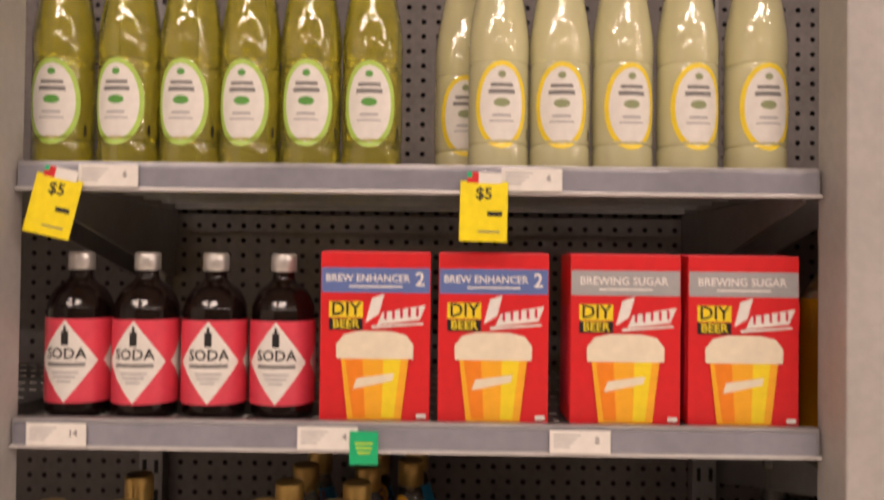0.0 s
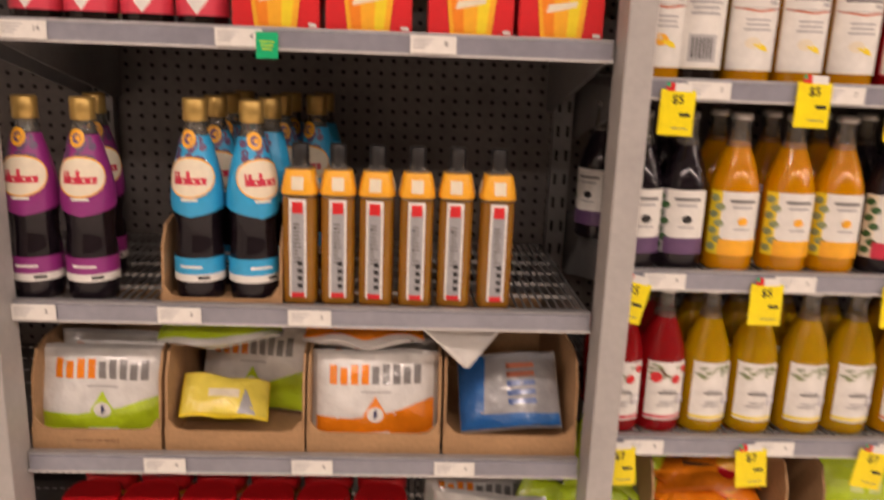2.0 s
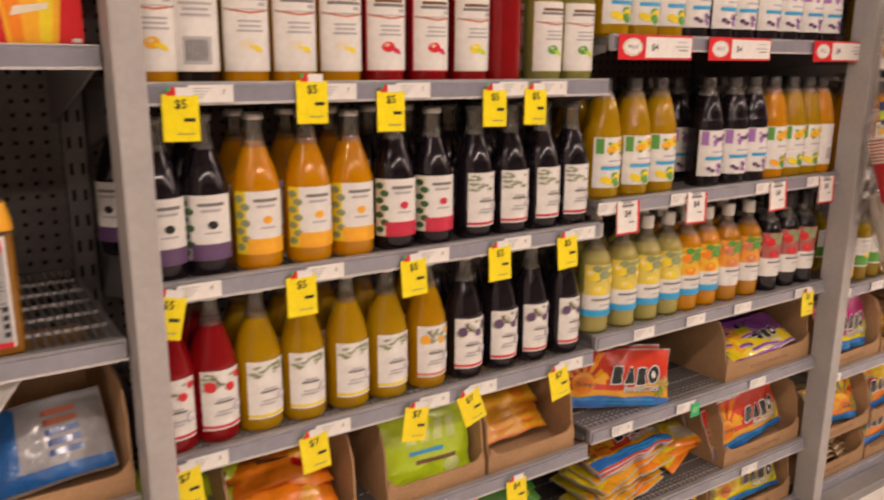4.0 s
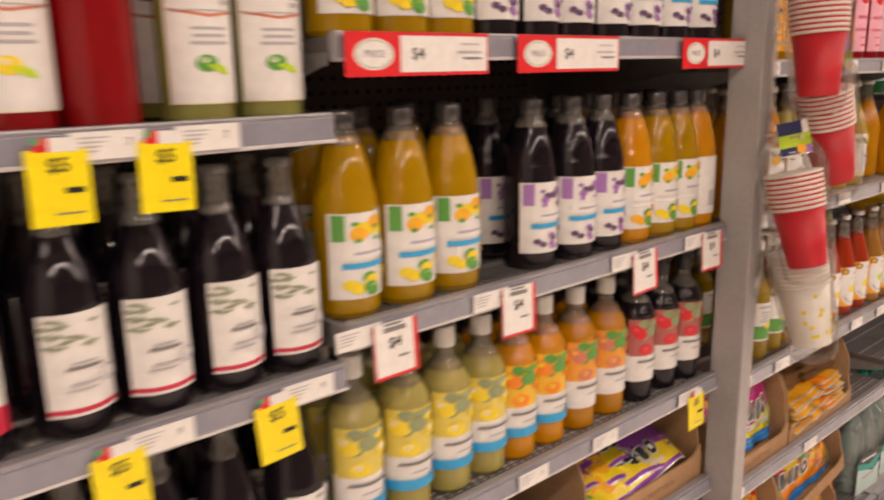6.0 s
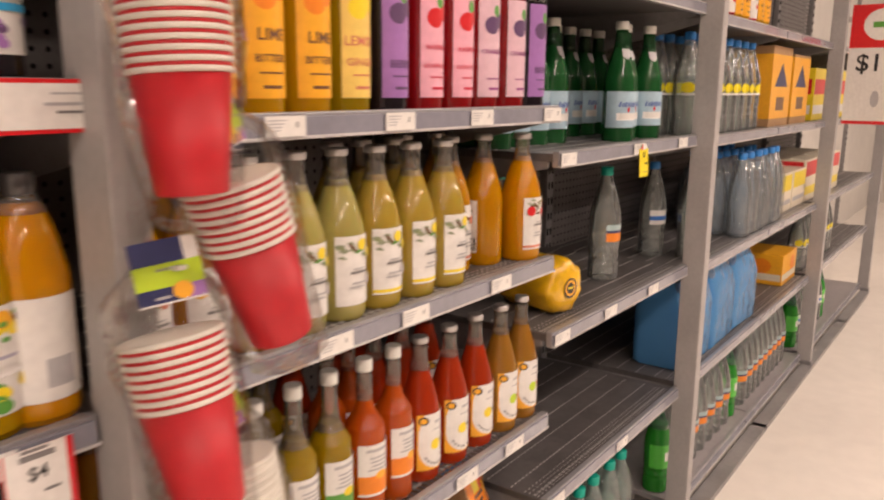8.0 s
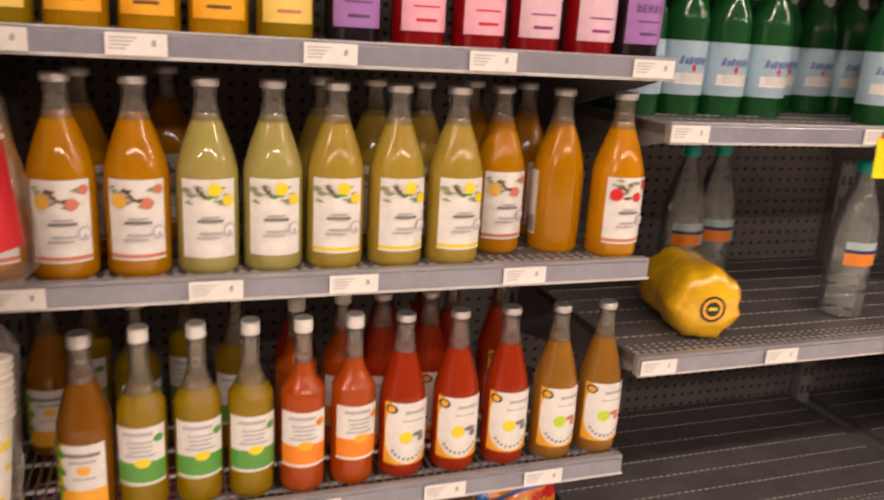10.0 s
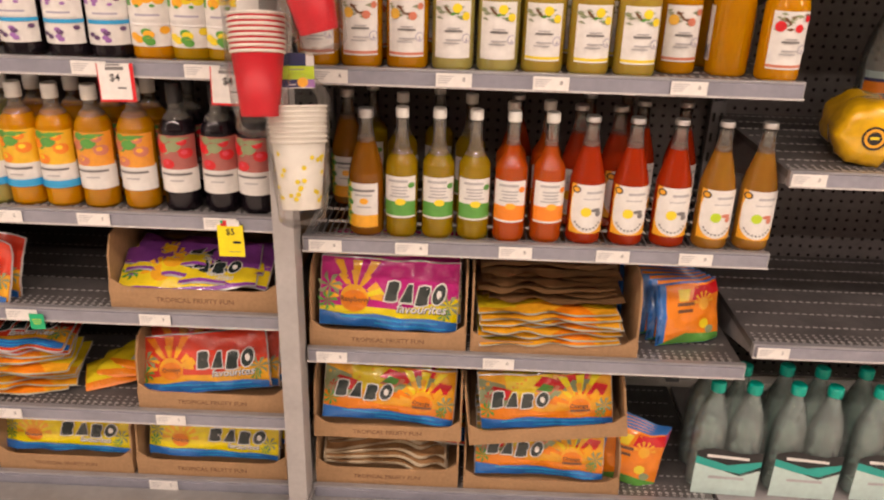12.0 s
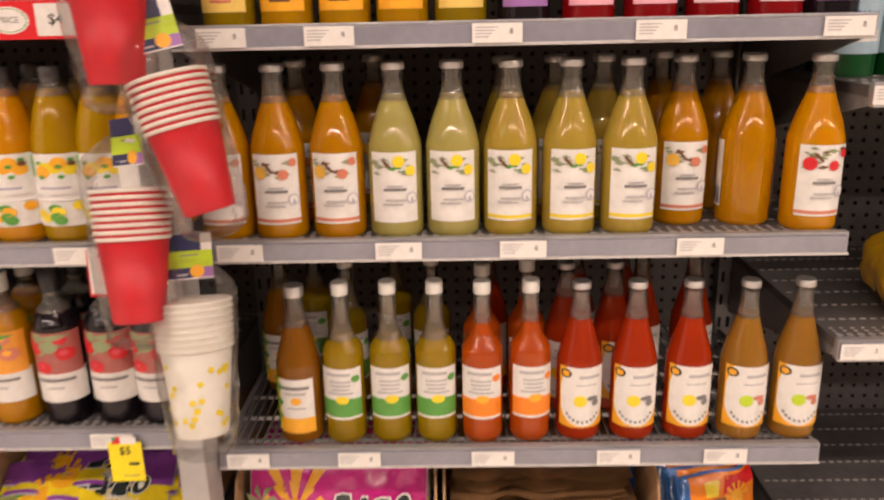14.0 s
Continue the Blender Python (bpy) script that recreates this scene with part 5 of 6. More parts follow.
bm, tip_place = pillow(0.115, 0.075, 0.012, seed=7, wave=0.006)
for v in bm.verts:
    v.co.x = v.co.x * (0.04 + 0.96 * v.co.z / 0.075) + 0.012 * (1 - v.co.z / 0.075)
part("foil", bm, FOILW, tip)
pouch("blue silver pouch", pose(0.300, 0.935, zv + 0.022, -36, -8, -6) @ Matrix.Diagonal((0.88, 0.88, 0.88, 1.0)), [R(-0.098, 0.004, 0.098, 0.150, SILVERINK), P([(-0.098, 0.004), (0.098, 0.004), (0.098, 0.026), (-0.050, 0.030), (-0.040, 0.150), (-0.098, 0.150)], BLUE), *[R(0.0 + 0.0 * i, 0.045 + 0.018 * i, 0.055, 0.056 + 0.018 * i, TERRA if i > 2 else STEELBLUE) for i in range(5)]], "blue and silver foil pouch leaning in its tray", back=FOILS)
pouch("yellow sachet", pose(-0.185, 0.915, zv + 0.046, -55, 8, 10), [R(-0.07, 0.004, 0.07, 0.076, ink("pale_yellow", (0.80, 0.66, 0.10))), R(-0.03, 0.03, 0.02, 0.045, CREAM), P([(0.02, 0.004), (0.05, 0.004), (0.03, 0.05)], SILVERINK)], "small yellow foil sachet lying on a tray", w=0.145, h=0.08, thick=0.03, back=LEMON)


# ---- lidded tubs ----
def tub(x, y, z, col, label):
    t = thing("drink_powder_tub", label, "tub", "red-lidded tubs", at=pose(x, y, z, 0, 0, random.uniform(-8, 8)))
    prof = [(0.040, 0), (0.043, 0.004), (0.043, 0.120), (0.041, 0.126)]
    part("tub", lathe(prof, 28, 0.35), col, t)
    part("lid", lathe([(0.0455, 0.120), (0.0465, 0.124), (0.0465, 0.150), (0.043, 0.156), (0.041, 0.153)], 28, 0.35), RED, t, "bright red plastic lid")
    part("lid_mark", boxes((-0.012, 0.012, -0.0478, -0.046, 0.132, 0.142)), LEMON, t)
    part("label", artwork([R(-0.05, 0.02, 0.05, 0.112, CREAM), P([(-0.05, 0.02), (0.05, 0.02), (0.05, 0.07), (0, 0.085), (-0.05, 0.06)], col), *blob_word(0, 0.095, 0.05, 0.015, WHITE, RED, 5, 2)], on_round(prof, 0.35), 0.008), None, t)


for i, x in enumerate((-0.42, -0.32, -0.22, -0.12, -0.022, 0.078)):
    for y in (0.935, 1.04):
        tub(x, y, zA[4] - 0.005, (LEMON, AMBER, GREEN)[(i // 2) % 3], "drink powder tub with a red plastic lid")
pouch("berry sport", pose(0.265, 0.93, zA[4] - 0.004, -8, 2, -6), sport_art(CRIMSON, CRIMSON), "white foil sports drink pouch with a crimson base")
pouch("berry sport", pose(0.255, 1.01, zA[4] - 0.002, -8, 2, 4), None, "")
pouch("neon tub shelf", pose(0.362, 0.912, zA[4] + 0.050, -30, 24, -10), [R(-0.08, 0.004, 0.08, 0.126, LIME), R(-0.05, 0.02, -0.02, 0.09, OLIVE), P([(0.0, 0.02), (0.06, 0.03), (0.05, 0.09)], ink("pale_lime_print", (0.66, 0.76, 0.22)))], "neon green drink pouch leaning between a white pouch and the upright", w=0.165, h=0.13, thick=0.03, back=LIME)
for x, w_ in ((-0.431, "5"), (0.035, "5")):
    ticket("yellow", x if x < 0 else 0.035, zA[0] - 0.010, 12 if x < 0 else 1, 0.002)
    ticket("white", x + 0.052, zA[0] - 0.004, 0, word="6")
for x, z, w_ in ((-0.431, zA[1], "14"), (-0.133, zA[1], "4"), (0.142, zA[1], "8"), (-0.451, zA[2], "3"), (-0.233, zA[2], "3"), (-0.035, zA[2], "5"), (-0.267, zA[3], "4"), (-0.032, zA[3], "4"), (0.199, zA[3], "4")):
    ticket("white", x, z - 0.004, 0, word=w_)
ticket("green", -0.093, zA[1] - 0.008, 0, 0.002)

# ---- bay B ----
zB = LEVELS["B"]
row([("elderflower_syrup", x) for x in (0.50, 0.59, 0.68, 0.77, 0.86, 0.95, 1.04, 1.13, 1.22, 1.31)], zB[0] - 0.006)
row([("ginger_syrup_tall", 0.484), ("vanilla_syrup", 0.546), ("lemon_ginger_syrup", 0.625), ("lemon_ginger_syrup", 0.704), ("lemon_ginger_syrup", 0.785), ("pomegranate_syrup", 0.869), ("pomegranate_syrup", 0.956), ("citrus_red_syrup", 1.048), ("bare_red_syrup", 1.125), ("lime_syrup", 1.222), ("lime_syrup", 1.304)], zB[1] - 0.006, deep=2)
row([("blackcurrant_syrup", 0.478), ("blackcurrant_syrup", 0.55), ("orange_syrup", 0.632), ("orange_syrup", 0.722), ("orange_syrup", 0.804), ("boysenberry_syrup", 0.889), ("boysenberry_syrup", 0.97), ("elderberry_syrup", 1.066), ("elderberry_syrup", 1.148), ("elderberry_syrup", 1.232), ("elderberry_syrup", 1.312)], zB[2] - 0.006, deep=2)
row([("raspberry_syrup", 0.474), ("raspberry_syrup", 0.545), ("elderflower_syrup", 0.622), ("elderflower_syrup", 0.703), ("elderflower_syrup", 0.79), ("elderflower_syrup", 0.872), ("peach_syrup", 0.96), ("blackberry_syrup", 1.046), ("blackberry_syrup", 1.136), ("blackberry_syrup", 1.218), ("blackberry_syrup", 1.306)], zB[3] - 0.006, deep=2)
for x, y, turn in ((0.466, 1.13, -45),):
    put("blackcurrant_syrup", x, y, zB[2] - 0.006, turn)
for x in (0.503, 0.705, 0.845, 1.06, 1.155):
    ticket("yellow", x, zB[1] - 0.008 if x != 0.705 else zB[1] + 0.010, random.uniform(-3, 3), 0.002)
    ticket("white", x + 0.045, zB[1] - 0.004, word="7")
for x in (0.468, 0.676, 0.888, 1.08, 1.25):
    ticket("yellow", x, zB[2] - 0.008, 14 if x < 0.5 else random.uniform(-5, 3), 0.002)
    ticket("white", x + 0.045, zB[2] - 0.004, word="9")
for x, turn in ((0.468, -4), (0.687, -5), (0.897, 10), (1.01, -18), (1.24, -10)):
    ticket("yellow", x, zB[3] - 0.008, turn, 0.003, word="7")
    ticket("white", x + 0.04, zB[3] - 0.004, word="9")
for x in (0.478, 0.945, 1.14):
    ticket("yellow", x, zB[4] - 0.008, random.uniform(-3, 3), 0.002, word="4")


def fresh_art(main, second, w=0.19, h=0.15):
    return [R(-w / 2 + 0.003, 0.003, w / 2 - 0.003, h - 0.003, main), *[P([(-0.05 + 0.03 * i, h * 0.60), (-0.03 + 0.03 * i, h * 0.60), (-0.028 + 0.03 * i, h * 0.86), (-0.048 + 0.03 * i, h * 0.86)], second) for i in range(4)], R(-0.045, h * 0.44, 0.03, h * 0.50, SKY), R(-0.03, h * 0.30, 0.06, h * 0.36, BROWN), O(0.05, h * 0.2, 0.02, 0.016, second, 10)]


zt = zB[4] - 0.006
tray(0.545, 0.785, zt, height=0.165, front=0.03, depth=0.36, words="", group="drink sachet trays")
for i in range(5):
    pouch(("orange fresh", "creased orange fresh")[i % 2], pose(0.665 + random.uniform(-0.006, 0.006), 0.925 + 0.012 * i, zt + 0.026 + 0.016 * i, -66 + random.uniform(-8, 8), random.uniform(-5, 5), random.uniform(-9, 9)), fresh_art(ORANGE, RED if i else AMBER), "crinkled orange drink pouch", w=0.205, thick=0.03, wave=0.012, back=ORANGE)
tray(0.848, 1.078, zt, height=0.160, front=0.04, depth=0.36, words="", group="drink sachet trays")
for i in range(3):
    pouch("lime fresh", pose(0.963, 0.915 + 0.035 * i, zt + 0.008, -10 + random.uniform(-2, 2), 0, 0), fresh_art(LIME, ink("pale_lime", (0.68, 0.78, 0.30)), 0.205), "lime green drink pouch standing in its tray", w=0.205, thick=0.03, back=LIME)
tray(1.088, 1.325, zt, height=0.155, front=0.04, depth=0.36, words="", group="drink sachet trays")
for i in range(4):
    pouch("amber fresh", pose(1.205, 0.95 + 0.012 * i, zt + 0.03 + 0.016 * i, -58, 0, random.uniform(-6, 6)), fresh_art(AMBER, ORANGE, 0.2), "amber orange drink pouch lying in its tray", w=0.2, thick=0.02, back=ORANGE)
for i in range(4):
    pouch("neon fresh", pose(0.475 + 0.01 * i, 0.92 + 0.02 * i, zt + 0.03 + 0.02 * i, -62 + 4 * i, 24, -8), fresh_art(LIME, OLIVE), "neon green drink pouch slumped against the upright", w=0.17, thick=0.025, back=LIME)
zl = zB[5] - 0.006
for i in range(4):
    pouch("purple fresh", pose(0.79, 0.925 + 0.03 * i, zl + 0.004, -12, 3, 2), fresh_art(ink("violet", (0.24, 0.05, 0.42)), LILAC, 0.215), "violet drink pouch standing on the shelf", w=0.215, thick=0.03, back=ink("violet", (0.24, 0.05, 0.42)))
    pouch("orange tall", pose(1.02, 0.925 + 0.03 * i, zl + 0.004, -14, -3, -3), fresh_art(ORANGE, AMBER, 0.19), "orange drink pouch standing on the shelf", w=0.19, thick=0.03, back=ORANGE)
    pouch("green low", pose(1.215, 0.93 + 0.02 * i, zl + 0.02 + 0.018 * i, -60, 0, 8), fresh_art(GREEN, LIME, 0.18), "green drink pouch lying on the shelf", w=0.18, h=0.13, thick=0.02, back=GREEN)
    pouch("neon low", pose(0.56, 0.93 + 0.02 * i, zl + 0.02 + 0.018 * i, -40, 0, 8), fresh_art(LIME, OLIVE, 0.18), "neon green drink pouch on the low shelf", w=0.18, thick=0.02, back=LIME)

# ---- bay C ----
zC = LEVELS["C"]
row([("lemon_cordial", 1.405), ("lemon_cordial", 1.49), ("lemon_cordial", 1.57), ("blackcurrant_squash", 1.655), ("blackcurrant_squash", 1.74), ("blackcurrant_squash", 1.82), ("blackcurrant_squash", 1.905), ("blackcurrant_squash", 1.99), ("blackcurrant_squash", 2.08), ("blackcurrant_squash", 2.165)], zC[1] - 0.006)
CR = [("lemon_cordial", 1.402), ("lemon_cordial", 1.492), ("lemon_cordial", 1.578), ("blackcurrant_squash", 1.742), ("blackcurrant_squash", 1.832), ("blackcurrant_squash", 1.912), ("orange_barley_cordial", 1.992), ("lemon_barley_cordial", 2.068), ("lemon_barley_cordial", 2.134), ("orange_cordial_back", 2.19)]
row([(k, x) for k, x in CR], zC[2] - 0.006)
row([(k, x) for k, x in CR], zC[2] - 0.006, y=1.02)
for x, y in ((1.655, 1.03), (1.66, 1.12)):
    put("blackcurrant_squash", x, y, zC[2] - 0.006, 40)
HR = [("cloudy_lemon_syrup", 1.395), ("cloudy_lemon_syrup", 1.478), ("cloudy_lemon_syrup", 1.558), ("cloudy_lemon_syrup", 1.632), ("tropical_syrup", 1.7), ("tropical_syrup", 1.772), ("orange_mango_syrup", 1.85), ("orange_mango_syrup", 1.934), ("berry_syrup", 2.018), ("berry_syrup", 2.1), ("berry_syrup", 2.172)]
row(HR, zC[3] - 0.006, deep=2)
for x0, w_ in ((1.47, "4"), (1.742, "4"), (2.132, "4")):
    ticket("strip", x0, zC[1] - 0.001, 0, 0.004, word=w_)
for x in (1.417, 1.637, 1.94, 2.15):
    ticket("red", x, zC[2] - 0.006, random.uniform(-2, 2), 0.004, word="4")
    ticket("white", x - 0.05, zC[2] - 0.004, word="4")
for x, z in ((1.50, zC[3]), (1.677, zC[3]), (1.854, zC[3]), (2.108, zC[3]), (1.668, zC[4]), (1.951, zC[4]), (1.45, zC[4]), (1.588, zC[5]), (1.957, zC[5]), (1.92, 0.079)):
    ticket("white", x, z - 0.004, word="5")
ticket("yellow", 2.128, zC[3] - 0.008, -1, 0.003)
ticket("green", 1.70, zC[4] - 0.012, 0, 0.003)

VIOLET = ink("sachet_purple", (0.26, 0.06, 0.36))
PURPLE_ART = [R(-0.148, 0.002, 0.148, 0.118, VIOLET), P([(-0.148, 0.01), (0.148, 0.01), (0.148, 0.05), (-0.148, 0.075)], LEMON), *sun(-0.06, 0.045, 0.022, AMBER, 8, -10, 190), *palm(-0.125, 0.05, 0.025), *blob_word(0.05, 0.052, 0.13, 0.032, WORD_DARK, WHITE, 4, 6), T("favourites", 0.06, 0.022, 0.02, WHITE, 0.25)]
EDGE_ART = [R(-0.148, 0.002, 0.148, 0.128, LEMON), P([(-0.148, 0.0025), (0.148, 0.0025), (0.148, 0.03), (-0.02, 0.05), (-0.148, 0.02)], AMBER), P([(0.0, 0.003), (0.10, 0.003), (0.06, 0.06)], ORANGE), R(-0.1, 0.07, 0.05, 0.11, AMBER)]
PINK_ART = sachet_art(0.30, 0.155, ink("sachet_pink", (0.55, 0.01, 0.22)), "Raspberry", second=YELLOW, rays=(AMBER, AMBER))
REDO_ART = sachet_art(0.30, 0.14, ink("sachet_red", (0.70, 0.05, 0.02)), "Orange", second=AMBER)
GOLD_ART = sachet_art(0.31, 0.108, LEMON, "Pineapple", second=YELLOW, rays=(AMBER, AMBER))
TROP_ART = sachet_art(0.30, 0.13, AMBER, "Orange", True, second=ORANGE, rays=(YELLOW, RED))
BROWNFOIL = mat("foil_brown", (0.36, 0.20, 0.09), 0.3, 0.45, 0.1, 40, 0.5, stain=0.3)
SACH = dict(purple=(PURPLE_ART, "purple fruit drink sachet with a sun picture", 0.30, 0.12), pink=(PINK_ART, "pink and yellow fruit drink sachet with a sun picture", 0.30, 0.155), red=(REDO_ART, "red-orange fruit drink sachet with a sun picture", 0.30, 0.14),
            gold=(GOLD_ART, "yellow pineapple drink sachet with a blue base", 0.31, 0.108), edge=(EDGE_ART, "yellow and orange fruit drink sachet lying in a pile", 0.30, 0.13), trop=(TROP_ART, "orange and yellow fruit drink sachet with a sun picture", 0.30, 0.13))


def fruit_sachet(kind, m, back=None):
    a, lab, w, h = SACH[kind]
    key = kind + random.choice((" fruit", " sunny fruit", " tropical fruit"))
    return sachet(key, m, a, w=w, h=h, thick=0.004 if kind == "edge" else 0.018, wave=0.0055 if kind == "edge" else 0.006, label=lab, back=back or FOILW)


# purple sachets slumped in their tray
tray(1.850, 2.212, zC[4] - 0.006, height=0.165, front=0.05, depth=0.40)
for i in range(5):
    fruit_sachet("purple", pose(2.02 + random.uniform(-0.012, 0.012), 0.888 + 0.012 * i, zC[4] + 0.040 + 0.007 * i, -64 - 4 * i, random.uniform(-3, 3) - (2 if i == 0 else 0), random.uniform(-3, 3)))
for i in range(8):
    sachet(random.choice(("brown foil", "creased brown foil", "dull brown foil")), pose(2.04 + random.uniform(-0.012, 0.012), 1.04 + random.uniform(-0.012, 0.012), zC[4] + 0.060 + 0.0115 * i, -90 + random.uniform(-4, 4), random.uniform(-2, 2), random.uniform(-4, 4)), None, w=0.29, h=0.13, thick=0.004, wave=0.005, label="brown foil back of a drink sachet", back=BROWNFOIL)
# loose red packets at the left of the fifth shelf
for i in range(2):
    fruit_sachet("red", pose(1.488 + 0.006 * i, 0.93 + 0.03 * i, zC[4] - 0.002, -14, 4, -20))
# low shelf: stack, strays, and a tray
for i in range(11):
    fruit_sachet("red" if i > 8 else "edge", pose(1.555 + random.uniform(-0.012, 0.012), 0.90 + random.uniform(-0.01, 0.02), zC[5] + 0.006 + 0.0115 * i, -86 + random.uniform(-3, 3), 0, 12 + random.uniform(-7, 7)))
for i in range(3):
    sachet("stray yellow", pose(1.80 + 0.012 * i, 0.955 + 0.01 * i, zC[5] + 0.010 + 0.016 * i, -78, random.uniform(-3, 3), 22 - 20 * i), [R(-0.068, 0.003, 0.068, 0.097, LEMON), R(-0.01, 0.02, 0.05, 0.07, CREAM), R(-0.068, 0.003, 0.068, 0.016, ORANGE)], w=0.14, h=0.10, label="small yellow sachet lying loose on the shelf", back=ORANGE)
tray(1.878, 2.212, zC[5] - 0.006, height=0.175, front=0.045, depth=0.40)
for i in range(8):
    fruit_sachet("red", pose(2.03 + random.uniform(-0.008, 0.008), 0.914 + 0.028 * i, zC[5] + 0.022, -16 - 2 * i, random.uniform(-4, 4) - (5 if i == 0 else 0), random.uniform(-3, 3)))
# base: two trays of yellow packets
for x0, x1 in ((1.525, 1.842), (1.852, 2.204)):
    tray(x0, x1, 0.071, height=0.165, front=0.042, depth=0.40)
    for i in range(7):
        fruit_sachet("gold", pose((x0 + x1) / 2 + random.uniform(-0.006, 0.006), 0.914 + 0.026 * i, 0.104, -12 - i, random.uniform(-2, 2), random.uniform(-2, 2)))

# ---- bay D ----
zD = LEVELS["D"]
row([("lemon_ginger_cordial", 2.335), ("lime_bitters", 2.415), ("lime_bitters", 2.495), ("lime_bitters", 2.575), ("lemon_ginger_cordial", 2.655), ("dark_cherry_cordial", 2.742), ("raspberry_elderflower", 2.83), ("raspberry_elderflower", 2.915), ("cranberry_cordial", 3.0), ("cranberry_cordial", 3.085), ("dark_cherry_cordial", 3.16)], zD[1] - 0.006)
row([("spiced_apple_syrup", 2.305), ("spiced_apple_syrup", 2.386), ("spiced_apple_syrup", 2.472), ("lemon_barley_syrup", 2.557), ("lemon_barley_syrup", 2.641), ("lemon_honey_syrup", 2.725), ("lemon_honey_syrup", 2.811), ("lemon_honey_syrup", 2.897), ("apple_orange_syrup", 3.163)], zD[2] - 0.006)
for kind, x, y, turn in (("spiced_apple_syrup", 2.984, 0.97, 0), ("plain_back_syrup", 3.080, 0.96, 0), ("spiced_apple_syrup", 3.065, 1.06, 40), ("lemon_honey_syrup", 2.872, 1.01, 10), ("lemon_honey_syrup", 2.800, 1.02, 10), ("lemon_honey_syrup", 2.72, 1.01, 10), ("spiced_apple_syrup", 2.40, 1.02, 10), ("spiced_apple_syrup", 2.51, 1.12, 10), ("spiced_apple_syrup", 2.975, 1.07, 10)):
    put(kind, x, y, zD[2] - 0.006, turn)
row([("orange_soda_syrup", 2.392), ("lime_mint_syrup", 2.464), ("lime_mint_syrup", 2.537), ("lime_mint_syrup", 2.609), ("orange_bitter_syrup", 2.682), ("orange_bitter_syrup", 2.757), ("rhubarb_syrup", 2.835), ("rhubarb_syrup", 2.921), ("rhubarb_syrup", 3.006), ("ginger_soda_syrup", 3.091), ("ginger_soda_syrup", 3.174)], zD[3] - 0.006)
for kind, x, y in (("orange_soda_syrup", 2.33, 1.10), ("lime_mint_syrup", 2.455, 1.05), ("lime_mint_syrup", 2.53, 1.14), ("lime_mint_syrup", 2.60, 1.06), ("orange_bitter_syrup", 2.685, 1.0), ("orange_bitter_syrup", 2.76, 1.02), ("rhubarb_syrup", 2.825, 1.02), ("rhubarb_syrup", 2.905, 1.02), ("rhubarb_syrup", 2.965, 1.08), ("rhubarb_syrup", 3.055, 1.08), ("rhubarb_syrup", 2.70, 1.10), ("rhubarb_syrup", 2.86, 1.14), ("rhubarb_syrup", 2.95, 1.18), ("lime_mint_syrup", 2.38, 1.16)):
    put(kind, x, y, zD[3] - 0.006, random.uniform(-30, 30))
for z, xs in ((zD[1], (2.338, 2.481, 2.702, 2.916, 3.16)), (zD[2], (2.335, 2.562, 2.739, 2.989)), (zD[3], (2.316, 2.489, 2.696, 2.889, 3.053)), (zD[4], (2.322, 2.677))):
    for x in xs:
        ticket("white", x, z - 0.004, word="8")
tray(2.272, 2.606, zD[4] - 0.006, height=0.185, front=0.042, depth=0.40)
for i in range(8):
    fruit_sachet("pink", pose(2.44 + random.uniform(-0.006, 0.006), 0.912 + 0.024 * i, zD[4] + 0.026, -12 - i, random.uniform(-2, 2), random.uniform(-1.5, 1.5)))
tray(2.616, 2.972, zD[4] - 0.006, height=0.18, front=0.03, depth=0.40, words="")
for i in range(7):
    fruit_sachet("edge", pose(2.79 + random.uniform(-0.012, 0.012), 0.886 + random.uniform(-0.012, 0.012), zD[4] + 0.026 + 0.0105 * i, -90 + random.uniform(-4, 5), random.uniform(-2, 2), random.uniform(-4, 4)))
for i in range(7):
    sachet(random.choice(("brown foil", "creased brown foil", "dull brown foil")), pose(2.785 + random.uniform(-0.012, 0.012), 0.920 + 0.003 * i + random.uniform(-0.010, 0.010), zD[4] + 0.106 + 0.0115 * i, -90 + random.uniform(-4, 4), random.uniform(-1.5, 1.5), random.uniform(-3, 3)), None, w=0.29, h=0.13, thick=0.004, wave=0.005, label="brown foil back of a drink sachet", back=BROWNFOIL)
for i in range(6):
    sachet("orange stand", pose(3.10 - 0.014 * i, 0.955 + 0.018 * i, zD[4] - 0.002, -14, 0, 20 - 6 * i), [R(-0.076, 0.003, 0.076, 0.137, ORANGE), P([(0.0, 0.10), (0.076, 0.11), (0.076, 0.135), (0.01, 0.13)], RED), P([(-0.076, 0.003), (-0.064, 0.003), (-0.058, 0.137), (-0.076, 0.137)], BLUE), P([(-0.03, 0.10), (-0.01, 0.10), (0.0, 0.125), (-0.03, 0.125)], LEMON), P([(-0.076, 0.003), (0.076, 0.003), (0.076, 0.018), (-0.02, 0.03)], GREEN), O(0.03, 0.045, 0.013, 0.011, LEMON), O(0.045, 0.03, 0.012, 0.009, OLIVE), *sun(0.03, 0.09, 0.014, AMBER, 6, 0, 180), R(-0.035, 0.075, 0.0, 0.082, BROWN), R(-0.035, 0.09, 0.004, 0.097, BROWN)], w=0.155, h=0.14, thick=0.03, label="orange drink sachet standing loose on the shelf", back=BLUE)
zb = 0.071
tray(2.272, 2.602, zb, height=0.125, front=0.045, depth=0.40)
TORN = mat("foil_cream", (0.72, 0.60, 0.42), 0.35, 0.35, 0.10, 45, 0.5, stain=0.25)
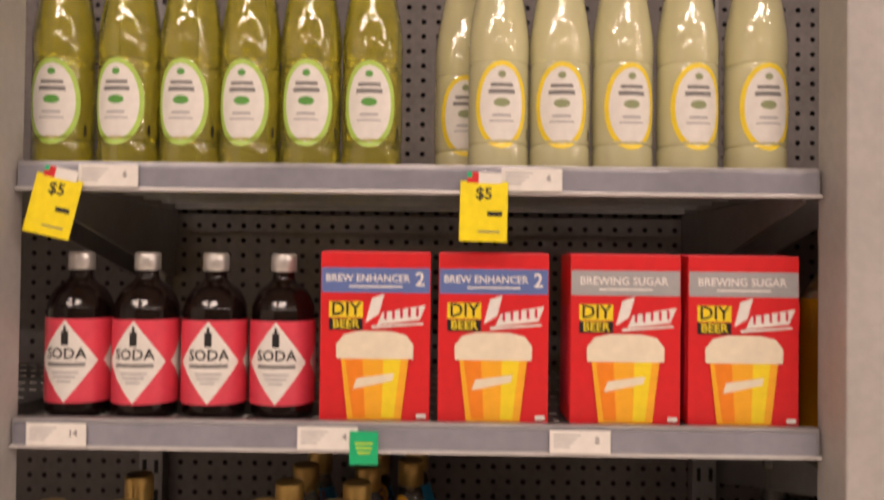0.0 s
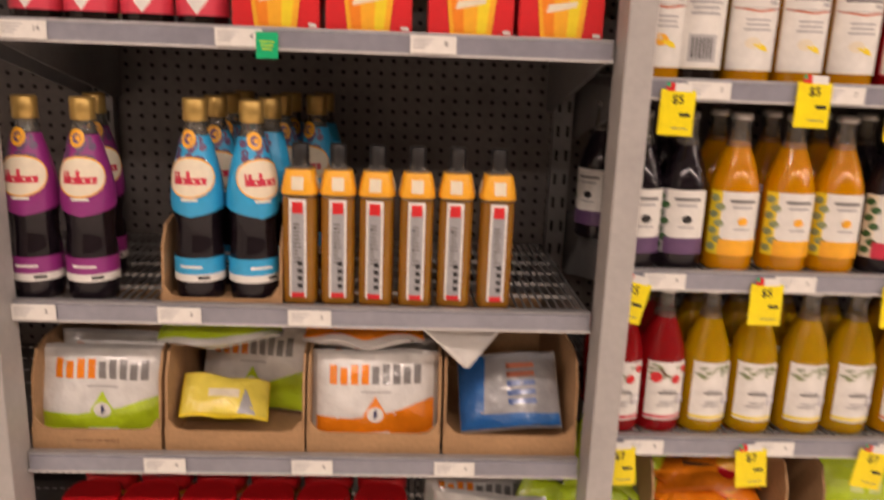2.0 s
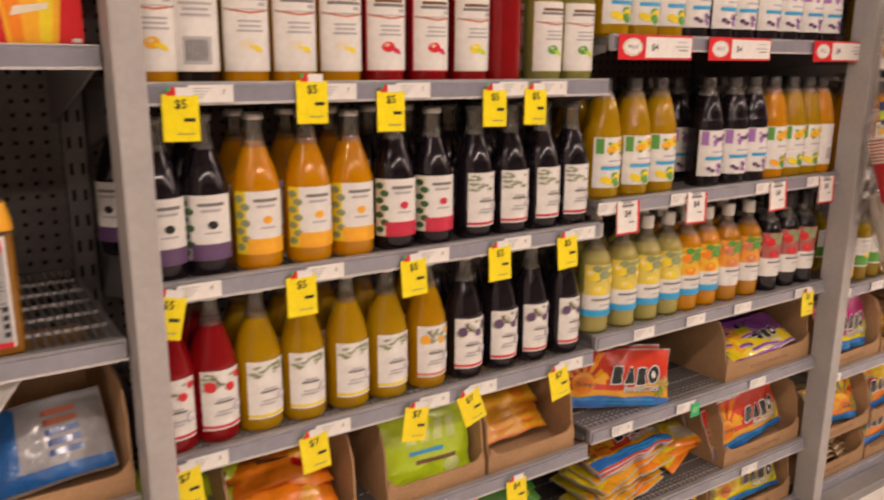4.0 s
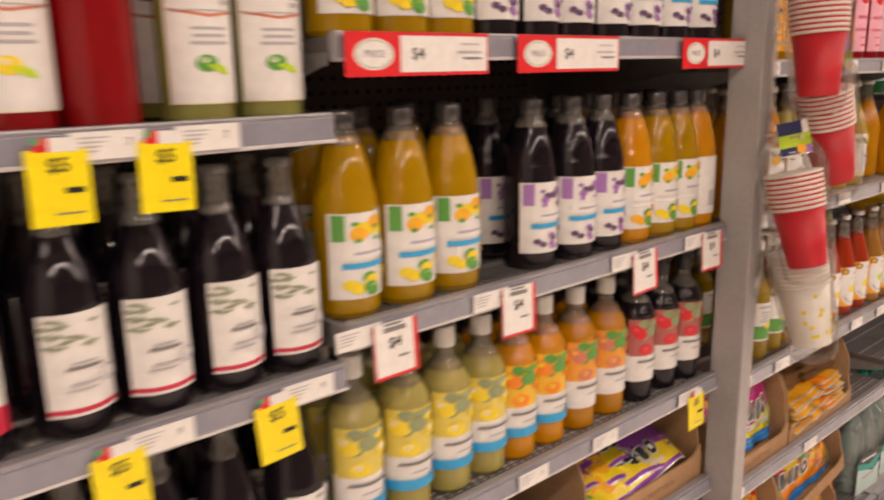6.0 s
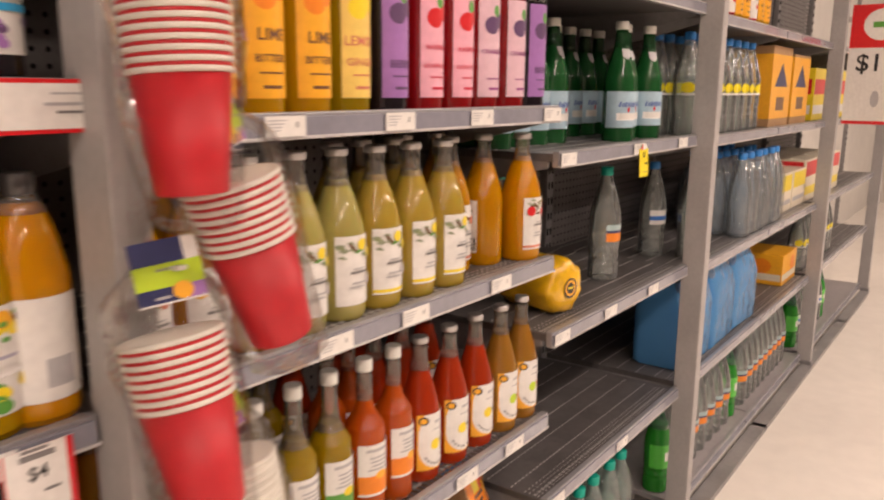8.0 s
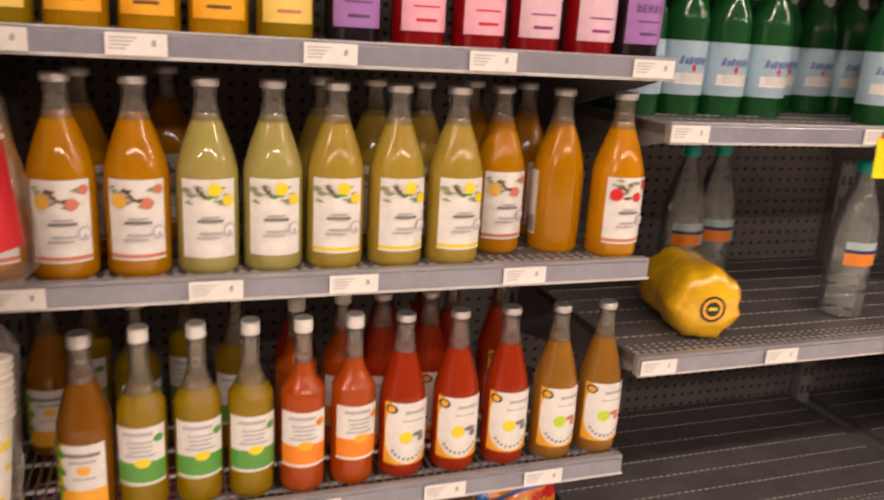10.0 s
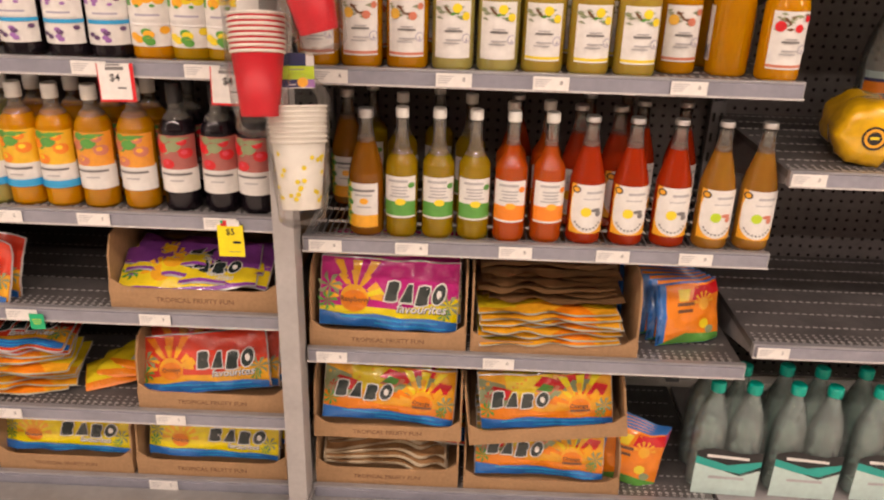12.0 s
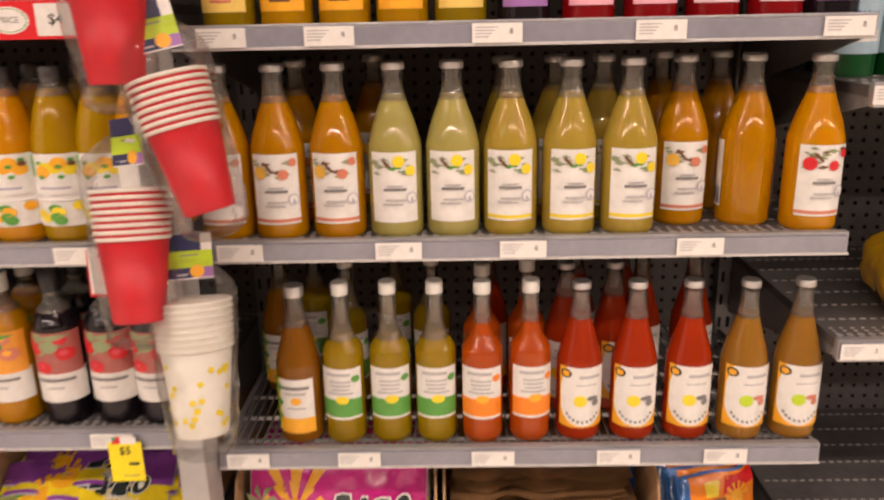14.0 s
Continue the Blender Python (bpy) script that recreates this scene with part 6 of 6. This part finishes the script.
for i in range(6):
    sachet("torn open", pose(2.435 + random.uniform(-0.012, 0.012), 0.900 + 0.010 * i, zb + 0.036 + 0.0115 * i, -84 + random.uniform(-5, 5), 5 - 2.5 * i, random.uniform(-6, 6)), [R(-0.14, 0.002, 0.14, 0.05, TORN), R(-0.14, 0.006, 0.14, 0.118, BROWNFOIL)], w=0.29, h=0.12, thick=0.006, wave=0.012, label="torn-open cream foil drink sachet in a cardboard tray", back=TORN)
for i in range(2):
    fruit_sachet("red", pose(2.47, 0.955 + 0.02 * i, zb + 0.088 + 0.006 * i, -84, 3, -4))
tray(2.272, 2.605, zb + 0.130, height=0.165, front=0.034, depth=0.40)
for i in range(7):
    fruit_sachet("trop", pose(2.435 + random.uniform(-0.004, 0.004), 0.914 + 0.026 * i, zb + 0.156, -16, random.uniform(-2, 2) + (4 if i == 0 else 0), random.uniform(-1.5, 1.5)))
tray(2.615, 2.975, zb, height=0.12, front=0.03, depth=0.40, words="")
for i in range(6):
    fruit_sachet("trop", pose(2.79, 0.912 + 0.03 * i, zb + 0.022, -12, random.uniform(-1, 1), random.uniform(-1.5, 1.5)))
tray(2.625, 2.98, zb + 0.122, height=0.150, front=0.034, depth=0.40, words="", tilt=-7)
for i in range(7):
    fruit_sachet("trop", pose(2.80, 0.914 + 0.026 * i, zb + 0.160, -10, -7 + random.uniform(-1, 1), random.uniform(-1.5, 1.5)))
for i in range(5):
    sachet("orange stand", pose(2.992 + 0.002 * i, 0.935 + 0.012 * i, zb - 0.004, -12, 9 + 2 * i, -6), None)


# ---- bays E to I ----
def six_pack(x, y, z, kind, film, label, print_=None, nx=2, ny=3, r=0.044, tall=1.0):
    """Water bottles shrink-wrapped together: bottles are parts of the pack."""
    t = thing("water_multipack", label, "water pack", kind.replace("_", " ") + " packs", at=pose(x, y, z, 0, 0, random.uniform(-3, 3)))
    k = KINDS[kind]
    prof = [(a * r / 0.044, b * tall) for a, b in smooth_profile(k["profile"], 3)]
    body = mesh_of("bottle", lathe(prof, 18), PETBLUE if kind == "still_water" else PETPACK)
    cap = mesh_of("cap", lathe([(0.016, 0.301 * tall - 0.024), (0.0165, 0.301 * tall - 0.022), (0.0165, 0.301 * tall - 0.003), (0.0145, 0.301 * tall)], 14), k["cap"])
    for i in range(nx):
        for j in range(ny):
            b = part("bottle", body, None, t)
            b.location = ((i - (nx - 1) / 2) * 2 * r, (j - (ny - 1) / 2) * 2 * r, 0)
            part("cap", cap, None, b)
    bm = bmesh.new()
    hx, hy = nx * r + 0.001, ny * r + 0.001
    rings = []
    for zz, s, rr in ((0.002, 0.0, 0.03), (0.03, 0.002, 0.03), (0.18, 0.002, 0.03), (0.225, -0.008, 0.04), (0.262, -0.028, 0.05)):
        zz *= tall
        ring = []
        for cx, cy, a0 in ((1, 1, 0), (-1, 1, 90), (-1, -1, 180), (1, -1, 270)):
            for q in range(5):
                a = radians(a0 + 90 * q / 4)
                ring.append(bm.verts.new((cx * (hx + s - rr) + rr * math.cos(a), cy * (hy + s - rr) + rr * math.sin(a), zz + 0.006 * math.sin(3 * a + zz * 50))))
        rings.append(ring)
    for lo, hi in zip(rings, rings[1:]):
        for i in range(20):
            bm.faces.new((lo[i], lo[(i + 1) % 20], hi[(i + 1) % 20], hi[i]))
    part("shrink_wrap", shade(bm), film, t, "crinkled shrink wrap")
    if print_:
        part("band", artwork(print_, on_flat(-hy - 0.0035), 0.3), None, t)
    return t


WAVE_BAND = [P([(-0.074, 0.0), (0.074, 0.0), (0.074, 0.075), (0.03, 0.055), (-0.03, 0.075), (-0.074, 0.10)], ink("pale_mint", (0.55, 0.70, 0.66))), P([(-0.074, 0.085), (-0.02, 0.070), (0.03, 0.062), (0.074, 0.085), (0.074, 0.10), (0.0, 0.085), (-0.074, 0.11)], TEAL), P([(-0.074, 0.105), (0.0, 0.084), (0.074, 0.10), (0.074, 0.125), (0.03, 0.118), (-0.04, 0.130), (-0.074, 0.120)], BLACK), P([(-0.05, 0.104), (0.045, 0.100), (0.045, 0.107), (-0.05, 0.112)], WHITE), R(-0.04, 0.045, 0.04, 0.052, PALEGREY)]
zE = LEVELS["E"]
for x in (3.225, 3.405, 3.59, 3.775):
    six_pack(x, 0.985, 0.071, "spring_water", FILM, "shrink-wrapped pack of green-capped water bottles", WAVE_BAND, ny=2, r=0.0405, tall=0.93)
GRN = [3.255 + 0.086 * i for i in range(9)]
row([("mineral_water", x) for x in GRN[:4]], zE[1] - 0.006, y=1.05)
row([("mineral_water", x + 0.02) for x in GRN], zE[1] - 0.006, y=1.145)
for x, y, turn in ((3.69, 0.955, -30), (3.78, 0.985, -12), (3.868, 0.955, -35), (3.955, 0.99, -20)):
    put("mineral_water", x, y, zE[1] - 0.006, turn)
for x, y in ((3.48, 1.172), (3.572, 1.195), (3.745, 1.0)):
    put("spring_water", x, y, zE[2] - 0.005, 10)


def biscuit_roll(x, y, z):
    t = thing("wrapped_roll", "yellow film-wrapped roll with a dark round emblem on its side", "wrapped packet", at=pose(x, y, z, 0, 0, -10))
    t.scale = (1.1, 1.1, 1.1)
    prof = [(0.012, -0.085), (0.044, -0.080), (0.058, -0.062), (0.0595, -0.02), (0.058, 0.0), (0.0595, 0.03), (0.058, 0.062), (0.046, 0.080), (0.014, 0.083)]
    bm = lathe(smooth_profile(prof, 3), 26)
    for v in bm.verts:
        a = math.atan2(v.co.y, v.co.x)
        k = 1 + (0.05 * math.sin(7 * a + 30 * v.co.z) + 0.03 * math.sin(13 * a - 55 * v.co.z)) * (0.3 + abs(v.co.z) / 0.08)
        v.co.x *= k
        v.co.y *= k
        v.co = Vector((v.co.x, v.co.z, v.co.y))
    bmesh.ops.recalc_face_normals(bm, faces=bm.faces[:])
    part("wrapper", bm, mat("wrapper_yellow", (0.76, 0.43, 0.006), 0.25, 0, 0.14, 45, 1.0, coat=0.7, stain=0.3), t)
    part("emblem", artwork([O(0, 0, 0.021, 0.021, BLACK, 18), O(0, 0, 0.017, 0.017, AMBER, 18), O(0, 0, 0.012, 0.012, BLACK, 14), R(-0.007, -0.002, 0.007, 0.003, LEMON)], lambda u, v, off: (u, -0.086 - off, v), 0.1), None, t)


biscuit_roll(3.385, 1.0, zE[2] + 0.056)
for x, z in ((3.236, zE[1]), (3.24, zE[2]), (3.484, zE[2]), (3.75, zE[2]), (3.246, zE[3]), (3.6, zE[3]), (3.6, zE[1]), (3.9, zE[1])):
    ticket("white", x, z - 0.004, word="3")
ticket("yellow", 3.62, zE[1] - 0.008, 0, 0.002)
for x in (4.30, 4.575, 4.85):
    six_pack(x, 0.985, zE[3] - 0.004, "still_water", BLUEFILM, "blue shrink-wrapped pack of water bottles", nx=3, ny=2, tall=1.06)
for x in (4.78, 4.97, 5.16):
    six_pack(x, 1.01, 0.846, "still_water", FILM, "clear shrink-wrapped pack of blue-capped water bottles")
for x, y in ((4.24, 0.93), (4.33, 0.96), (4.22, 1.05)):
    put("still_water", x, y, 0.844)
for i in range(8):
    for j in range(2):
        put("flavoured_water", 4.14 + 0.092 * i, 0.94 + 0.095 * j, 1.231)
for i in range(9):
    put("lemonade_pet" if i in (0, 8) else "spring_water", 4.13 + 0.093 * i, 0.95, 0.095)
    put("spring_water", 5.02 + 0.082 * i, 0.95, 0.095)
    put("still_water" if i % 4 else "lemonade_pet", 5.94 + 0.085 * i, 0.95, 0.095)
    put("flavoured_water", 5.94 + 0.085 * i, 0.95, 0.491)
    put("lime_bitters" if i % 3 else "pomegranate_syrup", 4.13 + 0.085 * i, 0.93, 1.58)


def carton(x, y, z, w, d, h, m, label, art):
    t = thing("carton", label, "carton", at=pose(x, y, z))
    part("box", boxes((-w / 2, w / 2, 0, d, 0, h), bevel=0.002), m, t)
    part("front_print", artwork(art, on_flat(0.0), 0.5), None, t)
    side = part("side_print", artwork(art, lambda u, v, off: (-w / 2 - off, d / 2 - u * d / w, v), 0.5), None, t)


CARTON_A = [R(-0.15, 0.03, 0.15, 0.27, AMBER), P([(-0.1, 0.15), (0, 0.24), (0.1, 0.15)], NAVY), R(-0.06, 0.06, 0.06, 0.11, BROWN)]
carton(5.10, 0.90, 1.231, 0.30, 0.3, 0.30, CARD, "brown carton printed with a dark triangle", CARTON_A)
carton(5.44, 0.90, 1.231, 0.30, 0.3, 0.28, CARD, "brown carton printed with a dark triangle", CARTON_A)
for x in (5.05, 5.35, 5.65):
    if x > 5.5:
        carton(x + 0.02, 0.92, 0.491, 0.27, 0.3, 0.14, AMBER, "amber fruit drink multipack carton", [R(-0.13, 0.02, 0.13, 0.05, CREAM), O(0.05, 0.085, 0.04, 0.035, ORANGE, 14)])
    if x > 5.3:
        carton(x + 0.08 if x < 5.6 else x + 0.06, 0.92, 0.846, 0.26, 0.3, 0.17, CREAM, "cream and yellow drink multipack carton", [R(-0.12, 0.09, 0.12, 0.16, LEMON), R(-0.12, 0.03, 0.12, 0.05, PALEGREY)])
    carton(x + 0.9, 0.92, 0.846, 0.26, 0.3, 0.20, CREAM, "cream and red drink multipack carton", [R(-0.12, 0.12, 0.12, 0.19, RED), R(-0.12, 0.03, 0.12, 0.07, LEMON)])
    carton(x + 0.9, 0.92, 1.231, 0.26, 0.3, 0.24, LEMON, "yellow drink multipack carton", [R(-0.12, 0.12, 0.12, 0.19, RED), R(-0.12, 0.03, 0.12, 0.07, WHITE)])
board = thing("price_board", "large white price board with a red top, hung from the upright", "price board", at=pose(5.862, 0.675, 1.22) @ Matrix.Diagonal((1.0, 1.25, 1.25, 1.0)))
part("board", boxes((0.0, 0.004, -0.10, 0.10, 0.0, 0.42), bevel=0.001), WHITE, board)
part("print", artwork([R(-0.10, 0.27, 0.10, 0.42, RED), O(0, 0.35, 0.06, 0.055, WHITE, 20), R(-0.03, 0.34, 0.03, 0.36, GREEN), R(-0.10, 0.0, 0.10, 0.27, WHITE), O(0, 0.09, 0.014, 0.03, PALEGREY, 12), R(-0.10, 0.0, 0.10, 0.012, RED), T("$1", -0.030, 0.215, 0.085, BLACK), R(0.045, 0.19, 0.08, 0.235, BLACK)], lambda u, v, off: (-off, -u, v), 0.5), None, board)
part("hook", boxes((0.0, 0.004, 0.10, 0.125, 0.36, 0.38)), STEEL, board)


# ---- cup bags on the clip strip ----
def cup_stack(cx, y, z, tilt, colour, dots, label, h=0.106, turn=0.25, nod=-8):
    """A bag of nested paper cups: tapered cup, stacked rolled rims, header card and film."""
    t = thing("paper_cup_pack", label, "paper cups", "hanging paper cup packs", at=pose(cx, y, z, nod, tilt, random.uniform(-8, 8)))
    r0, r1 = (0.034, 0.0465) if dots else (0.032, 0.0435)
    cup = lathe([(r0 - 0.001, 0.0), (r0, 0.002), (r1, h)], 30)
    body = part("cup", cup, colour, t)
    for i in range(8):
        zz = h + 0.0085 * i
        rr = r1 + 0.0004 * i
        rim = lathe([(rr, zz - 0.0028), (rr + 0.0028, zz - 0.002), (rr + 0.0034, zz), (rr + 0.0028, zz + 0.002), (rr, zz + 0.0028)], 30)
        part("rim", rim, CUP_WHITE, t, "white rolled rim")
        if i < 7:
            part("nested_cup", lathe([(rr + 0.0008, zz + 0.002), (rr + 0.001, zz + 0.0065)], 30), colour, t)
    if dots:
        rnd = random.Random(4)
        prof = [(r0, 0.002), (r1, h)]
        a = [O(rnd.uniform(-0.06, 0.06), rnd.uniform(0.012, 0.105), 0.0042, 0.0042, LEMON, 9) for _ in range(26)]
        part("dots", artwork(a, on_round(prof), 0.02), None, t, "scattered yellow dots")
    prof = smooth_profile([(0.022, -0.034), (0.040, -0.022), (0.043, 0.0), (0.050, 0.06), (0.055, 0.13), (0.056, 0.19), (0.044, 0.215), (0.020, 0.235)], 3)
    bm = lathe(prof, 24)
    for v in bm.verts:
        a = math.atan2(v.co.y, v.co.x)
        k = 1 + 0.05 * math.sin(5 * a + 40 * v.co.z) + 0.03 * math.sin(11 * a - 70 * v.co.z)
        v.co.x *= k
        v.co.y *= k
    part("bag", bm, BAGFILM, t, "crinkled clear film bag")
    top = h + 0.090
    card = part("header_card", artwork([R(-0.036, top, 0.036, top + 0.07, WHITE), R(-0.036, top + 0.044, 0.020, top + 0.07, NAVY), R(-0.036, top + 0.002, 0.010, top + 0.020, NAVY), R(-0.036, top + 0.018, 0.036, top + 0.044, LIME), R(0.014, top + 0.002, 0.036, top + 0.018, LILAC), O(0.012, top + 0.012, 0.011, 0.010, AMBER, 14), R(-0.012, top + 0.036, 0.016, top + 0.039, OLIVE), R(-0.018, top + 0.006, -0.002, top + 0.009, PALEGREY)], on_flat(-0.012), 0.5), None, t, "printed blue and lime header card")
    card.rotation_euler = (0, 0, turn)
    card.scale = (0.85, 1.0, 0.85)
    card.location = (0.012 if turn < 0 else 0.0, 0, 0.15 * top)
    part("card_back", boxes((-0.036, 0.036, -0.0118, -0.0112, top, top + 0.07)), WHITE, card)
    return t


cup_stack(2.248, 0.727, 1.272, 0, CUP_RED, False, "clear bag of nested red paper cups hung on a clip strip", nod=-4)
cup_stack(2.343, 0.723, 1.118, -14, CUP_RED, False, "clear bag of nested red paper cups hung askew")
cup_stack(2.240, 0.715, 0.977, -3, CUP_RED, False, "clear bag of nested red paper cups hung on a clip strip", turn=-0.5, nod=-13)
cup_stack(2.302, 0.720, 0.813, -2, CUP_WHITE, True, "clear bag of white paper cups with yellow dots", h=0.118, nod=-13)
strip = thing("clip_strip", "narrow clear plastic clip strip hung on the upright", "clip strip", at=pose(2.245, 0.806, 0))
part("strip", boxes((-0.012, 0.012, 0.0, 0.0015, 0.9, 1.95)), FILM, strip)
for z in (1.02, 1.20, 1.36, 1.52):
    part("hook", boxes((-0.006, 0.006, -0.06, 0.0, z, z + 0.004)), CAP_WHITE, strip)
